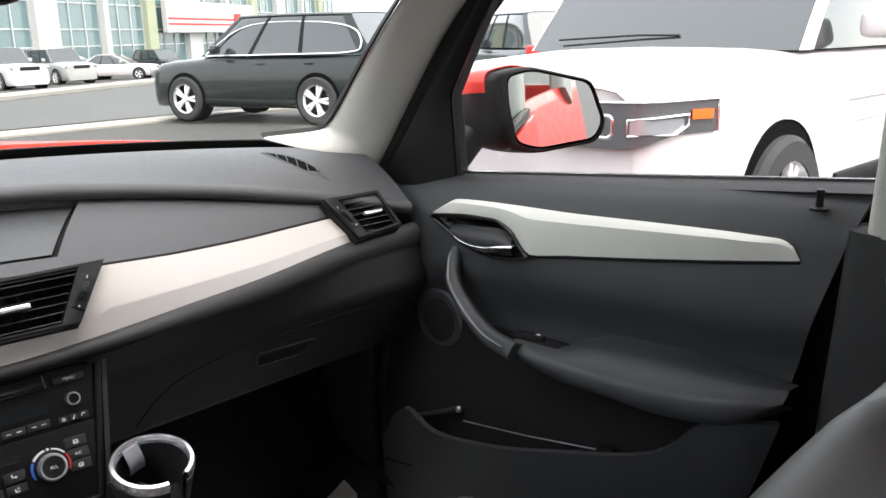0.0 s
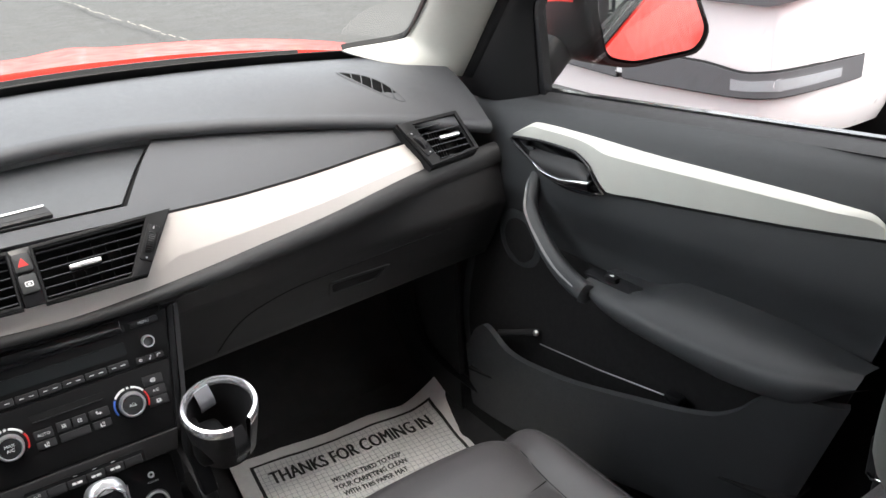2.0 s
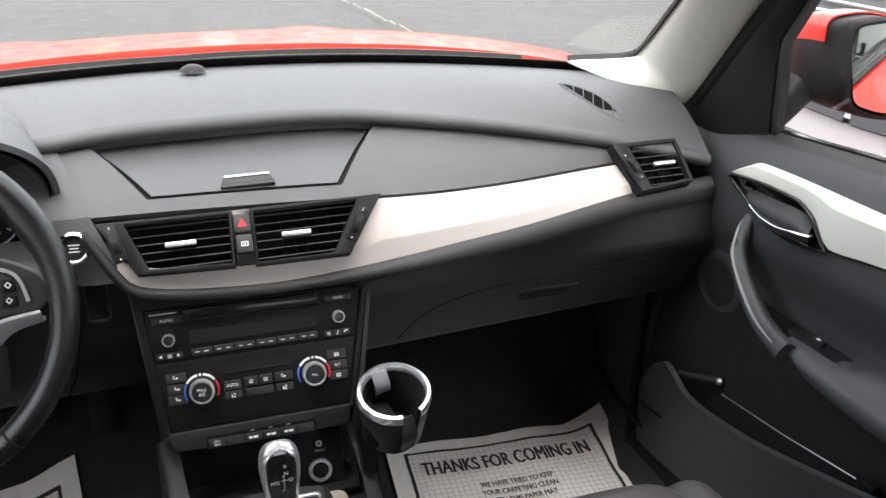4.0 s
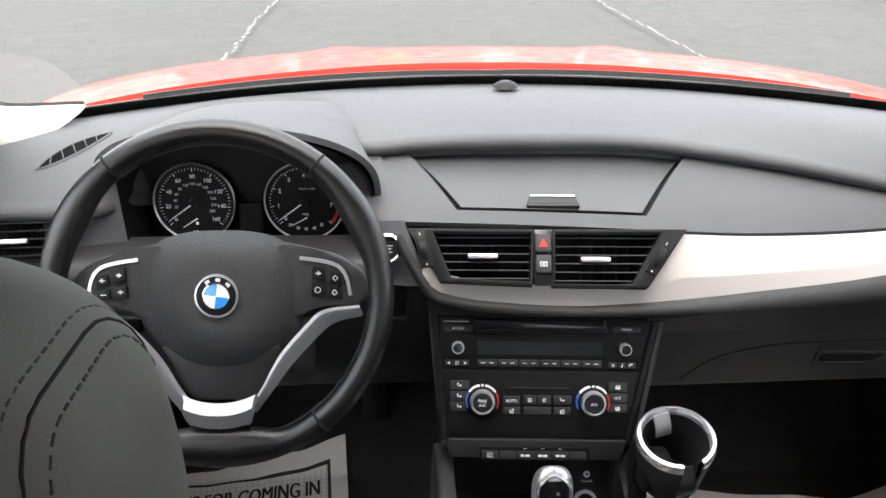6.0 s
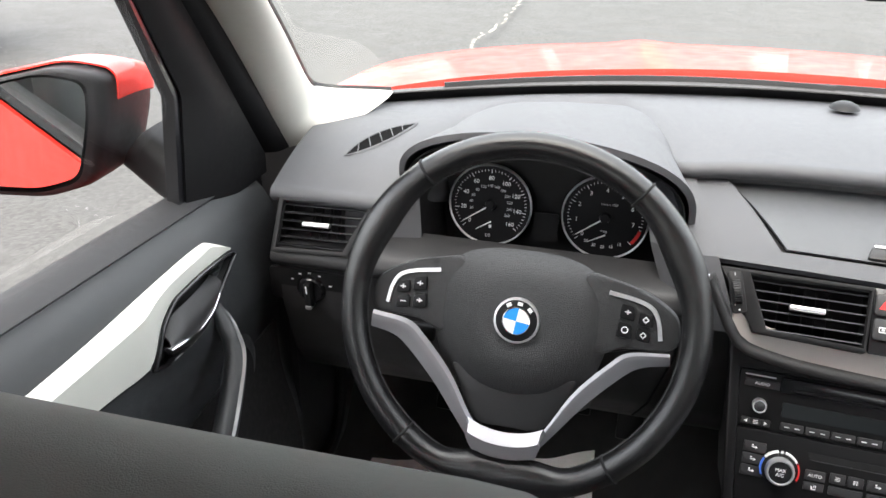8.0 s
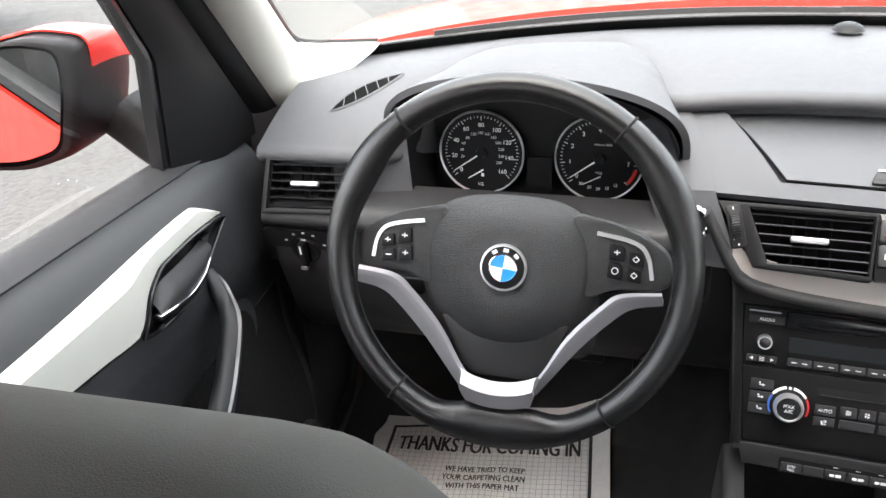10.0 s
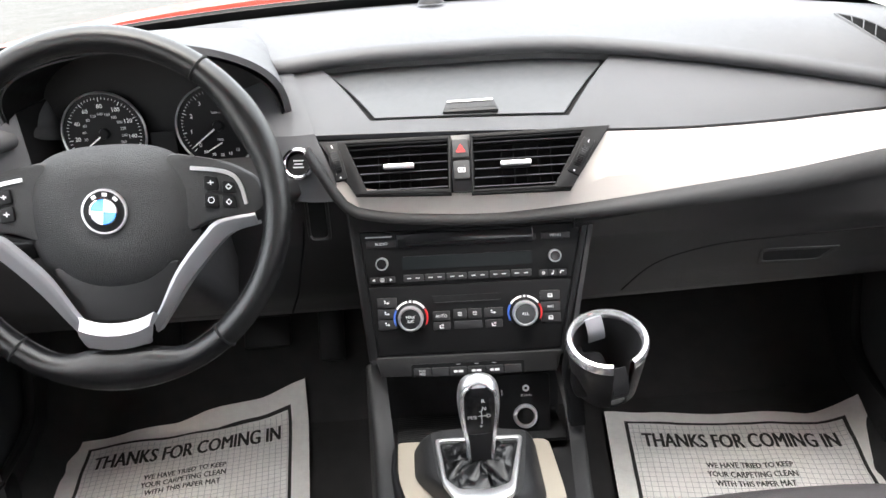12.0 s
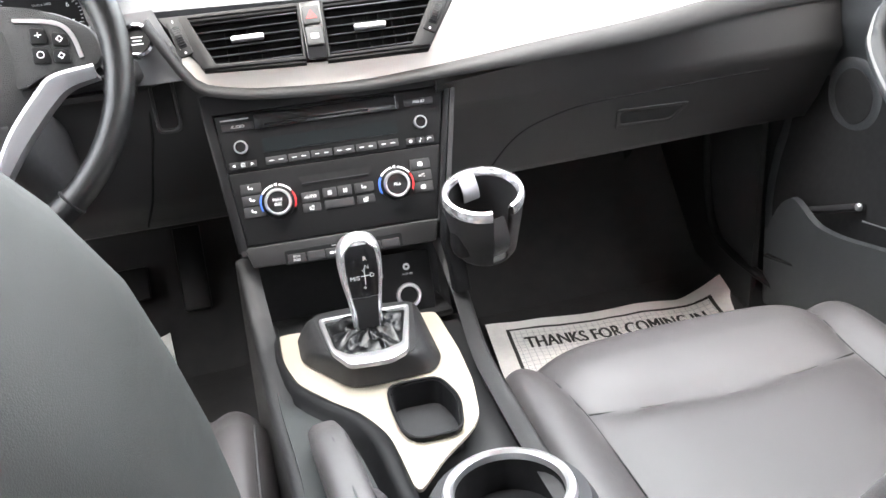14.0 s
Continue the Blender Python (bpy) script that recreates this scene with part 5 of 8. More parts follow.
def push_button(parent, u, v, w, h, text="", size=4.2, mark=None, mat=None, r=1.2, high=2.2):
    b = part("push_button", prism(mmp(rounded(w, h, r)), high / 1000, 0.0006), mat or dark_plastic, parent, m=at(u, v, 0))
    if text:
        part("lettering", writing(text, size / 1000, 0.0001), white_print, b, m=at(u, v, high + 0.15))
    if mark == "bar":
        part("mark", block(0.0055, 0.0009, 0.0003), white_print, b, m=at(u - w * 0.22, v, high + 0.1))
        part("mark", block(0.0055, 0.0009, 0.0003), white_print, b, m=at(u + w * 0.22, v, high + 0.1))
    elif mark == "left":
        part("mark", prism(mmp([(-2.2, 0), (1.6, 2), (1.6, -2)]), 0.0003), white_print, b, m=at(u, v, high))
    elif mark == "right":
        part("mark", prism(mmp([(2.2, 0), (-1.6, 2), (-1.6, -2)]), 0.0003), white_print, b, m=at(u, v, high))
    elif mark == "up":
        part("mark", join(prism(mmp([(-2.4, -0.4), (2.4, -0.4), (0, 2.6)]), 0.0003), prism(mmp([(-2.4, -1.2), (2.4, -1.2), (2.4, -2), (-2.4, -2)]), 0.0003)), white_print, b, m=at(u, v, high))
    elif mark == "seat":
        part("mark", join(prism(mmp([(-3, 1), (-1.6, 1), (-1, -2), (2.6, -2), (2.6, -3.2), (-2.6, -3.2)]), 0.0003), prism(mmp([(0, 2.4), (0.8, 2.4), (0.8, -0.6), (0, -0.6)]), 0.0003),
                          prism(mmp([(1.8, 2.4), (2.6, 2.4), (2.6, -0.6), (1.8, -0.6)]), 0.0003)), white_print, b, m=at(u, v, high))
    elif mark == "fan":
        part("mark", join(*[moved(prism(mmp([(0.3, -0.4), (2.8, -1.2), (2.8, 1.2)]), 0.0003), pose(0, 0, 0, 0, 0, a)) for a in (45, 135, 225, 315)]), white_print, b, m=at(u, v, high))
    elif mark == "flow":
        part("mark", join(prism(mmp([(-3.2, -0.5), (0.6, -0.5), (0.6, 0.5), (-3.2, 0.5)]), 0.0003), prism(mmp([(0.6, -1.8), (3, 0), (0.6, 1.8)]), 0.0003), prism(mmp(circle(1.1, 10, -2.6, 2.4)), 0.0003)), white_print, b, m=at(u, v, high))
    elif mark == "screen":
        part("mark", join(border(mmp([(-3.4, -2), (3.4, -2), (2.6, 2.2), (-2.6, 2.2)]), mmp([(-2.4, -1.2), (2.4, -1.2), (1.8, 1.4), (-1.8, 1.4)]), 0.0003),
                          *[prism(mmp([(x - 0.35, -3.2), (x + 0.35, -3.2), (x + 0.35, 0.6), (x - 0.35, 0.6)]), 0.0003) for x in (-1.6, 0, 1.6)]), white_print, b, m=at(u, v, high))
    elif mark == "note":
        part("mark", join(prism(mmp(circle(1.1, 10, -0.6, -1.6)), 0.0003), prism(mmp([(0.1, -1.6), (0.7, -1.6), (0.7, 2.6), (0.1, 2.6)]), 0.0003), prism(mmp([(0.7, 2.6), (2.2, 1.4), (2.2, 0.8), (0.7, 1.8)]), 0.0003)), white_print, b, m=at(u, v, high))
    elif mark == "phone":
        part("mark", moved(lathe([(0.0022, 0), (0.0022, 0.0003), (0.0034, 0.0003), (0.0034, 0)], 8, 20, 160), pose(0, -0.001, 0, 0, 0, 25)), white_print, b, m=at(u, v, high))
    elif mark == "dot":
        part("mark", join(border(mmp(circle(2.0, 14)), mmp(circle(1.1, 14)), 0.0003)), white_print, b, m=at(u, v, high))
    elif mark == "lines":
        part("mark", join(*[prism(mmp([(-2.6, y - 0.4), (2.6, y - 0.4), (2.6, y + 0.4), (-2.6, y + 0.4)]), 0.0003) for y in (-1.8, 0, 1.8)]), white_print, b, m=at(u, v, high))
    return b


push_button(radio, -110, 66, 38, 9, "AUDIO", 5.2)
push_button(radio, 73, 66, 28, 8, mark="up")
push_button(radio, 112, 66.5, 36, 8, "MENU", 5.2)
part("model_line", block(0.034, 0.0016, 0.0003), grey_print, radio, "small unreadable print", m=at(-113, 75, 0.3))
for u in (-110, 110):
    kn = part("knob", lathe([(0, 0.011), (0.0062, 0.0108), (0.0066, 0.010), (0.0070, 0)], 28), gloss_black, radio, "small round knob", m=at(u, 41, 0))
    part("knob_ring", lathe([(0.0062, 0.0100), (0.0064, 0.0118), (0.0076, 0.0118), (0.0082, 0.008), (0.0080, 0)], 32), silver, kn, "silver ring", m=at(u, 41, 0))
lcd = part("display", prism(mmp(rounded(166, 17, 2)), 0.0012), screen_glass, radio, "unlit grey-green radio display", m=at(-1.5, 40, 0))
for u, k in ((-122, "left"), (-111, "lines"), (-100, "right")):
    push_button(radio, u, 20, 10.5, 8, mark=k)
for k in range(6):
    push_button(radio, -71 + 27.6 * k, 20.5, 25.6, 9, mark="bar")
for u, k in ((95, "dot"), (107, "note"), (119, "phone")):
    push_button(radio, u, 19, 11, 8, mark=k)

climate = thing("climate_panel", (0.028, 0.0, 0.70), "black climate control panel with two large dials", "climate control")
part("faceplate", prism(mmp(soften([(-131, 10.5), (131, 10.5), (113, -79), (-121, -79)], 3)), 0.006, 0.001), smooth_black, climate, m=at(0, 0, -6))
part("air_slot", prism(mmp(soften([(-50, -4), (42, -4), (36, -15), (-44, -15)], 2)), 0.0012), pit_black, climate, m=at(0, 0, 0))
part("slot_bar", prism(mmp([(-46, -12), (38, -12), (37, -13), (-45, -13)]), 0.002), dark_plastic, climate, m=at(0, 0, 0))
for u, lines in ((-77, ("MAX", "A/C")), (69, ("ALL",))):
    v = -30.5
    dial = part("dial", lathe([(0, 0.015), (0.0125, 0.015), (0.0138, 0.0138), (0.0145, 0)], 40), gloss_black, climate, "large round temperature dial", m=at(u, v, 0))
    part("dial_ring", lathe([(0.0128, 0.0150), (0.0136, 0.0162), (0.0150, 0.0160), (0.0164, 0.012), (0.0164, 0)], 44), silver, dial, "silver ring", m=at(u, v, 0))
    part("dial_skirt", lathe([(0.0164, 0.006), (0.0200, 0.004), (0.0205, 0)], 44), smooth_black, dial, m=at(u, v, 0))
    for a0, a1, mat in ((205, 150, blue_print), (145, 100, white_print), (80, 35, white_print), (30, -25, red_print)):
        part("scale_arc", lathe([(0.0200, 0.0046), (0.0206, 0.0056), (0.0222, 0.0050), (0.0222, 0)], 12, a0, a1), mat, dial, m=at(u, v, 0))
    part("scale_mark", block(0.003, 0.003, 0.0006), white_print, dial, m=at(u, v + 21.5, 4.5))
    for k, t in enumerate(lines):
        part("lettering", writing(t, 0.0056, 0.0001), white_print, dial, m=at(u, v + (2.8 - 5.6 * k if len(lines) > 1 else 0), 15.2))
for k, v in enumerate((-10, -24.5, -38.5)):
    push_button(climate, -107, v, 25, 12.5, mark="flow")
    push_button(climate, 102, v, 25, 12.5, "" if k != 1 else "A/C", 5.2, mark=None if k == 1 else "screen")
push_button(climate, -38, -30, 22, 12, "AUTO", 5.4)
push_button(climate, -38, -43, 22, 10, mark="seat")
for u, k in ((-14, "lines"), (5, "fan"), (29, "flow")):
    push_button(climate, u, -28.5, 17 if u < 20 else 24, 12, mark=k)
push_button(climate, -4, -43, 36, 10, mark=None)
push_button(climate, 29, -43, 22, 10, mark="seat")

strip = thing("switch_strip", (0.028, 0.0, 0.66), "dark grey strip of six small switches", "switch panel")
part("strip_face", prism(mmp(soften([(-126, -80.5), (114, -80.5), (107, -108), (-119, -106)], 3)), 0.008, 0.002), lower_plastic, strip, m=at(0, 0, -4))
part("strip_recess", prism(mmp(soften([(-80, -91), (65, -91), (65, -109), (-80, -109)], 3)), 0.0012), smooth_black, strip, m=at(0, 0, 4))
for k in range(6):
    u = -66 + 23.2 * k
    sw = part("switch", prism(mmp(rounded(22, 11, 1.4)), 0.004, 0.001), dark_plastic, strip, m=at(u, -101.5, 4))
    if k == 0:
        for t, dv in (("ECO", 2.2), ("PRO", -2.2)):
            part("lettering", writing(t, 0.0042, 0.0001), white_print, sw, m=at(u, -101.5 + dv, 8.2))
    elif k in (2, 3, 4):
        part("mark", join(prism(mmp(rounded(5, 3, 1, 3, -3.5)), 0.0003), prism(mmp([(0, -1.5), (6, -1.5), (6, 1.5), (0, 1.5)]), 0.0003)), white_print, sw, m=at(u, -101.5, 8))
        part("lamp_mark", block(0.005, 0.0008, 0.0003), grey_print, strip, m=at(u, -93, 5.4))

# ---- steering wheel ----
TILTW = radians(19.5)
WHEEL = axes((-0.347, -0.106, 0.954), (1, 0, 0), (0, math.sin(TILTW), math.cos(TILTW)))
wheel = thing("steering_wheel", (-0.347, -0.106, 0.954), "black leather steering wheel with grey silver lower spokes", "steering wheel")


def wat(u, v, w=0.0):
    return WHEEL @ Matrix.Translation((u / 1000, v / 1000, w / 1000))


def rim_point(a, r=0.1735):
    return Vector((r * math.cos(a), r * math.sin(a), 0))


def rim_section(a, b):
    # thumb rests swell at ten and two
    d = math.degrees(a) % 360
    swell = max(math.exp(-((d - 28) / 14) ** 2), math.exp(-((d - 152) / 14) ** 2))
    foot = math.exp(-((d - 270) / 19) ** 4)
    rx, rz = 0.0138 + 0.0035 * swell + 0.0085 * foot, 0.0155 + 0.001 * swell
    return (-math.cos(b)) * rx - 0.002 * swell - 0.0080 * foot, math.sin(b) * rz


def rim(u, v):
    a, b = u * 2 * math.pi, v * 2 * math.pi
    dr, dz = rim_section(a, b)
    p = rim_point(a, 0.1735 + dr)
    return Vector((p.x, p.y, dz))


part("rim", grid(rim, [k / 128 for k in range(128)], 24, loop=True), wheel_leather, wheel, "black grained leather rim with polished lower part", m=WHEEL, sharp=80)
for a in (52, 128, 232, 308):
    pts = []
    for k in range(20):
        b = 2 * math.pi * k / 20
        dr, dz = rim_section(radians(a), b)
        p = rim_point(radians(a), 0.1735 + dr * 1.03)
        pts.append(Vector((p.x, p.y, dz * 1.03)))
    part("rim_seam", sweep(pts, 0.0013, closed=True), pit_black, wheel, m=WHEEL)
for a0, a1 in ((232, 308), (-52, 52), (128, 232), (52, 128)):
    n = int((a1 - a0) * 0.9)
    st = [moved(block(0.0035, 0.0011, 0.0012), Matrix.Translation((rim_point(radians(lerp(a0, a1, (k + 0.5) / n)), 0.1598)).to_tuple()) @ pose(0, 0, -0.003, 0, 0, lerp(a0, a1, (k + 0.5) / n) + 60)) for k in range(n)]
    part("rim_stitching", join(*st), stitch_mat, wheel, m=WHEEL)


# airbag cover: a rounded shield, domed
def hub_outline(a):
    x, y = math.cos(a), math.sin(a)
    rx = 0.091
    ry = 0.068 if y > 0 else 0.094
    p = 2.8 if y > 0 else 2.2
    k = (abs(x) ** p + abs(y) ** p) ** (-1 / p)
    return Vector((rx * x * k, ry * y * k, 0))


def hub(u, v):
    o = hub_outline(u * 2 * math.pi)
    h = 0.030 * (1 - v ** 3)
    dish = -0.004 * math.exp(-((o * v).length / 0.034) ** 4)
    return Vector((o.x * v, o.y * v, h - 0.020 + dish))


part("airbag_cover", grid(hub, [k / 72 for k in range(72)], [0.001, 0.15, 0.3, 0.36, 0.4, 0.45, 0.55, 0.7, 0.82, 0.9, 0.95, 0.98, 1.0], loop=True), wheel_plastic, wheel, "grained black airbag cover", m=wat(0, 0, 0), sharp=70)
part("airbag_lettering", writing("AIRBAG", 0.009, 0.0002), smooth_black, wheel, m=wat(4, -52, 2.0) @ pose(0, 0, 0, -14))
badge = part("badge", lathe([(0, 0.0050), (0.012, 0.0049), (0.0138, 0.0042), (0.0205, 0.0036), (0.0215, 0.002), (0.022, 0)], 48), smooth_black, wheel, "round badge in blue, white and black", m=wat(0, 0, 5.6))
for k in range(4):
    part("badge_quarter", lathe([(0, 0.0056), (0.0125, 0.0054), (0.0135, 0.0046)], 10, 90 * k, 90 * k + 90), badge_blue if k % 2 else badge_white, badge, m=wat(0, 0, 5.6) @ pose(0, 0, 0, 0, 0, -8))
part("badge_ring", lathe([(0.0208, 0.001), (0.0210, 0.0042), (0.0228, 0.0040), (0.0234, 0)], 48), silver, badge, m=wat(0, 0, 5.6))
part("badge_ring", lathe([(0.0130, 0.0044), (0.0133, 0.0056), (0.0140, 0.0054), (0.0143, 0.004)], 48), chrome, badge, m=wat(0, 0, 5.6))
for a in (128, 90, 52):
    part("badge_mark", block(0.005, 0.0036, 0.0004), white_print, badge, m=wat(0, 0, 5.6) @ pose(0, 0, 0, 0, 0, a - 98) @ Matrix.Translation((0, 0.0175, 0.0042)))


# side spokes with buttons
def spoke_plate(s):
    pts = [(60, 56), (100, 48), (128, 40), (156, 22), (160, -6), (146, -16), (105, -16), (78, -30), (60, -10)]
    pts = [(s * x / 1000, y / 1000) for x, y in pts]
    if s < 0:
        pts = pts[::-1]
    sp = part("side_spoke", prism(soften(pts, 0.012), 0.014, 0.005), wheel_plastic, wheel, "black side spoke with buttons", m=wat(0, 0, -24))
    # silver edge along the outside of the button field
    line = [(s * x / 1000, y / 1000, 0) for x, y in ((86, 38), (112, 34), (128, 28), (136, 16), (140, -3))]
    part("spoke_edge", sweep(bezier(line, 20), [(-0.0022, -0.001), (0.0022, -0.001), (0.0018, 0.001), (-0.0018, 0.001)], up=(0, 0, 1)), silver, sp, "thin silver edge", m=wat(0, 0, -9.2))
    k = 0
    for cx, cy, w, h in ((106, 21.5, 15.5, 16.5), (124, 16, 15, 14), (105, 3.5, 15.5, 16.5), (123, 0.5, 15, 14)):
        shape = [(s * (cx + dx) / 1000, (cy + dy) / 1000) for dx, dy in ((-w / 2, -h / 2 + 1), (w / 2, -h / 2 - 1), (w / 2 - 1, h / 2 - 3), (-w / 2 + 1, h / 2))]
        if s < 0:
            shape = shape[::-1]
        b = part("wheel_button", prism(soften(shape, 0.003), 0.004, 0.0012), smooth_black, sp, "black push button", m=wat(0, 0, -11))
        if k == 2 and s > 0:
            mk = border(mmp(circle(3.4, 16)), mmp(circle(2.6, 16)), 0.0003)
        elif k in (1, 3) and s > 0:
            mk = border(mmp([(3.4, 0), (0, 3.4), (-3.4, 0), (0, -3.4)]), mmp([(2.2, 0), (0, 2.2), (-2.2, 0), (0, -2.2)]), 0.0003)
        elif s < 0 and k == 3:
            mk = prism(mmp([(-3, -0.5), (3, -0.5), (3, 0.5), (-3, 0.5)]), 0.0003)
        else:
            mk = join(prism(mmp([(-3, -0.5), (3, -0.5), (3, 0.5), (-3, 0.5)]), 0.0003), prism(mmp([(-0.5, -2.4), (0.5, -2.4), (0.5, 2.4), (-0.5, 2.4)]), 0.0003))
        part("button_mark", mk, white_print, b, m=wat(s * cx, cy, -6.9))
        k += 1
    # grey silver lower spoke, sweeping down to the bottom of the rim
    def blade(u, v):
        a = bezier([(s * 0.150, -0.012, 0), (s * 0.112, -0.017, 0), (s * 0.094, -0.031, 0), (s * 0.064, -0.065, 0), (s * 0.043, -0.102, 0), (s * 0.034, -0.116, 0)], 30)
        b = bezier([(s * 0.152, -0.025, 0), (s * 0.126, -0.031, 0), (s * 0.108, -0.044, 0), (s * 0.077, -0.077, 0), (s * 0.052, -0.110, 0), (s * 0.036, -0.131, 0)], 30)
        i = min(len(a) - 1, int(round(u * (len(a) - 1))))
        p = a[i].lerp(b[i], v)
        return Vector((p.x, p.y, 0.004 - 0.007 * abs(v - 0.25) - 0.006 * u + (-0.020 if v > 0.99 else 0)))
    part("lower_spoke", grid(blade, 30, [0, 0.2, 0.35, 0.5, 0.75, 0.98, 1.0], 0.004), spoke_silver, wheel, "grey silver lower spoke", m=WHEEL, sharp=25)


for s in (-1, 1):
    spoke_plate(s)


def bridge(u, v):
    """The U-shaped foot of the silver spokes: a facet that looks up, one that looks back."""
    k = abs(2 * u - 1)
    return Vector((lerp(-1, 1, u) * lerp(0.041, 0.031, v) * (1 - 0.10 * max(0, v - 0.7) / 0.3 * k ** 4), lerp(-0.120, -0.1395, v) + 0.009 * k ** 2 * (1 - 0.6 * v) + 0.004 * v * k ** 4, 0.002 + 0.006 * min(1, v / 0.42) - 0.007 * max(0, v - 0.42)))


part("spoke_bridge", grid(bridge, 24, [0, 0.2, 0.42, 0.44, 0.6, 0.8, 0.92, 1.0], 0.008), bridge_silver, wheel,
     "bright silver bridge of the lower spokes", m=WHEEL, sharp=12)
part("spoke_centre", prism(soften(mmp([(-66, -56), (66, -56), (44, -103), (30, -116), (-30, -116), (-44, -103)]), 0.006), 0.012, 0.004), dark_plastic, wheel, m=wat(0, 0, -20))
part("column", sweep([WHEEL @ Vector((0, -0.02, -0.02)), WHEEL @ Vector((0, -0.050, -0.10)), WHEEL @ Vector((0, -0.095, -0.24))], soften([(-0.055, -0.045), (0.055, -0.045), (0.055, 0.045), (-0.055, 0.045)], 0.02), up=(0, 0, 1),
                     scale=lambda t: 0.85 + 0.5 * t), dark_plastic, wheel, "dark steering column cover")
stalks = thing("column_stalks", (-0.347, -0.02, 0.93), "black steering column stalks", "stalk")
for s in (-1, 1):
    st = [WHEEL @ Vector((s * 0.05, -0.040, -0.070)), WHEEL @ Vector((s * 0.10, -0.022, -0.062)), WHEEL @ Vector((s * 0.150, -0.004, -0.052))]
    part("stalk", sweep(bezier(st, 12), 0.009, scale=lambda t: 0.8 + 0.35 * t), smooth_black, stalks)
part("cruise_lever", pillow(0.05, 0.02, 0.018, 0.006, 5), smooth_black, stalks, "black cruise control lever", m=wat(-118, -38, -45))
part("lever_mark", border(mmp(circle(3.2, 14)), mmp(circle(2.5, 14)), 0.0004), white_print, stalks, m=wat(-120, -38, -35.5))

# light switch left of the wheel
lsw = thing("light_switch", (-0.66, 0.095, 0.84), "rotary headlight switch with pale marks", "light switch")
LM = axes((-0.662, 0.094, 0.840), (1, 0, 0), (0, -0.12, 1))
part("switch_plate", prism(mmp(rounded(120, 52, 8)), 0.004, 0.0012), smooth_black, lsw, m=LM)
part("switch_collar", lathe([(0, 0.006), (0.017, 0.006), (0.021, 0.002), (0.0215, 0)], 32), gloss_black, lsw, m=LM @ Matrix.Translation((0, -0.003, 0.003)))
part("switch_grip", prism(mmp(rounded(10, 40, 4)), 0.016, 0.003), smooth_black, lsw, m=LM @ Matrix.Translation((0, -0.006, 0.004)))
part("grip_cap", prism(mmp(rounded(9, 6, 2)), 0.017, 0.001), silver, lsw, "silver grip end", m=LM @ Matrix.Translation((0, -0.023, 0.004)))
part("grip_mark", block(0.002, 0.012, 0.0005), white_print, lsw, m=LM @ Matrix.Translation((0, 0.006, 0.0202)))
for a in (150, 118, 90, 62, 20):
    part("dial_mark", block(0.004, 0.0022, 0.0004), white_print, lsw, m=LM @ Matrix.Translation((0.030 * math.cos(radians(a)), -0.003 + 0.026 * math.sin(radians(a)), 0.0042)))

# pedals in the dark footwell
pedals = thing("pedals", (-0.36, 0.55, 0.40), "black rubber foot pedals", "pedals")
for x, w, h, y in ((-0.34, 0.09, 0.06, 0.50), (-0.22, 0.05, 0.16, 0.53), (-0.56, 0.08, 0.2, 0.56)):
    part("pedal", block(w, 0.015, h, 0.005), smooth_black, pedals, m=pose(x, y, 0.44, -35))

# ---- centre console ----
console = thing("centre_console", (0.02, -0.2, 0.35), "dark grey centre console between the front seats", "centre console")
PZ = 0.578


# outer walls and rails
def rail_x(s, y):
    if s < 0:
        return curve(-y, (-0.02, -0.108), (0.03, -0.104), (0.2, -0.094), (0.35, -0.082), (0.5, -0.08), (0.75, -0.085))
    return curve(-y, (-0.02, 0.150), (0.03, 0.160), (0.2, 0.146), (0.3, 0.146), (0.4, 0.148), (0.5, 0.15), (0.75, 0.15))


def rail_z(y):
    return curve(-y, (-0.026, 0.668), (-0.005, 0.640), (0.03, 0.604), (0.10, 0.588), (0.3, 0.584), (0.75, 0.60))


for s in (-1, 1):
    def side(u, v, s=s):
        y = lerp(0.022, -0.72, u)
        x = rail_x(s, y)
        z = rail_z(y)
        if v < 0.3:
            k = v / 0.3
            a = math.pi * k * 0.85
            return Vector((x - s * 0.020 * (1 - math.sin(a / 0.85 * 0.5 * 1.0)) + s * 0.002, y, z - 0.008 * (1 - k) ** 2 + 0.0 - 0.006 * k ** 3))
        k = (v - 0.3) / 0.7
        return Vector((x + s * (0.002 + 0.018 * k), y, lerp(z - 0.006, 0.30, k)))
    part("console_side", grid(side, 50, 20, 0.005), lower_plastic, console, "soft dark grey console side", sharp=60)
part("deck", grid(lambda u, v: Vector((lerp(rail_x(-1, lerp(-0.03, -0.72, v)) + 0.012, rail_x(1, lerp(-0.03, -0.72, v)) - 0.012, u), lerp(-0.03, -0.72, v), PZ - 0.028)), 8, 12, 0.004), dark_plastic, console)
# the tray before the selector, with a ribbed mat
cub = part("tray", grid(lambda u, v: Vector((lerp(-0.095, 0.140, u), lerp(0.055, -0.045, v), 0.546 + 0.020 * v)), 4, 4, 0.004), pit_black, console, "dark tray with a ribbed mat")
ribs = [block(0.09, 0.0022, 0.002, at=(-0.035, lerp(0.045, -0.030, k / 13), 0.551 + 0.0013 * k)) for k in range(14)]
part("tray_rib", join(*ribs), dark_plastic, cub)
part("tray_back", grid(lambda u, v: Vector((lerp(-0.10, 0.145, u), 0.045 + 0.01 * v, lerp(0.53, 0.67, v))), 4, 4, 0.004), pit_black, console)

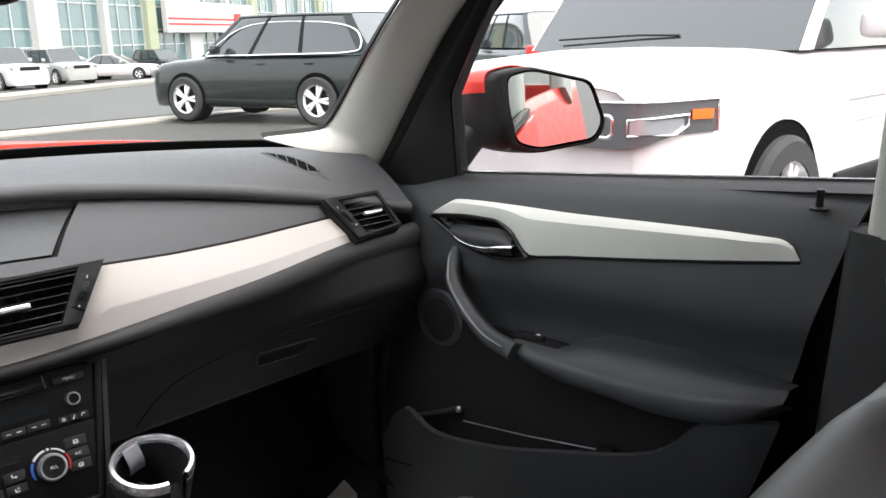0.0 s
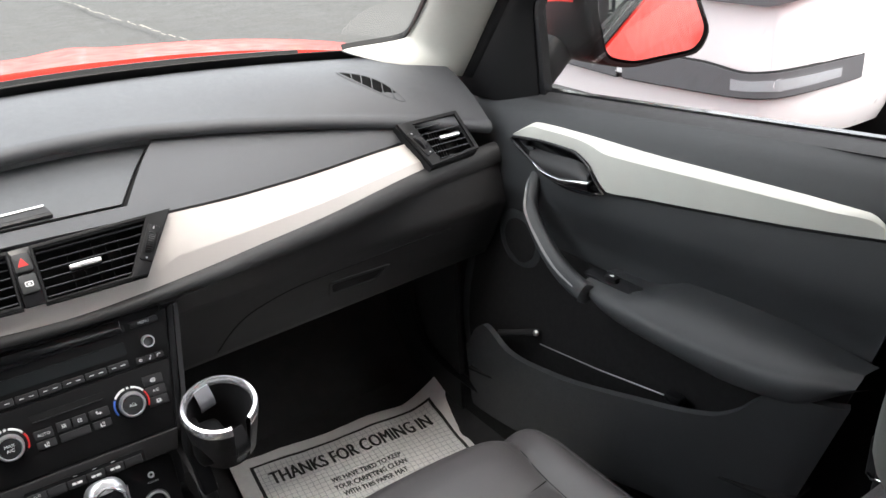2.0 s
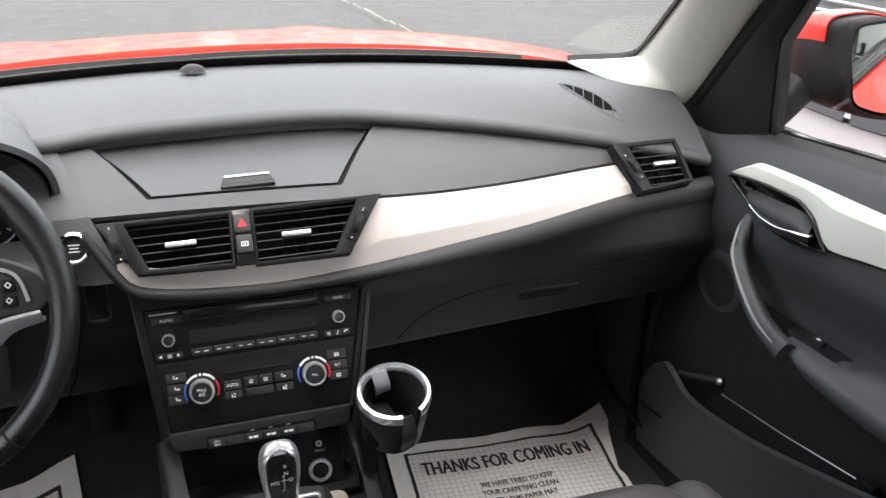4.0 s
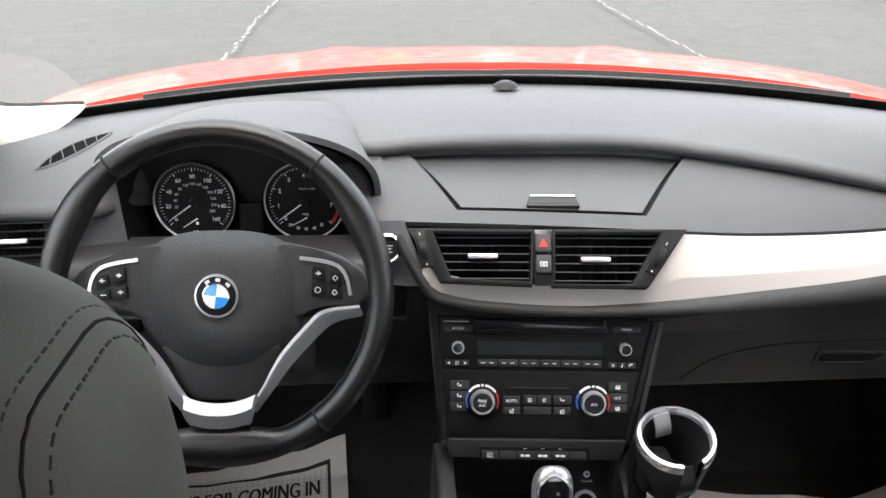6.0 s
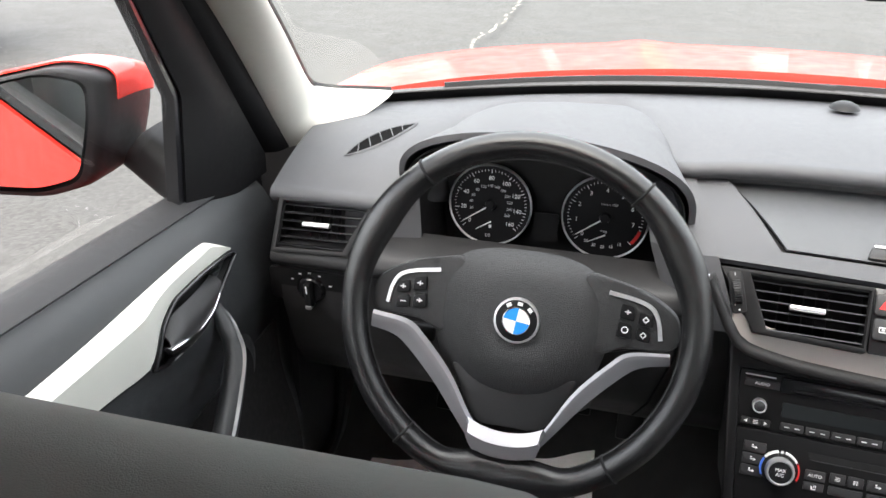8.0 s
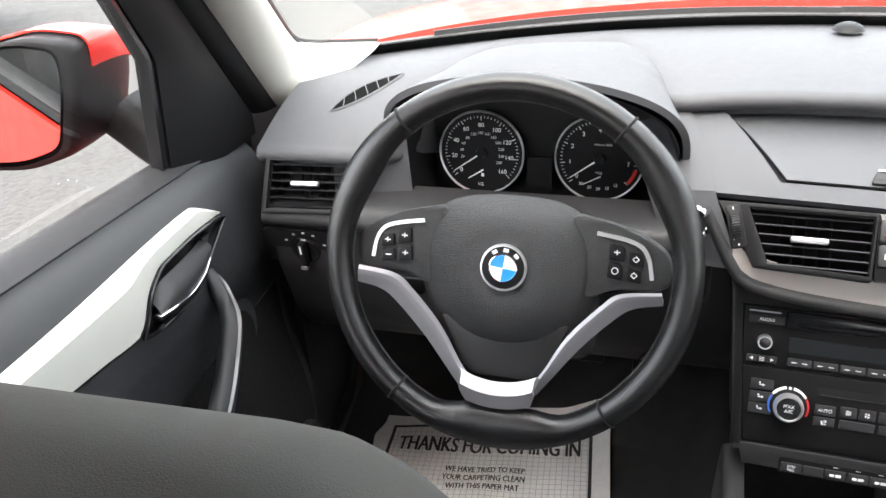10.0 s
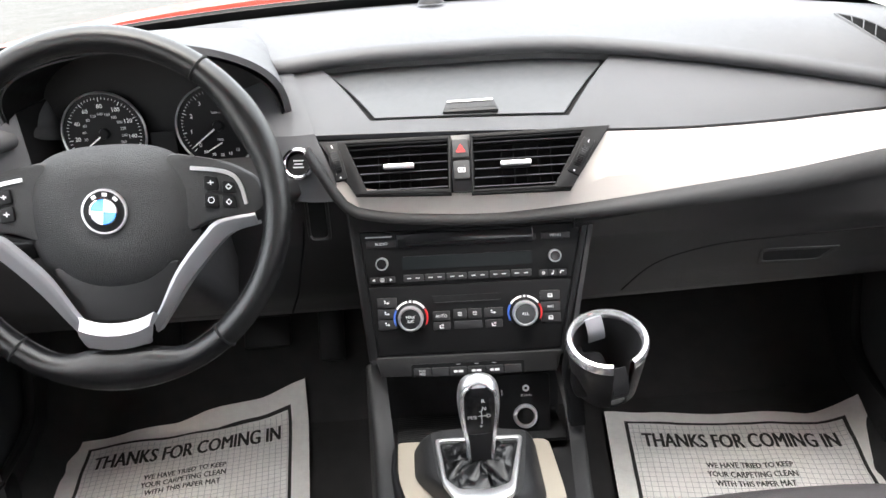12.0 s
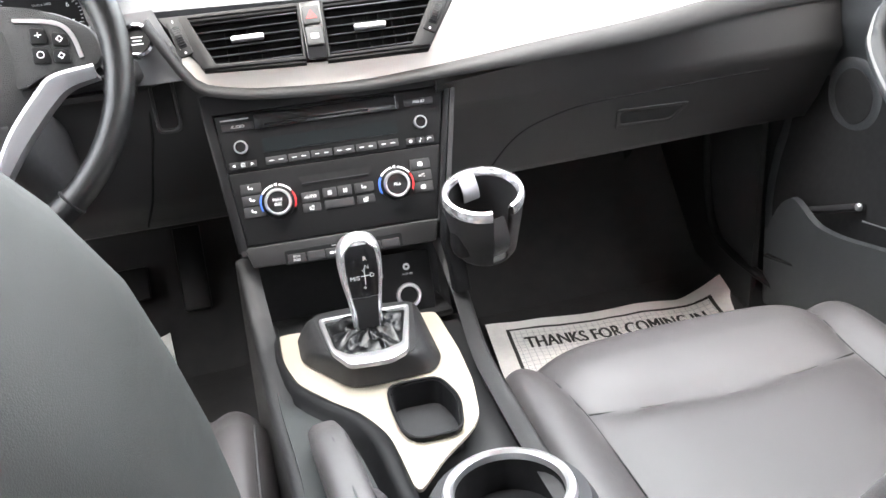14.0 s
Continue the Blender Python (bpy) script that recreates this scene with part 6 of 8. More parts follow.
# sockets at the right of the tray
SM = axes((0.090, -0.006, 0.590), (1, -0.05, 0), (0, 0.42, 0.91))
sock = part("socket_panel", prism(mmp(soften([(-34, -32), (34, -30), (36, 48), (-34, 48)], 6)), 0.003, 0.001), smooth_black, console, "black panel with sockets", m=SM)
lighter = part("power_socket", lathe([(0.0105, -0.012), (0.0115, 0.004), (0.0125, 0.0055), (0.0150, 0.0055), (0.0160, 0.0035), (0.0165, 0)], 36), silver, sock, "silver-ringed power socket", m=SM @ Matrix.Translation((0.002, -0.008, 0.002)))
part("socket_well", lathe([(0, -0.010), (0.0105, -0.010), (0.0112, 0.003)], 24), material("brass_socket", (0.25, 0.22, 0.14), 0.4, metal=0.7), lighter, "dull brass socket well", m=SM @ Matrix.Translation((0.002, -0.008, 0.002)))
part("socket_cross", join(block(0.014, 0.004, 0.004), block(0.004, 0.014, 0.004)), spoke_silver, lighter, m=SM @ Matrix.Translation((0.002, -0.008, -0.004)))
part("aux_socket", lathe([(0.002, 0.001), (0.0024, 0.0035), (0.0042, 0.0035), (0.0046, 0.0)], 20), silver, sock, "small round audio socket", m=SM @ Matrix.Translation((0.004, 0.029, 0.002)))
part("lettering", writing("AUX-IN", 0.0042, 0.0001), white_print, sock, m=SM @ Matrix.Translation((0.004, 0.0195, 0.0032)))
part("usb_socket", prism(mmp(rounded(6, 12, 1)), 0.001), pit_black, sock, m=SM @ Matrix.Translation((-0.022, 0.024, 0.003)))
part("usb_mark", block(0.0012, 0.008, 0.0004), white_print, sock, m=SM @ Matrix.Translation((-0.028, 0.024, 0.0032)))

# pearl plate: from the tray round the selector and back beside the cup hollows
plate_out = [(-0.081, -0.040), (-0.081, -0.095), (-0.070, -0.158), (-0.038, -0.212), (-0.006, -0.254), (0.010, -0.300), (0.017, -0.347), (0.022, -0.374), (0.056, -0.333), (0.092, -0.302), (0.106, -0.280),
             (0.116, -0.221), (0.119, -0.150), (0.115, -0.054)]
hole_out = soften([(0.026, -0.204), (0.082, -0.206), (0.093, -0.252), (0.082, -0.306), (0.036, -0.306), (0.024, -0.285), (0.022, -0.235)], 0.014, 3)


def plate_mesh():
    bm = bmesh.new()
    o = soften(plate_out, 0.012, 3)
    loops = []
    for pts in (o, hole_out):
        vs = [bm.verts.new((x, y, PZ)) for x, y in pts]
        loops += [bm.edges.new((vs[k], vs[(k + 1) % len(vs)])) for k in range(len(vs))]
    bmesh.ops.triangle_fill(bm, use_beauty=True, edges=loops)
    bm.normal_update()
    for f in bm.faces:
        if f.normal.z < 0:
            f.normal_flip()
    bmesh.ops.solidify(bm, geom=bm.faces[:], thickness=0.004)
    return bm


part("console_plate", plate_mesh(), plate_trim, console, "pearl beige console plate", sharp=30)
hw = part("cup_hollow", grid(lambda u, v: Vector((lerp(0.0575, hole_out[int(round(u * (len(hole_out) - 1)))][0], 1 - 0.12 * v * 1.0), lerp(-0.255, hole_out[int(round(u * (len(hole_out) - 1)))][1], 1 - 0.12 * v), PZ + 0.004 - 0.088 * v)), len(hole_out) - 1, 6, 0.003), smooth_black, console, "black rounded square hollow")
part("hollow_floor", prism([(lerp(0.0575, x, 0.9), lerp(-0.255, y, 0.9)) for x, y in hole_out], 0.003), dark_plastic, hw, m=Matrix.Translation((0, 0, PZ - 0.084)))
part("hollow_mat", prism(soften([(0.036, -0.232), (0.076, -0.232), (0.080, -0.285), (0.038, -0.285)], 0.008), 0.004, 0.001), smooth_black, hw, m=Matrix.Translation((0, 0, PZ - 0.081)))
part("hollow_rim", sweep([(x, y, PZ + 0.0055) for x, y in hole_out], 0.0017, closed=True), smooth_black, hw)

# selector: pod, frame, leather boot, lever
selector = thing("gear_selector", (0.025, -0.12, 0.58), "automatic gear selector with chrome edged lever and leather boot", "gear lever")
pod_low = [(-0.058, -0.055), (-0.058, -0.115), (-0.014, -0.186), (0.008, -0.193), (0.082, -0.190), (0.096, -0.165), (0.096, -0.055), (0.02, -0.040)]
pod_top = [(-0.036, -0.075), (-0.030, -0.160), (-0.012, -0.198), (0.0, -0.204), (0.060, -0.200), (0.068, -0.185), (0.084, -0.085), (0.02, -0.072)]


def pod(u, v):
    a, b = soften(pod_low, 0.012, 4), soften(pod_top, 0.012, 4)
    k = int(round(u * len(a))) % len(a)
    p = Vector((*a[k], PZ + 0.002)).lerp(Vector((b[k][0], lerp(b[k][1], -0.13, 0.0) + 0.012, PZ + 0.030)), v)
    return p + Vector((0, 0, 0.006 * math.sin(math.pi * v)))


na = len(soften(pod_low, 0.012, 4))
part("pod", join(grid(pod, [k / na for k in range(na)], 6, loop=True), prism([(x, y + 0.012) for x, y in soften(pod_top, 0.012, 4)], 0.002)), dark_plastic, selector, sharp=60)
bm = selector.children[-1].data
for v in bm.vertices:
    if v.co.z < 0.01:
        v.co.z += PZ + 0.029
fr_o = soften([(-0.031, -0.082), (-0.025, -0.162), (-0.010, -0.196), (0.034, -0.201), (0.056, -0.188), (0.078, -0.086)], 0.008, 4)
fr_i = soften([(-0.025, -0.088), (-0.020, -0.157), (-0.006, -0.175), (0.030, -0.178), (0.052, -0.170), (0.072, -0.092)], 0.006, 4)
part("boot_frame", border(fr_o, fr_i, 0.006, 0.002), silver, selector, "satin silver frame round the boot", m=Matrix.Translation((0, 0, PZ + 0.030)))


def boot(u, v):
    k = u * len(fr_i)
    p = Vector(fr_i[int(k) % len(fr_i)]).lerp(Vector(fr_i[(int(k) + 1) % len(fr_i)]), k - int(k))
    c = Vector((0.024, -0.122))
    q = Vector(p).lerp(c, v * 0.82)
    a = math.atan2(p[1] - c.y, p[0] - c.x)
    fold = (0.008 * math.sin(a * 7 + 3 * v) + 0.004 * math.sin(a * 11 - 5 * v + 1)) * math.sin(math.pi * v) ** 0.7
    return Vector((q.x + 0.4 * fold, q.y + 0.5 * fold, PZ + 0.0315 + 0.009 * v ** 1.5 + 0.7 * abs(fold)))


part("boot", grid(boot, [(k + 0.01) / (8 * len(fr_i)) for k in range(8 * len(fr_i))], 22, loop=True), wheel_leather, selector, "pleated black leather boot", sharp=70)
LEV = axes((0.023, -0.122, 0.601), (1, 0, 0), (0.01, -0.02, 1))


def lever_r(h):
    return curve(h, (0, 0.0170), (0.02, 0.0166), (0.045, 0.0186), (0.075, 0.0232), (0.097, 0.0246), (0.114, 0.0226), (0.123, 0.0178), (0.128, 0.0110), (0.131, 0.0005))


def lever_d(h):
    return curve(h, (0, 0.011), (0.06, 0.014), (0.1, 0.016), (0.122, 0.012), (0.131, 0.002))


def lever_body(u, v):
    h = 0.131 * (1 - (1 - v) ** 1.3)
    a = u * 2 * math.pi
    sx, sz = math.cos(a), math.sin(a)
    k = (abs(sx) ** 2.6 + abs(sz) ** 2.6) ** (-1 / 2.6)
    return Vector((lever_r(h) * sx * k, h, lever_d(h) * sz * k - 0.015 * h))


part("lever", grid(lever_body, [k / 36 for k in range(36)], 34, loop=True), silver, selector, "silver lever body", m=LEV, sharp=60)


def lever_face(u, v, h0, h1):
    h = lerp(h0, h1, v)
    x = lerp(-1, 1, u)
    return Vector((x * 0.74 * lever_r(h), h, lever_d(h) * (1 - abs(x) ** 2.6 * 0.16) + 0.0012 - 0.015 * h))


face = part("lever_face", grid(lambda u, v: lever_face(u, v, 0.058, 0.1205), 12, 14, 0.001), gloss_black, selector, "gloss black lever face", m=LEV)
part("lever_insert", grid(lambda u, v: lever_face(u, v, 0.014, 0.0570), 12, 10, 0.001), dark_plastic, selector, "matt black lever insert", m=LEV)
rim_line = [(-1, h) for h in (0.014, 0.03, 0.045, 0.06, 0.075, 0.09, 0.104, 0.114)] + [(-0.55, 0.1225), (0, 0.1245), (0.55, 0.1225)] + [(1, h) for h in (0.114, 0.104, 0.09, 0.075, 0.06, 0.045, 0.03, 0.014)]
part("lever_edge", sweep([Vector((sx * 0.80 * lever_r(h), h, lever_d(h) * 0.86 - 0.015 * h)) for sx, h in rim_line], 0.0024), bright_rim, selector, "bright rim of the lever face", m=LEV)
for t, x, y in (("R", 0.004, 0.1055), ("N", 0.005, 0.0955), ("D", 0.010, 0.0850), ("M/S", -0.009, 0.0835), ("+", 0.001, 0.0700), ("-", 0.0, 0.0925)):
    part("lettering", writing(t, 0.0072, 0.0001), white_print, face, m=LEV @ Matrix.Translation((x, y, lever_d(y) + 0.0022 - 0.015 * y)))
part("gate_line", join(block(0.0008, 0.020, 0.0003, at=(0.002, 0.084, 0)), block(0.010, 0.0008, 0.0003, at=(0.003, 0.085, 0))), white_print, face, m=LEV @ Matrix.Translation((0, 0, 0.0160)))

# handbrake
brake = thing("handbrake", (-0.05, -0.36, 0.56), "leather covered handbrake lever with grey grip", "handbrake")
part("grip", sweep(bezier([(-0.030, -0.49, 0.592), (-0.037, -0.41, 0.604), (-0.045, -0.33, 0.604), (-0.050, -0.290, 0.597)], 20), soften([(-0.014, -0.016), (0.014, -0.016), (0.014, 0.016), (-0.014, 0.016)], 0.011), up=(0, 0, 1),
                   scale=lambda t: 0.92 + 0.40 * math.sin(math.pi * min(1, 0.25 + t * 0.6))), leather, brake, "grey black leather grip")
part("grip_end", pillow(0.024, 0.018, 0.022, 0.006, 5), dark_plastic, brake, m=pose(-0.0505, -0.284, 0.595, -20))
part("gaiter", pillow(0.062, 0.16, 0.05, 0.02, 6), leather, brake, "creased leather gaiter", m=pose(-0.036, -0.44, 0.572))

part("grip_seam", sweep([(-0.030, -0.49, 0.6125), (-0.036, -0.41, 0.6245), (-0.044, -0.33, 0.6235), (-0.0485, -0.300, 0.6165)], 0.0014), stitch_mat, brake)


# dark raised lip along the plate's driver side, and the padded surround of the handbrake
def plate_lip(u, v):
    y = lerp(-0.035, -0.40, u)
    x = curve(-y, (0.035, -0.081), (0.095, -0.081), (0.158, -0.070), (0.212, -0.038), (0.254, -0.006), (0.30, 0.010), (0.40, 0.018))
    wide = curve(-y, (0.035, 0.006), (0.12, 0.012), (0.20, 0.030), (0.28, 0.036), (0.40, 0.030))
    return Vector((x - wide * v + 0.001, y, PZ + 0.004 + 0.006 * math.sin(math.pi * min(1, v * 1.6)) ** 0.6 * (1 if v < 0.63 else 0) - 0.022 * max(0, v - 0.4) ** 1.2))


part("plate_lip", grid(plate_lip, 40, 10, 0.002), smooth_black, console, "dark lip beside the console plate", sharp=60)
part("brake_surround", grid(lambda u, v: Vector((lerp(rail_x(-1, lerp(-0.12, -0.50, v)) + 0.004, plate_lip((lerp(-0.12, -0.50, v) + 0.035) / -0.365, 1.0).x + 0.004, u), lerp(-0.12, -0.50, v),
                                                PZ + 0.008 - 0.012 * u)), 8, 20, 0.003), shaded_leather, console, "grey padded surround of the handbrake")

# ringed cup hollow behind the plate
cuph = thing("cup_well", (0.095, -0.41, 0.50), "round cup well with silver ring", "cup holder")
part("ring", lathe([(0.048, -0.003), (0.049, 0.003), (0.052, 0.0055), (0.057, 0.004), (0.059, -0.002)], 48), silver, cuph, "broad satin silver ring", m=pose(0.094, -0.412, 0.592, -4))
part("well", lathe([(0, -0.06), (0.044, -0.06), (0.049, 0.0)], 36), pit_black, cuph, m=pose(0.094, -0.412, 0.592, -4))
part("well_collar", lathe([(0.058, -0.003), (0.070, -0.008), (0.078, -0.022)], 44), soft_plastic, cuph, m=pose(0.094, -0.412, 0.592, -4))
part("well_flap", block(0.018, 0.012, 0.03, 0.003), spoke_silver, cuph, "grey spring flap", m=pose(0.085, -0.425, 0.580, 25))
part("armrest", pillow(0.19, 0.26, 0.06, 0.022, 8), leather, console, "black leather centre armrest", m=pose(0.035, -0.66, 0.635))

# ---- clip-on cup holder ----
cup = thing("cup_holder", (0.185, -0.06, 0.62), "clip-on black cup holder with chrome rim", "cup holder")
CUP = axes((0.184, -0.068, 0.730), (1, 0, 0.05), (0, 1, 0.28))
OPEN = -78
part("rim", lathe([(0.0405, -0.006), (0.041, 0.0), (0.0435, 0.0035), (0.0475, 0.0025), (0.0495, -0.003), (0.0490, -0.009), (0.0445, -0.010)], 56, OPEN + 16, OPEN + 344), bright_rim, cup, "bright chrome rim with a gap", m=CUP)
part("basket", lathe([(0.0415, -0.004), (0.0405, -0.03), (0.036, -0.078), (0.032, -0.083), (0.035, -0.087), (0.0395, -0.080), (0.0460, -0.03), (0.0488, -0.006)], 48, OPEN + 15, OPEN + 345), dark_plastic, cup, "black open basket", m=CUP)
part("floor", lathe([(0, -0.083), (0.035, -0.083), (0.035, -0.087), (0, -0.087)], 30), dark_plastic, cup, m=CUP)
part("tongue", grid(lambda u, v: Vector((lerp(-0.010, 0.010, u), -0.030 - 0.014 * math.sin(math.pi * v), lerp(-0.020, -0.074, v))), 6, 10, 0.003), dark_plastic, cup, m=CUP @ pose(0, 0, 0, 0, 0, 10))
part("spring_flap", grid(lambda u, v: Vector((lerp(-0.011, 0.011, u), 0.040 - 0.012 * math.sin(math.pi * v * 0.6), lerp(-0.003, -0.030, v))), 6, 8, 0.002), spoke_silver, cup, "grey spring flap", m=CUP @ pose(0, 0, 0, 0, 0, 14))
part("bracket", sweep(bezier([(0.150, -0.045, 0.700), (0.146, -0.040, 0.665), (0.150, -0.045, 0.635), (0.152, -0.052, 0.600)], 16), soften([(-0.014, -0.010), (0.014, -0.010), (0.014, 0.010), (-0.014, 0.010)], 0.005), up=(1, 0, 0)), smooth_black, cup, "black mounting bracket")
part("bracket_arm", pillow(0.045, 0.05, 0.045, 0.012, 6), smooth_black, cup, m=pose(0.165, -0.055, 0.672))

# ---- front seats ----
def seat(cx, front, head_y, label, wide_by=1.0, top=1.04, head_w=0.262, head_z=1.150, back_y=0.045):
    st = thing("leather_seat", (cx, front - 0.28, 0.32), label, "car seat", "front seats")
    W, D = 0.49, 0.56

    def seam_x(y):
        return curve(0.243 - y, (0, 0.182), (0.126, 0.165), (0.4, 0.158))

    def cross_y(x):
        return 0.131 - 0.016 * math.cos(x / 0.165 * 1.57)

    def puff(d, w):
        return 1 - math.exp(-(max(0.0, d) / w) ** 1.2)

    def swell(x, y):
        """How far the padding stands above its seams."""
        dx, dy = abs(x) - seam_x(y), y - cross_y(x)
        if dx > 0:
            return 0.015 * puff(dx, 0.020) + 0.008 * min(1, dx / 0.07)
        return 0.021 * puff(-dx, 0.026) * puff(dy, 0.030) if dy > 0 else 0.013 * puff(-dx, 0.030) * puff(-dy, 0.018)

    def slope(y):
        return -0.036 * (0.28 - y) - 0.010 * max(0.0, (y - 0.2) / 0.08)

    def cushion(p):
        q = p.copy()
        q.z += swell(p.x, p.y) * min(1, max(0, (p.z - 0.02) / 0.06)) + slope(p.y)
        q.y -= 0.02 * (abs(p.x) / (W / 2)) ** 2 * min(1, max(0, (p.y - 0.15) / 0.08))
        return q
    bx, by, bz = base = (cx - 0.011 if cx > 0 else cx, front - D / 2, 0.452)
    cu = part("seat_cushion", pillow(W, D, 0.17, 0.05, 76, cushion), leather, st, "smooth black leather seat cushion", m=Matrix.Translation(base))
    along = [lerp(0.215, -0.20, i / 24) for i in range(25)]
    for s in (-1, 1):
        line = [Vector(base) + Vector((s * seam_x(y), y - 0.02 * (seam_x(y) / (W / 2)) ** 2 * min(1, max(0, (y - 0.15) / 0.08)), 0.0853 + slope(y))) for y in along]
        part("cushion_seam", sweep(line, 0.0011), pit_black, cu)
        line = [Vector(base) + Vector((s * (W / 2 - 0.0146), y - 0.018 * min(1, max(0, (y - 0.15) / 0.08)), 0.0705 + 0.84 * swell(W / 2 - 0.0146, y) + slope(y))) for y in along]
        part("piping", sweep(line, 0.0016), stitch_mat, cu)
    line = [(bx + x, by + cross_y(x), bz + 0.0853 + slope(cross_y(x))) for x in [lerp(-0.164, 0.164, i / 24) for i in range(25)]]
    part("cross_seam", sweep(line, 0.0010), pit_black, cu)

    lean_y = head_y + back_y
    low = Vector((cx, front - 0.575 + back_y, 0.52))
    high = Vector((cx, lean_y, top))

    def back(p):
        q = p.copy()
        k = (q.z + 0.30) / 0.60
        wide = curve(k, (0, 0.92), (0.25, 1.0), (0.6, 1.0), (0.8, 0.95), (0.93, 0.80), (1, 0.68))
        q.x *= wide * wide_by
        ax = abs(q.x) / 0.25
        q.y += 0.045 * max(0, ax - 0.55) * (1 if q.y > 0 else 0.15)
        q.y += 0.03 * math.sin(math.pi * k) * (0.3 if q.y > 0 else 1.0) * (1 - ax * 0.4)
        return q
    ang = math.degrees(math.atan2(low.y - high.y, high.z - low.z))
    # only the driver's backrest takes the leather with shade in its colour
    bk = part("backrest", pillow(0.52, 0.15, 0.60, 0.055, 20, back), shaded_leather if cx < 0 else leather, st, "black leather backrest with side bolsters", m=Matrix.Translation((low + high) / 2) @ pose(0, 0, 0, ang))
    for s in (-1, 1):
        part("headrest_post", sweep([high + Vector((s * 0.05, -0.005, -0.04)), Vector((cx + s * 0.05, lean_y - 0.03, 1.12))], 0.006), chrome, st)

    def head(p):
        q = p.copy()
        k = (q.z + 0.12) / 0.24
        q.x *= curve(k, (0, 0.84), (0.3, 0.97), (0.7, 1.0), (1, 0.92))
        q.y += -0.018 * math.cos(q.x / 0.13 * 1.3) * (1 if q.y < 0 else 0.2) + 0.01
        q.y -= 0.025 * (k - 0.5)
        return q
    hd = part("headrest", pillow(head_w, 0.115, 0.235, 0.045, 18, head), lit_leather, st, "stitched black headrest", m=Matrix.Translation((cx, head_y + 0.050, head_z)))
    for s in (-1, 1):
        for off in (0.0005, 0.0035, 0.0065):
            pts = []
            half = 0.5 * head_w
            rr = math.sqrt(0.0447 ** 2 - max(0, 0.040 - off) ** 2)
            around = [(-0.0125 - rr, lerp(-0.07, 0.072, i / 9)) for i in range(10)]
            around += [(-0.0125 - rr * math.cos(radians(a)), 0.0725 + rr * math.sin(radians(a))) for a in range(15, 91, 15)]
            around += [(0.0125 + rr * math.sin(radians(a)), 0.0725 + rr * math.cos(radians(a))) for a in range(0, 91, 15)]
            for i, (y, z) in enumerate(around):
                x = s * (half - 0.045 + 0.040 - off)
                pts.append(head(Vector((x, y, z))) + Vector((cx, head_y + 0.050, head_z)))
            if off == 0.0035:
                part("headrest_seam", sweep(pts, 0.0006), pit_black, hd)
                continue
            stitches = []
            for p, q in zip(pts, pts[1:]):
                n = max(1, round((q - p).length / 0.0042))
                for j in range(n):
                    stitches.append(sweep([p.lerp(q, (j + 0.12) / n), p.lerp(q, (j + 0.74) / n)], 0.00045))
            part("headrest_stitching", join(*stitches), dark_thread, hd)
    return st


seat(-0.352, -0.075, -0.785, "black leather driver seat with stitched headrest", head_w=0.292, head_z=1.161, back_y=-0.005, top=1.05)
seat(0.405, -0.115, -0.935, "black leather passenger seat with stitched headrest", 0.88, 0.985, head_w=0.290)

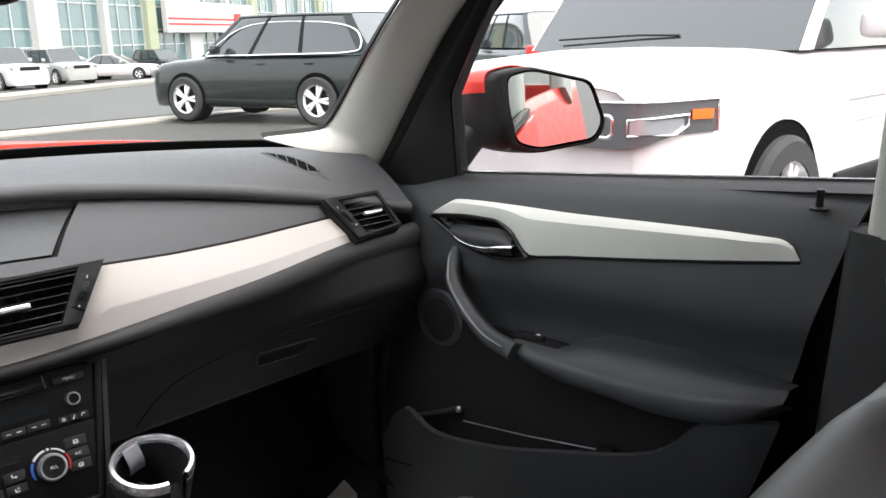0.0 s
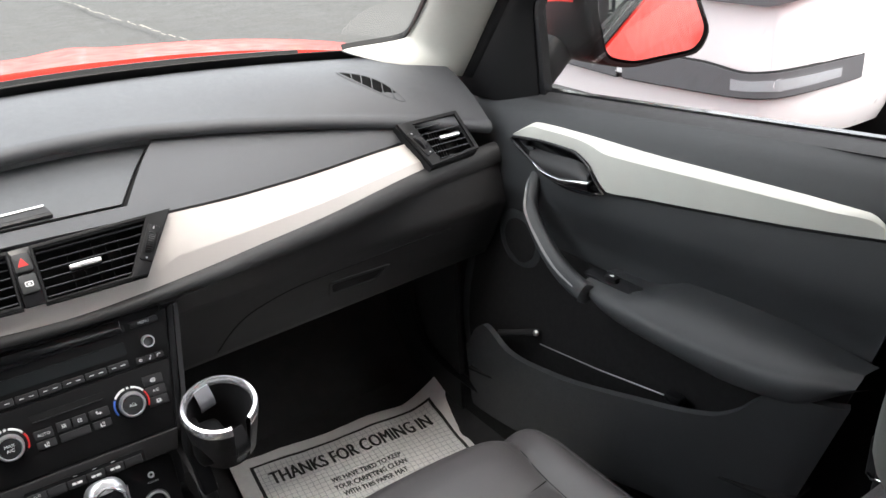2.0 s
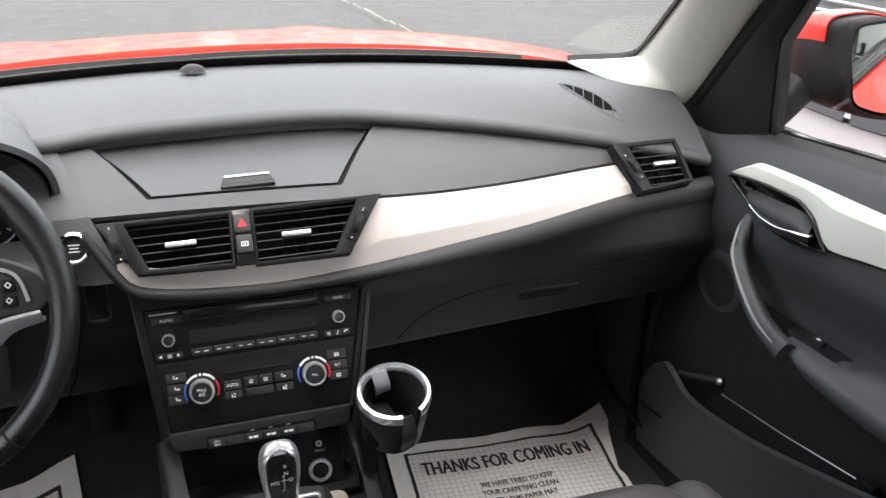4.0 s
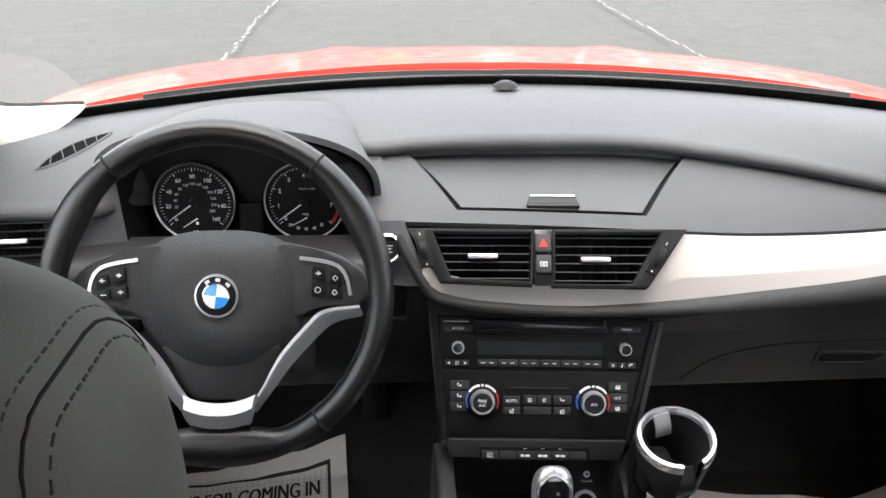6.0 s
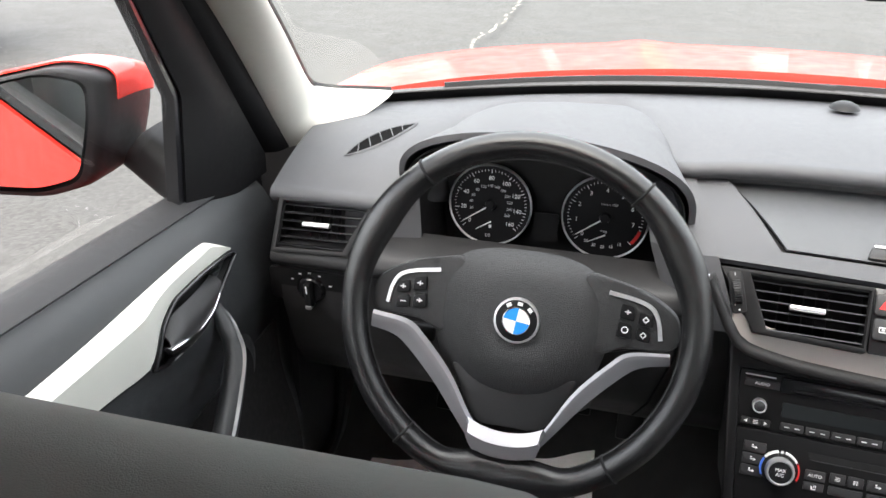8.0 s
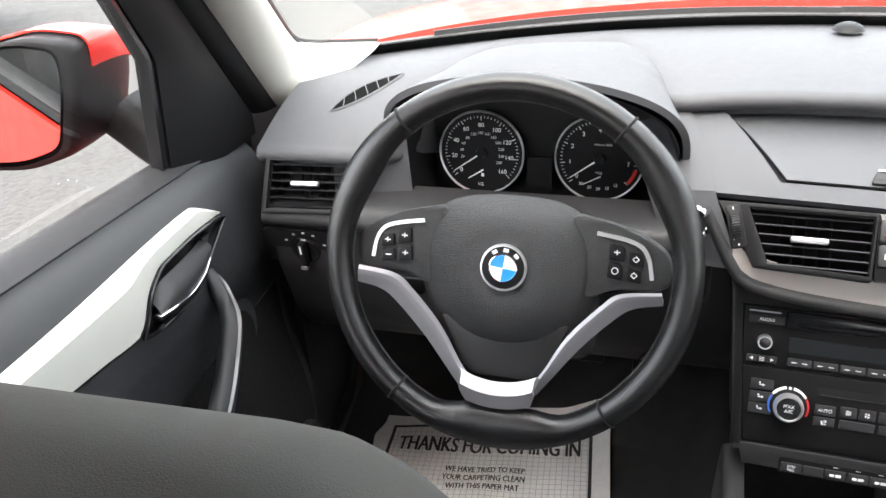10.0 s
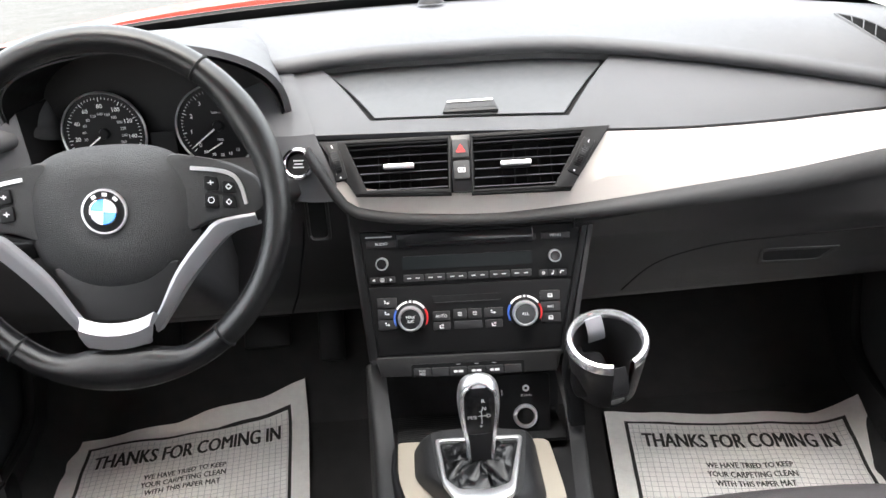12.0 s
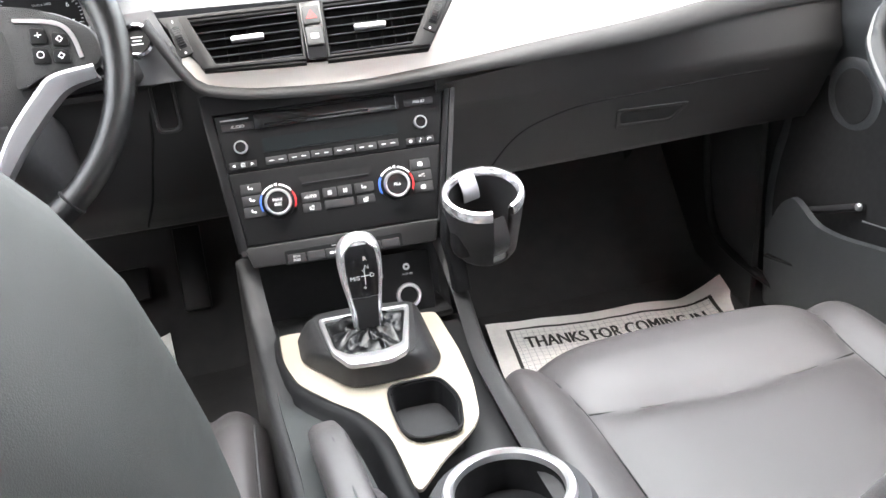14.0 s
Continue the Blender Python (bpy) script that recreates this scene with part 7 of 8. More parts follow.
# ---- paper floor mats ----
def paper_mat(name_label, corner, ex, ey, w, h, curl):
    """A paper sheet printed with a border, a faint grid and writing. corner: its far left corner."""
    ex, ey = Vector(ex).normalized(), Vector(ey).normalized()

    def lift(u, v):
        z = 0.004 + 0.004 * noise.noise(Vector((u * 3.1, v * 2.7, corner[0]))) + 0.003 * noise.noise(Vector((u * 9, v * 8, 3 + corner[0])))
        z += curl * max(0, u - 0.80) ** 1.5 * max(0, 0.45 - v) * 12
        return max(0.002, z)

    def spot(u, v, up=0.0):
        p = Vector(corner) + ex * (w * u) - ey * (h * v)
        wob = Vector((0, 0.006 * noise.noise(Vector((u * 7, 1.7, corner[1]))) * max(0, 1 - v * 8), 0))
        p += wob
        slope = max(0.0, p.y - 0.42) * 0.85
        return Vector((p.x, p.y, 0.279 + slope + lift(u, v) + up))
    ob = thing("paper_floor_mat", corner, name_label, "floor mat", "paper mats")
    part("sheet", grid(lambda u, v: spot(u, v), 60, 48), paper, ob, "creased white printed paper")

    def bar(u0, v0, u1, v1, up=0.0008, n=24):
        return grid(lambda a, b: spot(lerp(u0, u1, a), lerp(v0, v1, b), up), n, 1)
    e, bw = 0.072, 0.014
    bh = bw * w / h
    for a in ((e, 0.085, 1 - e, 0.085 + bh), (e, 0.96, 1 - e, 0.96 + bh)):
        part("printed_border", bar(*a), ink, ob)
    for u0 in (e, 1 - e - bw):
        part("printed_border", grid(lambda a, b, u0=u0: spot(u0 + bw * a, lerp(0.085, 0.97, b), 0.0008), 1, 24), ink, ob)
    lines = [grid(lambda a, b, k=k: spot(lerp(e + bw, 1 - e - bw, a), 0.14 + 0.033 * k + 0.0030 * b, 0.0005), 24, 1) for k in range(25)]
    lines += [grid(lambda a, b, k=k: spot(0.10 + 0.0245 * k + 0.0022 * a, lerp(0.11, 0.96, b), 0.0005), 1, 24) for k in range(34)]
    tagged(part("printed_grid", join(*lines), pale_ink, ob, "faint printed grid"), kind="stuff")

    def words(t, u, v, size, squeeze=1.0, bold=0.0):
        # heavy print: the strokes laid three times, a little apart
        layers = []
        for k, dx in enumerate((0.0, -bold, bold)):
            bm = writing(t, size, 0.0, squeeze=squeeze)
            for q in bm.verts:
                q.co = spot(u + (q.co.x + dx) / w, v - q.co.y / h, 0.0011 + 0.0002 * k)
            layers.append(bm)
        part("lettering", join(*layers), ink, ob)
    words("THANKS FOR COMING IN", 0.5, 0.240, 0.056, 0.518, 0.0011)
    for k, t in enumerate(("WE HAVE TRIED TO KEEP", "YOUR CARPETING CLEAN", "WITH THIS PAPER MAT")):
        words(t, 0.5, 0.42 + 0.062 * k, 0.019, 0.66, 0.0004)
    return ob


paper_mat("creased white paper floor mat with black print in the driver footwell", (-0.718, 0.405, 0.0), (0.985, 0.16, 0), (-0.10, 1, 0), 0.445, 0.34, 0.02)
paper_mat("creased white paper floor mat with black print in the passenger footwell", (0.292, 0.375, 0.0), (0.99, -0.13, 0), (0.12, 1, 0), 0.460, 0.36, 0.09)

# ---- rear-view mirror ----
rear_mirror = thing("rear_view_mirror", (0.02, 0.02, 1.36), "black interior rear-view mirror", "mirror")
part("housing", pillow(0.24, 0.03, 0.07, 0.014, 8), smooth_black, rear_mirror, m=pose(0.035, 0.05, 1.292, 0, 0, 8))
part("mirror_glass", pillow(0.225, 0.004, 0.058, 0.0019, 5), mirror_mat, rear_mirror, m=pose(0.037, 0.034, 1.292, 0, 0, 8))
part("stem", sweep([(0.03, 0.06, 1.30), (0.02, 0.115, 1.325)], 0.012), smooth_black, rear_mirror)

# ---- street, building and other cars ----
def fall(y):
    """The lot falls gently towards the street."""
    return -0.02 * max(0.0, min(y, 90.0) - 4.0)


for v in bpy.data.objects["ground"].data.vertices:
    v.co.z = fall(v.co.y)


def strip_on_ground(name, a, b, width, high, mat, label, category, n=40):
    """A raised strip along a line on the ground."""
    a, b = Vector((*a, 0)), Vector((*b, 0))
    d = (b - a).normalized()
    side = Vector((-d.y, d.x, 0))
    sect = [(-width / 2, -0.05), (-width / 2, high - 0.02), (-width / 2 + 0.02, high), (width / 2 - 0.02, high), (width / 2, high - 0.02), (width / 2, -0.05)]

    def f(u, v):
        k = min(len(sect) - 2, int(v * (len(sect) - 1)))
        t = v * (len(sect) - 1) - k
        off, z = lerp(sect[k][0], sect[k + 1][0], t), lerp(sect[k][1], sect[k + 1][1], t)
        p = a.lerp(b, u) + side * off
        return Vector((p.x, p.y, fall(p.y) + z))
    return solid(name, grid(f, n, [k / 5 for k in range(6)]), mat, label=label, category=category, kind="structure", sharp=30)


strip_on_ground("kerb_near", (-30, 11.6), (40, 16.6), 0.9, 0.02, concrete, "pale flush concrete gutter along the lot", "kerb")
strip_on_ground("kerb_far", (-12, 8.4 + 1.0), (60, 78.0), 1.6, 0.14, concrete, "pale concrete kerb and verge across the street", "kerb")


def road(u, v):
    p = Vector((lerp(-40, 60, u), 0, 0))
    near = 12.3 + 0.0714 * (p.x + 30) * 0.98
    far = 8.0 + 0.953 * (p.x + 12) - 0.4
    p.y = lerp(near + 0.2, max(near + 0.4, far), v)
    p.z = fall(p.y) + 0.006
    return p


solid("road", grid(road, 50, 20), road_asphalt, label="grey street surface", category="road", kind="structure")
for k, (x0, y0, x1, y1) in enumerate(((-1.70, 6.0, -1.88, 11.2), (2.33, 5.4, 2.26, 11.4), (-1.62, 3.5, -1.70, 6.0))):
    # worn, broken lines on the lot
    rng = random.Random(5 + k)
    pieces = []
    n = 26
    off = 0.0
    for i in range(n):
        off += rng.uniform(-0.025, 0.025)
        off *= 0.9
        a, b = i / n, (i + rng.uniform(0.55, 1.05)) / n
        p, q = Vector((lerp(x0, x1, a) + off, lerp(y0, y1, a), 0)), Vector((lerp(x0, x1, b) + off + rng.uniform(-0.02, 0.02), lerp(y0, y1, b), 0))
        w = rng.uniform(0.012, 0.034)
        pieces.append(grid(lambda u, v, p=p, q=q, w=w: Vector((lerp(p.x, q.x, v) + (u - 0.5) * w, lerp(p.y, q.y, v), fall(lerp(p.y, q.y, v)) + 0.004)), 1, 1))
    solid("lot_line", join(*pieces), line_paint, label="worn pale line on the asphalt", category="road marking", kind="structure")

# showroom building
FA = axes((17.0, 60.0, -1.3), (0.83, 0.56, 0), (0, 0, 1))
building = thing("showroom_building", (17.0, 60.0, -1.3), "glass fronted car showroom with white columns", "building")


def wall_block(name, x0, x1, z0, z1, d0, d1, mat, label=""):
    return part(name, block(x1 - x0, z1 - z0, d1 - d0, 0.02, 1, at=((x0 + x1) / 2, (z0 + z1) / 2, -(d0 + d1) / 2)), mat, building, label, m=FA)


olive = material("olive_column", (0.30, 0.32, 0.22), 0.7, vary=0.06, scale=0.6)
wall_block("wall", -40, 75, 0, 11, 0.9, 12, facade_white)
wall_block("roof", -41, 76, 11, 11.6, -0.4, 12.4, facade_white)
x = -38.0
k = 0
while x < 72:
    wide = 2.6 if k % 3 == 0 else (0.7 if k % 3 == 1 else 1.5)
    wall_block("column", x, x + wide, 0, 11, 0.0, 0.9, olive if k % 3 == 2 else facade_white)
    gx0, gx1 = x + wide, x + wide + 5.9
    win = part("window", block(5.9, 9.0, 0.05, at=((gx0 + gx1) / 2, 4.8, -0.62)), facade_glass, building, "tall dark showroom glazing", m=FA)
    for i in range(4):
        mx = lerp(gx0 + 0.05, gx1 - 0.05, i / 3)
        part("mullion", block(0.12, 9.0, 0.14, at=(mx, 4.8, -0.56)), mullion_mat, win, m=FA)
    for z in (0.35, 2.3, 3.6, 5.6, 7.6):
        part("transom", block(5.9, 0.10, 0.12, at=((gx0 + gx1) / 2, z, -0.57)), mullion_mat, win, m=FA)
    x = gx1
    k += 1
wall_block("sign_band", 24.5, 44, 3.3, 6.2, -0.5, 0.0, facade_white, "white sign band with red stripes")
for z in (4.0, 4.5):
    wall_block("sign_stripe", 24.7, 43.8, z, z + 0.16, -0.54, -0.5, red_print)
wall_block("red_sign", 38.5, 40.0, 3.4, 5.2, -0.62, -0.55, red_print)

banner = thing("lamp_post", (10.2, 37.0, fall(37)), "grey lamp post with a pale banner on a concrete base", "lamp post")
part("post", lathe([(0, 0), (0.11, 0), (0.08, 7.5), (0, 7.5)], 14), mullion_mat, banner, m=pose(10.2, 37.0, fall(37)))
part("base", lathe([(0, 0), (0.42, 0), (0.40, 1.0), (0, 1.0)], 20), concrete, banner, m=pose(10.2, 37.0, fall(37)))
for z, h, mat in ((4.5, 1.0, white_print), (3.7, 0.34, blue_print), (3.35, 0.3, white_print), (3.0, 0.34, blue_print)):
    part("banner", block(0.62, 0.03, h), mat, banner, m=pose(10.62, 36.9, fall(37) + z, 0, 0, 25))


def wheel_part(parent, m, r, spokes=5, wide=0.23):
    """A tyre with its rim, turned about the local y axis of m."""
    turn = m @ pose(0, 0, 0, 90, 0, 0)
    h = wide / 2
    w = part("wheel", lathe([(r * 0.68, -h), (r * 0.93, -h), (r, -h * 0.7), (r, h * 0.7), (r * 0.93, h), (r * 0.68, h), (r * 0.66, h * 0.5), (r * 0.66, -h)], 40), tyre_rubber, parent, "black tyre on an alloy rim", m=turn)
    part("rim", lathe([(r * 0.60, h * 0.2), (r * 0.66, h * 0.9), (r * 0.69, h * 0.95), (r * 0.69, h * 0.7)], 40), alloy, w, m=turn)
    part("brake_disc", lathe([(0, -h * 0.1), (r * 0.62, -h * 0.1)], 24), pit_black, w, m=turn)
    for k in range(spokes):
        for d in (-9, 9):
            a = 360 * k / spokes + d
            part("spoke", prism([(0.04 * r, -0.05 * r), (0.66 * r, -0.065 * r), (0.66 * r, 0.065 * r), (0.04 * r, 0.05 * r)], h * 0.35, 0.004), alloy, w, m=turn @ pose(0, 0, h * 0.45, 0, 0, a))
    part("hub_cap", lathe([(0, h * 0.95), (r * 0.13, h * 0.9), (r * 0.16, h * 0.4)], 18), alloy, w, m=turn)


def build_car(name, label, paint, m, L, W, H, belt=1.02, hood=1.0, nose=0.86, base=2.75, over=0.9, r=0.36, rake=0.75, rear=0.35, cabin_front=1.35, boxy=0.0, rear_top=None, group="parked cars", spokes=5, side_detail=True):
    """A parked car: local x ahead, y to its left, z up; m stands on the ground below its middle."""
    car = thing(name, m.translation, label, "car", group)
    hw = W / 2
    ride = 0.24
    rear_deck = rear_top or belt + 0.03

    def top(t):
        # t: metres behind the nose
        return curve(t, (0, nose), (0.25, nose + 0.6 * (hood - nose)), (cabin_front, hood + 0.02), (cabin_front + 0.4, belt + 0.02), (L - 0.5, rear_deck), (L - 0.12, rear_deck - 0.05), (L, rear_deck - 0.16))

    def half(t):
        return hw * (1 - 0.22 * max(0.0, 1 - t / 0.45) ** 3 - 0.10 * math.exp(-((L - t) / 0.25) ** 1.5))

    def shell(u, v):
        t = L * u
        s = -1 if v < 0.5 else 1
        k = abs(v - 0.5) * 2
        w, z1 = half(t), top(t)
        y = w * curve(k, (0, 0), (0.35, 0.55), (0.5, 0.84), (0.58, 0.935), (0.68, 0.985), (0.8, 1.0), (0.92, 0.985), (1, 0.93))
        z = curve(k, (0, z1), (0.35, z1 - 0.01), (0.5, z1 - 0.035), (0.58, z1 - 0.10), (0.68, lerp(ride, z1, 0.74)), (0.8, lerp(ride, z1, 0.45)), (0.92, lerp(ride, z1, 0.14)), (1, ride))
        x = L / 2 - t
        if u < 0.001:
            x -= 0.05 * (1 - math.sin(math.pi * min(1, z / nose)))
        return Vector((x, s * y, z))
    us = [0, 0.004, 0.012, 0.025, 0.05, 0.075] + [k / 24 for k in range(3, 23)] + [0.94, 0.965, 0.985, 0.995, 1]
    body_bm = grid(shell, us, 40)
    for row in (0, len(us) - 1):
        body_bm.verts.ensure_lookup_table()
        vs = [body_bm.verts[row * 41 + j] for j in range(41)]
        try:
            body_bm.faces.new(vs if row else vs[::-1])
        except ValueError:
            pass
    body = part("body", body_bm, paint, car, m=m, sharp=42)
    # cabin: dark glazing with painted roof and pillars
    c0, c1 = cabin_front, L - rear * 0.4

    def cabin(u, v):
        s = -1 if v < 0.5 else 1
        k = abs(v - 0.5) * 2
        low_x, top_x = L / 2 - lerp(c0, c1, u), L / 2 - lerp(c0 + rake, c1 - rear, u)
        y_low, y_top = hw * 0.93, hw * (0.80 + 0.05 * boxy)
        end = 1 - 0.10 * (1 - math.sin(math.pi * (0.06 + 0.88 * u))) ** 2
        h = curve(k, (0, 1.0), (0.45, 0.985), (0.55, 0.93), (1, 0.0))
        y = curve(k, (0, 0), (0.45, y_top * 0.93), (0.55, y_top), (1, y_low)) * end
        x = lerp(low_x, top_x, h)
        roof = H - 0.05 * (abs(u - 0.4)) ** 2
        return m.to_3x3() @ Vector((0, 0, 0)) + Vector((x, s * y, lerp(belt - 0.02, roof, h)))
    cab = grid(cabin, 20, 40)
    cab.verts.ensure_lookup_table()
    for row in (0, 20):
        vs = [cab.verts[row * 41 + j] for j in range(41)]
        cab.faces.new(vs if row else vs[::-1])
    gl = part("glazing", cab, tinted_glass, car, "dark reflecting windows", m=m, sharp=40)

    def over_cabin(u, v, out=0.012):
        p = cabin(u, v)
        c = Vector((p.x, 0, belt))
        d = (p - c).normalized()
        return p + d * out
    part("roof", grid(lambda u, v: over_cabin(lerp(0.0, 1.0, u), lerp(0.5 - 0.27, 0.5 + 0.27, v)), 16, 24, 0.01), paint, car, m=m, sharp=60)
    for s in (0, 1):
        for u0, wd in ((0.0, 0.035), (0.30, 0.022), (0.60, 0.022), (0.93, 0.07)):
            part("pillar", grid(lambda a, b, u0=u0, wd=wd, s=s: over_cabin(min(1, u0 + wd * a), (lerp(0.0, 0.24, b) if s == 0 else lerp(1.0, 0.76, b)), 0.009), 2, 10, 0.006), paint if u0 in (0.0, 0.93) else smooth_black, car, m=m)
    # wheels before flat black discs that paint the shade of the arches
    for t in (over, over + base):
        for s in (-1, 1):
            wx, wy = L / 2 - t, s * (hw - 0.125)
            arch = lathe([(0, 0), (r + 0.045, 0), (r + 0.052, 0.006), (r + 0.052, -0.25), (0, -0.25)], 36)
            part("wheel_arch", moved(arch, pose(0, 0, 0, -90 * s, 0, 0)), shade_black, car, m=m @ Matrix.Translation((wx, s * (hw + 0.002), r + 0.02)))
            wheel_part(car, m @ pose(wx, wy + s * 0.086, r, 0, 0, 180 if s > 0 else 0), r, spokes, 0.19)
    # lamps, bumpers, mirrors
    for s in (-1, 1):
        head = pillow(0.10, 0.42, 0.15, 0.035, 6)
        part("headlight", head, lamp_clear, car, "clear headlight", m=m @ pose(L / 2 - 0.10, s * (hw * 0.70), nose - 0.07, 0, 0, -s * 22))
        part("tail_light", pillow(0.30, 0.09, 0.26, 0.03, 5), lamp_red, car, "red tail light", m=m @ pose(-L / 2 + 0.16, s * (hw * 0.90), belt - 0.10, 0, 0, s * 8))
        mir = part("mirror", pillow(0.12, 0.20, 0.15, 0.045, 6), paint, car, m=m @ pose(L / 2 - cabin_front - 0.50, s * (hw + 0.08), belt + 0.10))
        if side_detail:
            for t in (cabin_front + 1.35, cabin_front + 2.35):
                part("door_handle", pillow(0.17, 0.03, 0.035, 0.012, 4), paint, car, m=m @ Matrix.Translation((L / 2 - t, s * (hw * 0.985), belt - 0.14)))
            part("sill_trim", block(base - 0.85, 0.03, 0.09, 0.012, at=(L / 2 - over - base / 2, s * hw * 0.985, ride + 0.10)), smooth_black, car, m=m)
    part("grille", pillow(0.06, W * 0.46, 0.16, 0.02, 5), smooth_black, car, "black front grille", m=m @ Matrix.Translation((L / 2 - 0.05, 0, nose - 0.10)))
    part("lower_grille", pillow(0.06, W * 0.62, 0.14, 0.02, 5), smooth_black, car, m=m @ Matrix.Translation((L / 2 - 0.06, 0, 0.40)))
    return car


def facing(x, y, dx, dy):
    a = math.degrees(math.atan2(dy, dx))
    return pose(x, y, fall(y), 0, 0, a)


# the white wagon parked nose towards the red car
FLEX = facing(2.72 + 2.56, 1.68, -1, 0)
flex = build_car("parked_suv", "pearl white boxy wagon with dark window band and chrome grille", white_paint, FLEX, 5.12, 1.93, 1.73, belt=1.12, hood=1.10, nose=1.00, base=2.99, over=0.915, r=0.365, rake=0.55, rear=0.18, cabin_front=1.30, boxy=1.0)
fl = lambda x, y, z: FLEX @ Matrix.Translation((x, y, z))
for o in list(flex.children):
    if o.name.split(".")[0] in ("headlight", "grille", "lower_grille"):
        bpy.data.objects.remove(o)
grille = part("grille", pillow(0.08, 0.84, 0.19, 0.02, 8), lamp_smoke, flex, "grey front grille with chrome frame", m=fl(2.535, 0, 0.834))
GRILLE = FLEX @ axes((2.560, 0, 0.832), (0, 1, 0), (0, 0, 1))
part("grille_frame", border(rounded(1.36, 0.110, 0.030), rounded(1.32, 0.070, 0.018), 0.030, 0.006), chrome, grille, "chrome frame of the grille bar", m=GRILLE)
part("grille_bar", prism(rounded(1.32, 0.070, 0.018), 0.016, 0.003), lamp_smoke, grille, m=GRILLE)
part("bar_line", prism(rounded(1.20, 0.016, 0.006), 0.024, 0.003), chrome, grille, m=GRILLE)
part("chrome_edge", pillow(0.05, 0.84, 0.016, 0.006, 6), chrome, grille, m=fl(2.55, 0, 0.928))
for s in (-1, 1):
    # the lamp panel follows the rounded corner of the body
    def front(y, out=0.0):
        return 2.568 + out - 0.32 * max(0.0, (y - 0.76) / 0.19) ** 1.5

    def skin(y, z, s=s, out=0.0):
        """A point on the body's corner, moved outwards."""
        steep = 2.53 * max(0.0, (y - 0.76) / 0.19) ** 0.5
        n = Vector((1.0, steep)).normalized() * out
        return Vector((front(y) + n.x, s * (y + n.y), z))

    def lamp_panel(u, v, s=s, out=0.0, y0=0.40, y1=0.945, z0=None, z1=None):
        y = lerp(y0, y1, u)
        low = curve(y, (0.40, 0.742), (0.72, 0.745), (0.80, 0.768), (0.87, 0.802), (0.945, 0.808)) if z0 is None else z0
        high = lerp(0.925, 0.940, u) if z1 is None else z1
        return skin(y, lerp(low, high, v), s, out)
    hl = part("headlight", grid(lamp_panel, 24, 8, 0.02 * -s), lamp_smoke, flex, "smoked headlight with chrome-edged lamp", m=FLEX)
    part("chrome_edge", sweep([lamp_panel(k / 20, 1.0, s, 0.022) for k in range(21)] + [lamp_panel(1.0, 1 - k / 5, s, 0.022) for k in range(1, 6)], 0.006), chrome, hl, m=FLEX)
    ring = [(0.752, 0.802), (0.752, 0.866), (0.81, 0.873), (0.885, 0.882), (0.885, 0.842), (0.860, 0.806)]
    part("lamp_frame", sweep([skin(y, z, s, 0.034) for y, z in ring], 0.0065, closed=True), chrome, hl, "chrome lamp frame", m=FLEX)
    part("lamp_face", grid(lambda u, v, s=s: lamp_panel(u, v, s, 0.024, 0.758, 0.878, 0.808, 0.868), 10, 4, 0.004 * -s), lamp_clear, hl, m=FLEX)
    part("turn_signal", grid(lambda u, v, s=s: lamp_panel(u, v, s, 0.026, 0.893, 0.934, 0.862, 0.902), 4, 3, 0.004 * -s), lamp_amber, hl, "amber turn signal", m=FLEX)
    def bumper(u, v, s=s, y0=0.02, y1=0.935, out=0.010, inset=0.0):
        y = lerp(y0, y1, u)
        low = curve(y, (0, 0.365), (0.62, 0.390), (0.80, 0.420), (0.935, 0.468)) + inset
        high = curve(y, (0, 0.490), (0.445, 0.500), (0.64, 0.486), (0.80, 0.515), (0.935, 0.552)) - inset
        return skin(y, lerp(low, high, v), s, out)
    fog = part("fog_light_bezel", grid(bumper, 30, 6, 0.015 * -s), bumper_grey, flex, "grey lower grille and fog lamp bezel", m=FLEX)
    part("bezel_edge", sweep([bumper(k / 30, 1.0, s, out=0.012) for k in range(31)] + [bumper(1 - k / 30, 0.0, s, out=0.012) for k in range(31)], 0.008), smooth_black, fog, m=FLEX)
    part("fog_light", grid(lambda u, v, s=s: bumper(u, v, s, 0.60, 0.900, 0.020, 0.026), 12, 4, 0.008 * -s), lamp_clear, fog, "clear fog lamp", m=FLEX)
    eye, side, rise = (bumper(u, v, s, 0.60, 0.900, 0.020, 0.034) for u, v in ((0.62, 0.5), (0.72, 0.5), (0.62, 0.9)))
    lamp_m = FLEX @ axes(eye, side - eye, rise - eye)
    part("lamp_ring", lathe([(0.020, -0.006), (0.021, 0.004), (0.024, 0.005), (0.026, -0.006)], 28), spoke_silver, fog, "silver ring of the fog lamp", m=lamp_m)
    part("lamp_eye", lathe([(0, 0.004), (0.012, 0.003), (0.020, -0.002)], 24), lamp_smoke, fog, m=lamp_m)
    part("lens_edge", sweep([bumper(u, v, s, 0.60, 0.900, 0.020, 0.032) for u, v in [(k / 10, 0.0) for k in range(11)] + [(1 - k / 10, 1.0) for k in range(11)]], 0.006, closed=True), silver, fog, m=FLEX)
    for v in (0.18, 0.38, 0.58, 0.78):
        part("grille_slat", sweep([bumper(k / 10, v, s, 0.02, 0.57, 0.018) for k in range(11)], 0.007), silver, fog, m=FLEX)
num = part("number_plate", pillow(0.02, 0.31, 0.13, 0.008, 4), smooth_black, flex, "dark dealer plate with pale bars", m=fl(2.570, 0.0, 0.425))
part("plate_bar", block(0.004, 0.20, 0.045), white_print, num, m=fl(2.583, 0.0, 0.450))
part("plate_bar", block(0.004, 0.24, 0.02), grey_print, num, m=fl(2.583, 0.0, 0.395))
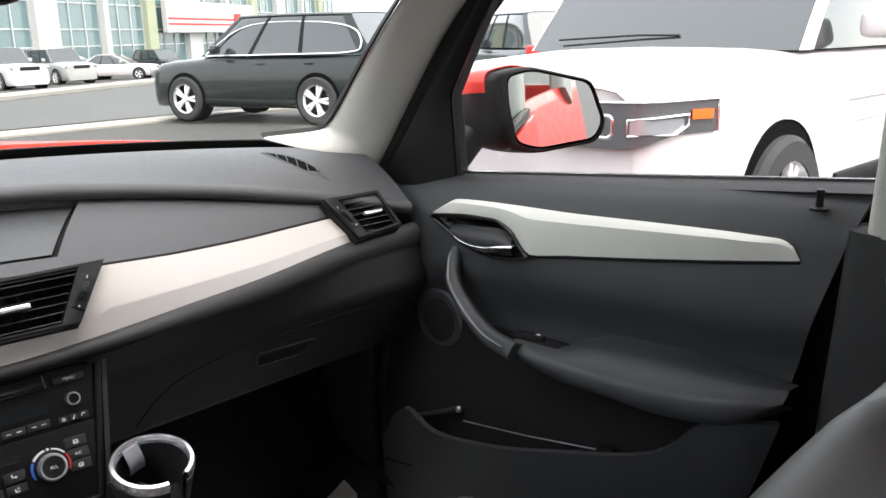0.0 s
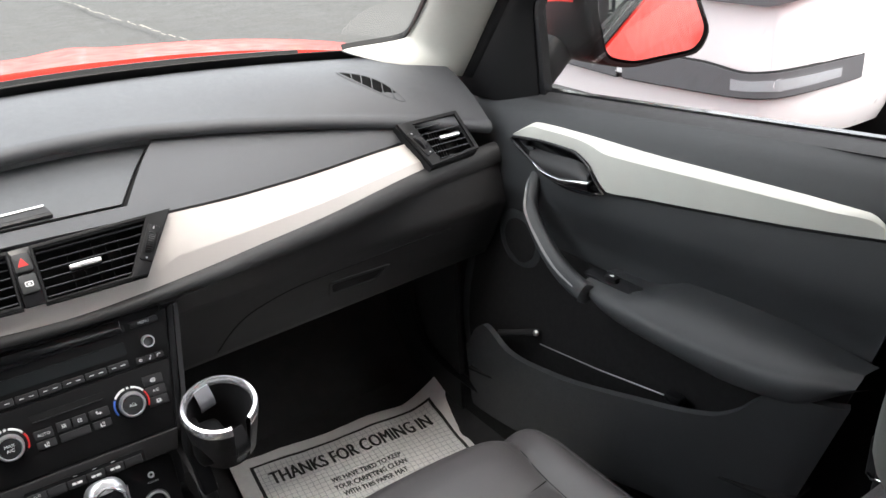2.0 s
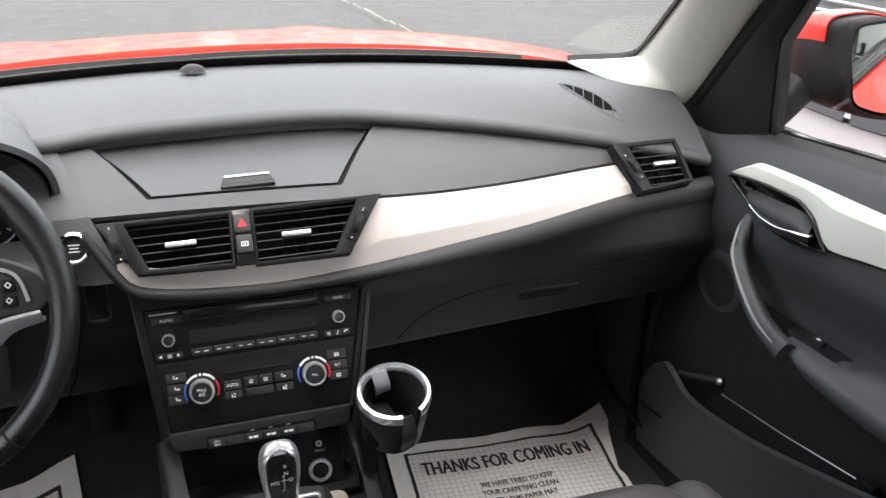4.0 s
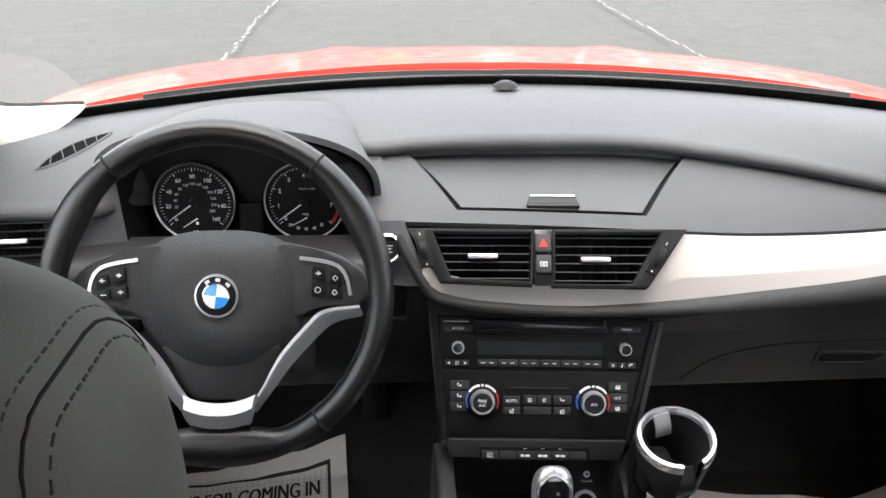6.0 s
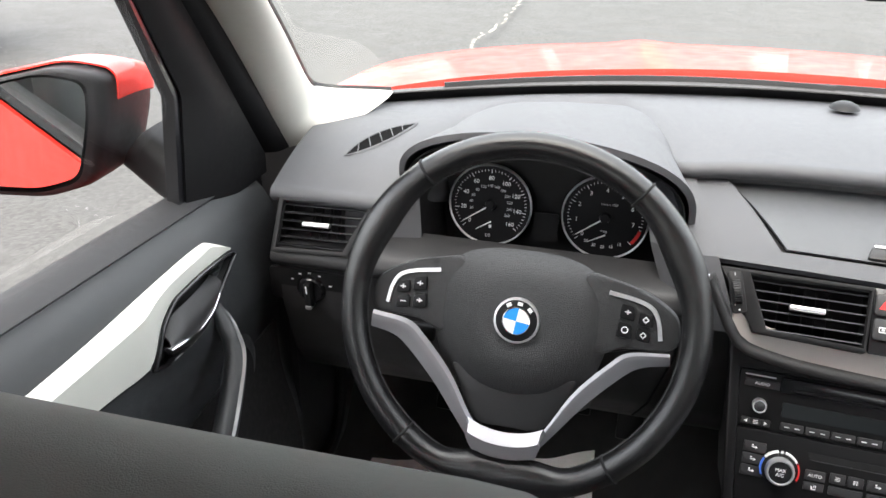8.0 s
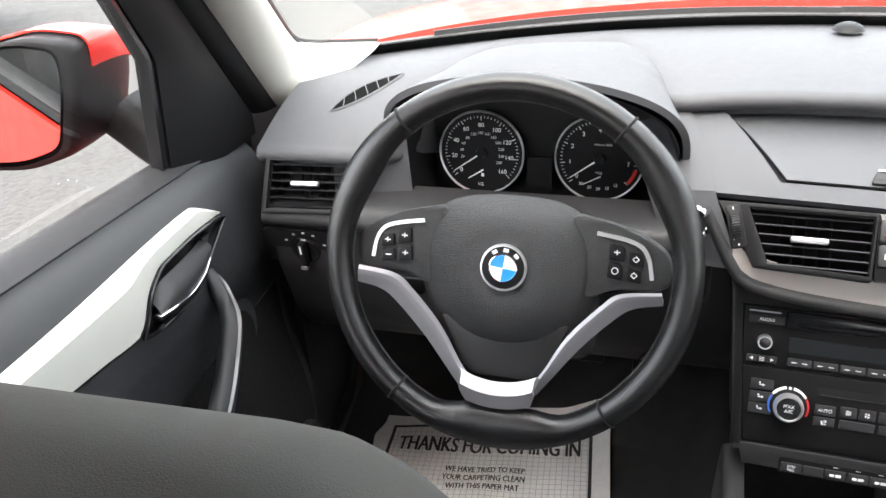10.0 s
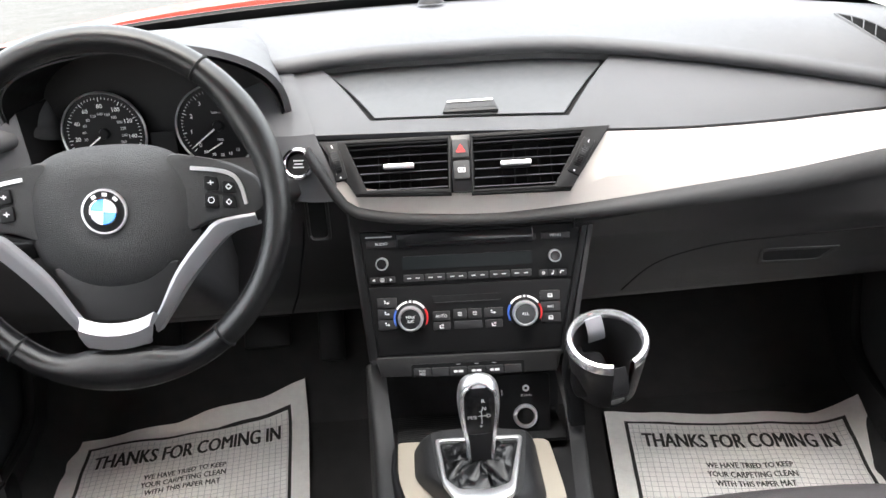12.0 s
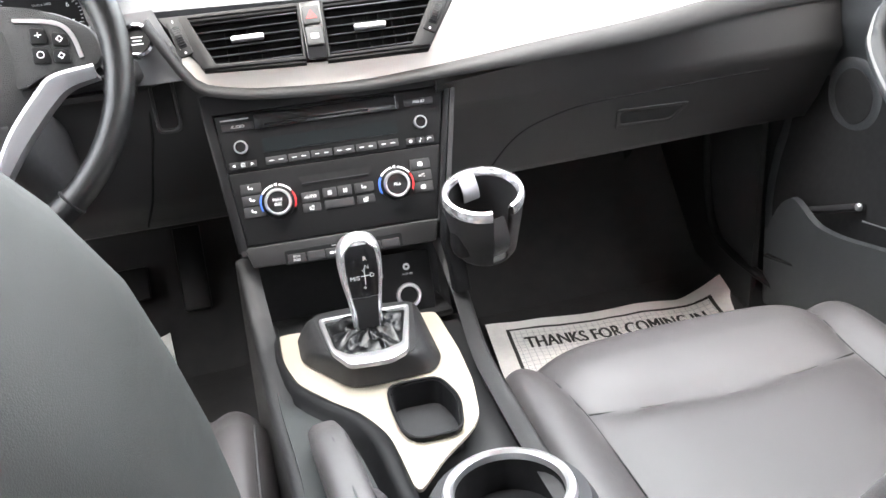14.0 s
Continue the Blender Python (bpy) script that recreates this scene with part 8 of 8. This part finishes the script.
for z in (0.60, 0.72, 0.84, 0.95):
    part("door_groove", block(2.05, 0.008, 0.004), silver_paint, flex, m=fl(-0.15, -0.962, z))
    part("door_groove", block(2.05, 0.008, 0.004), silver_paint, flex, m=fl(-0.15, 0.962, z))
part("lower_trim", block(2.2, 0.03, 0.10, 0.01), smooth_black, flex, m=fl(-0.1, 0.965, 0.42))
part("windscreen_wiper", sweep([(1.24, -0.65, 1.165), (1.21, -0.1, 1.185), (1.20, 0.15, 1.18)], 0.006), smooth_black, flex, m=FLEX)
part("windscreen_sticker", grid(lambda u, v: Vector((lerp(1.14, 0.90, v), lerp(-0.30, -0.62, u), lerp(1.22, 1.50, v))), 2, 2, 0.004), red_print, flex, "coloured windscreen sticker", m=FLEX)

# the black SUV by the street, seen from its left rear quarter
d = Vector((-0.32, 0.95)).normalized()
wl = Vector((7.15, 13.05))
left = Vector((-d.y, d.x))
mid = wl + d * (0.93 - 4.94 / 2) - left * (1.99 / 2)
pilot = build_car("parked_suv", "dark green-black SUV with chrome window line and alloy wheels", black_paint, facing(mid.x, mid.y, d.x, d.y), 4.94, 1.99, 1.77, belt=1.12, hood=1.08, nose=0.92, base=2.82, over=0.93, r=0.38, rake=0.85, rear=0.45, cabin_front=1.25)
PM = facing(mid.x, mid.y, d.x, d.y)
for s in (-1, 1):
    line = bezier([(1.05, s * 0.935, 1.13), (0.45, s * 0.845, 1.50), (-0.2, s * 0.822, 1.635), (-1.3, s * 0.82, 1.62), (-1.95, s * 0.845, 1.50), (-2.10, s * 0.90, 1.24), (-1.85, s * 0.935, 1.14), (-0.5, s * 0.945, 1.12), (1.05, s * 0.94, 1.11)], 56)
    part("window_chrome", sweep(line, 0.014), chrome, pilot, "chrome line round the windows", m=PM)

# further cars across the street and along the lot
away = Vector((-0.69, 0.72))
for x, y, paint, label, kw in (
        (13.0, 41.5, white_paint, "white pickup parked across the street", dict(L=5.3, W=1.95, H=1.85, belt=1.2, hood=1.15, nose=1.05, cabin_front=1.5, rake=0.6, rear=0.2, r=0.39)),
        (17.2, 46.0, silver_paint, "silver off-road car parked across the street", dict(L=4.8, W=1.93, H=1.82, belt=1.18, hood=1.15, nose=1.0, cabin_front=1.3, rake=0.6, rear=0.3, r=0.39)),
        (20.6, 52.0, white_paint, "white sedan parked behind others", dict(L=4.6, W=1.8, H=1.46, belt=0.95, hood=0.9, nose=0.75, rake=1.0, rear=0.9, r=0.32)),
        (22.0, 49.3, white_paint, "white sedan parked across the street", dict(L=4.6, W=1.8, H=1.46, belt=0.95, hood=0.9, nose=0.75, rake=1.0, rear=0.9, r=0.32)),
        (28.5, 57.0, black_paint, "dark car parked across the street", dict(L=4.8, W=1.9, H=1.75, belt=1.1, hood=1.05, nose=0.9, r=0.37))):
    build_car("parked_car", label, paint, facing(x, y, 0.15, -1.0) if "sedan" not in label else facing(x, y, 0.75, -0.66), side_detail=False, **kw)
for x, y, paint, label in ((12.4, 9.6, black_paint, "black SUV parked further along the lot"), (14.6, 10.8, silver_paint, "silver SUV with red tail lights further along the lot")):
    build_car("parked_car", label, paint, facing(x, y, 0.45, 0.89), 4.55, 1.82, 1.68, belt=1.1, hood=1.0, nose=0.9, base=2.62, over=0.9, r=0.35, rear=0.5, side_detail=False)
build_car("parked_car", "dark car parked beside the red one", black_paint, facing(-5.95, 2.35, 0.0, 1), 4.7, 1.85, 1.5, belt=0.98, hood=0.95, nose=0.8, r=0.34)

# the red car's own wheels, on black discs painting the shade of the arches
for y in (1.02, -1.72):
    for s in (-1, 1):
        arch = lathe([(0, 0), (0.395, 0), (0.40, 0.006), (0.40, -0.2), (0, -0.2)], 36)
        part("wheel_arch", moved(arch, pose(0, 0, 0, 0, 90 * s, 0)), pit_black, car_body, m=Matrix.Translation((s * 0.900, y, 0.36)))
        wheel_part(car_body, pose(s * 0.815, y, 0.33, 0, 0, -90 if s < 0 else 90), 0.33, 5)
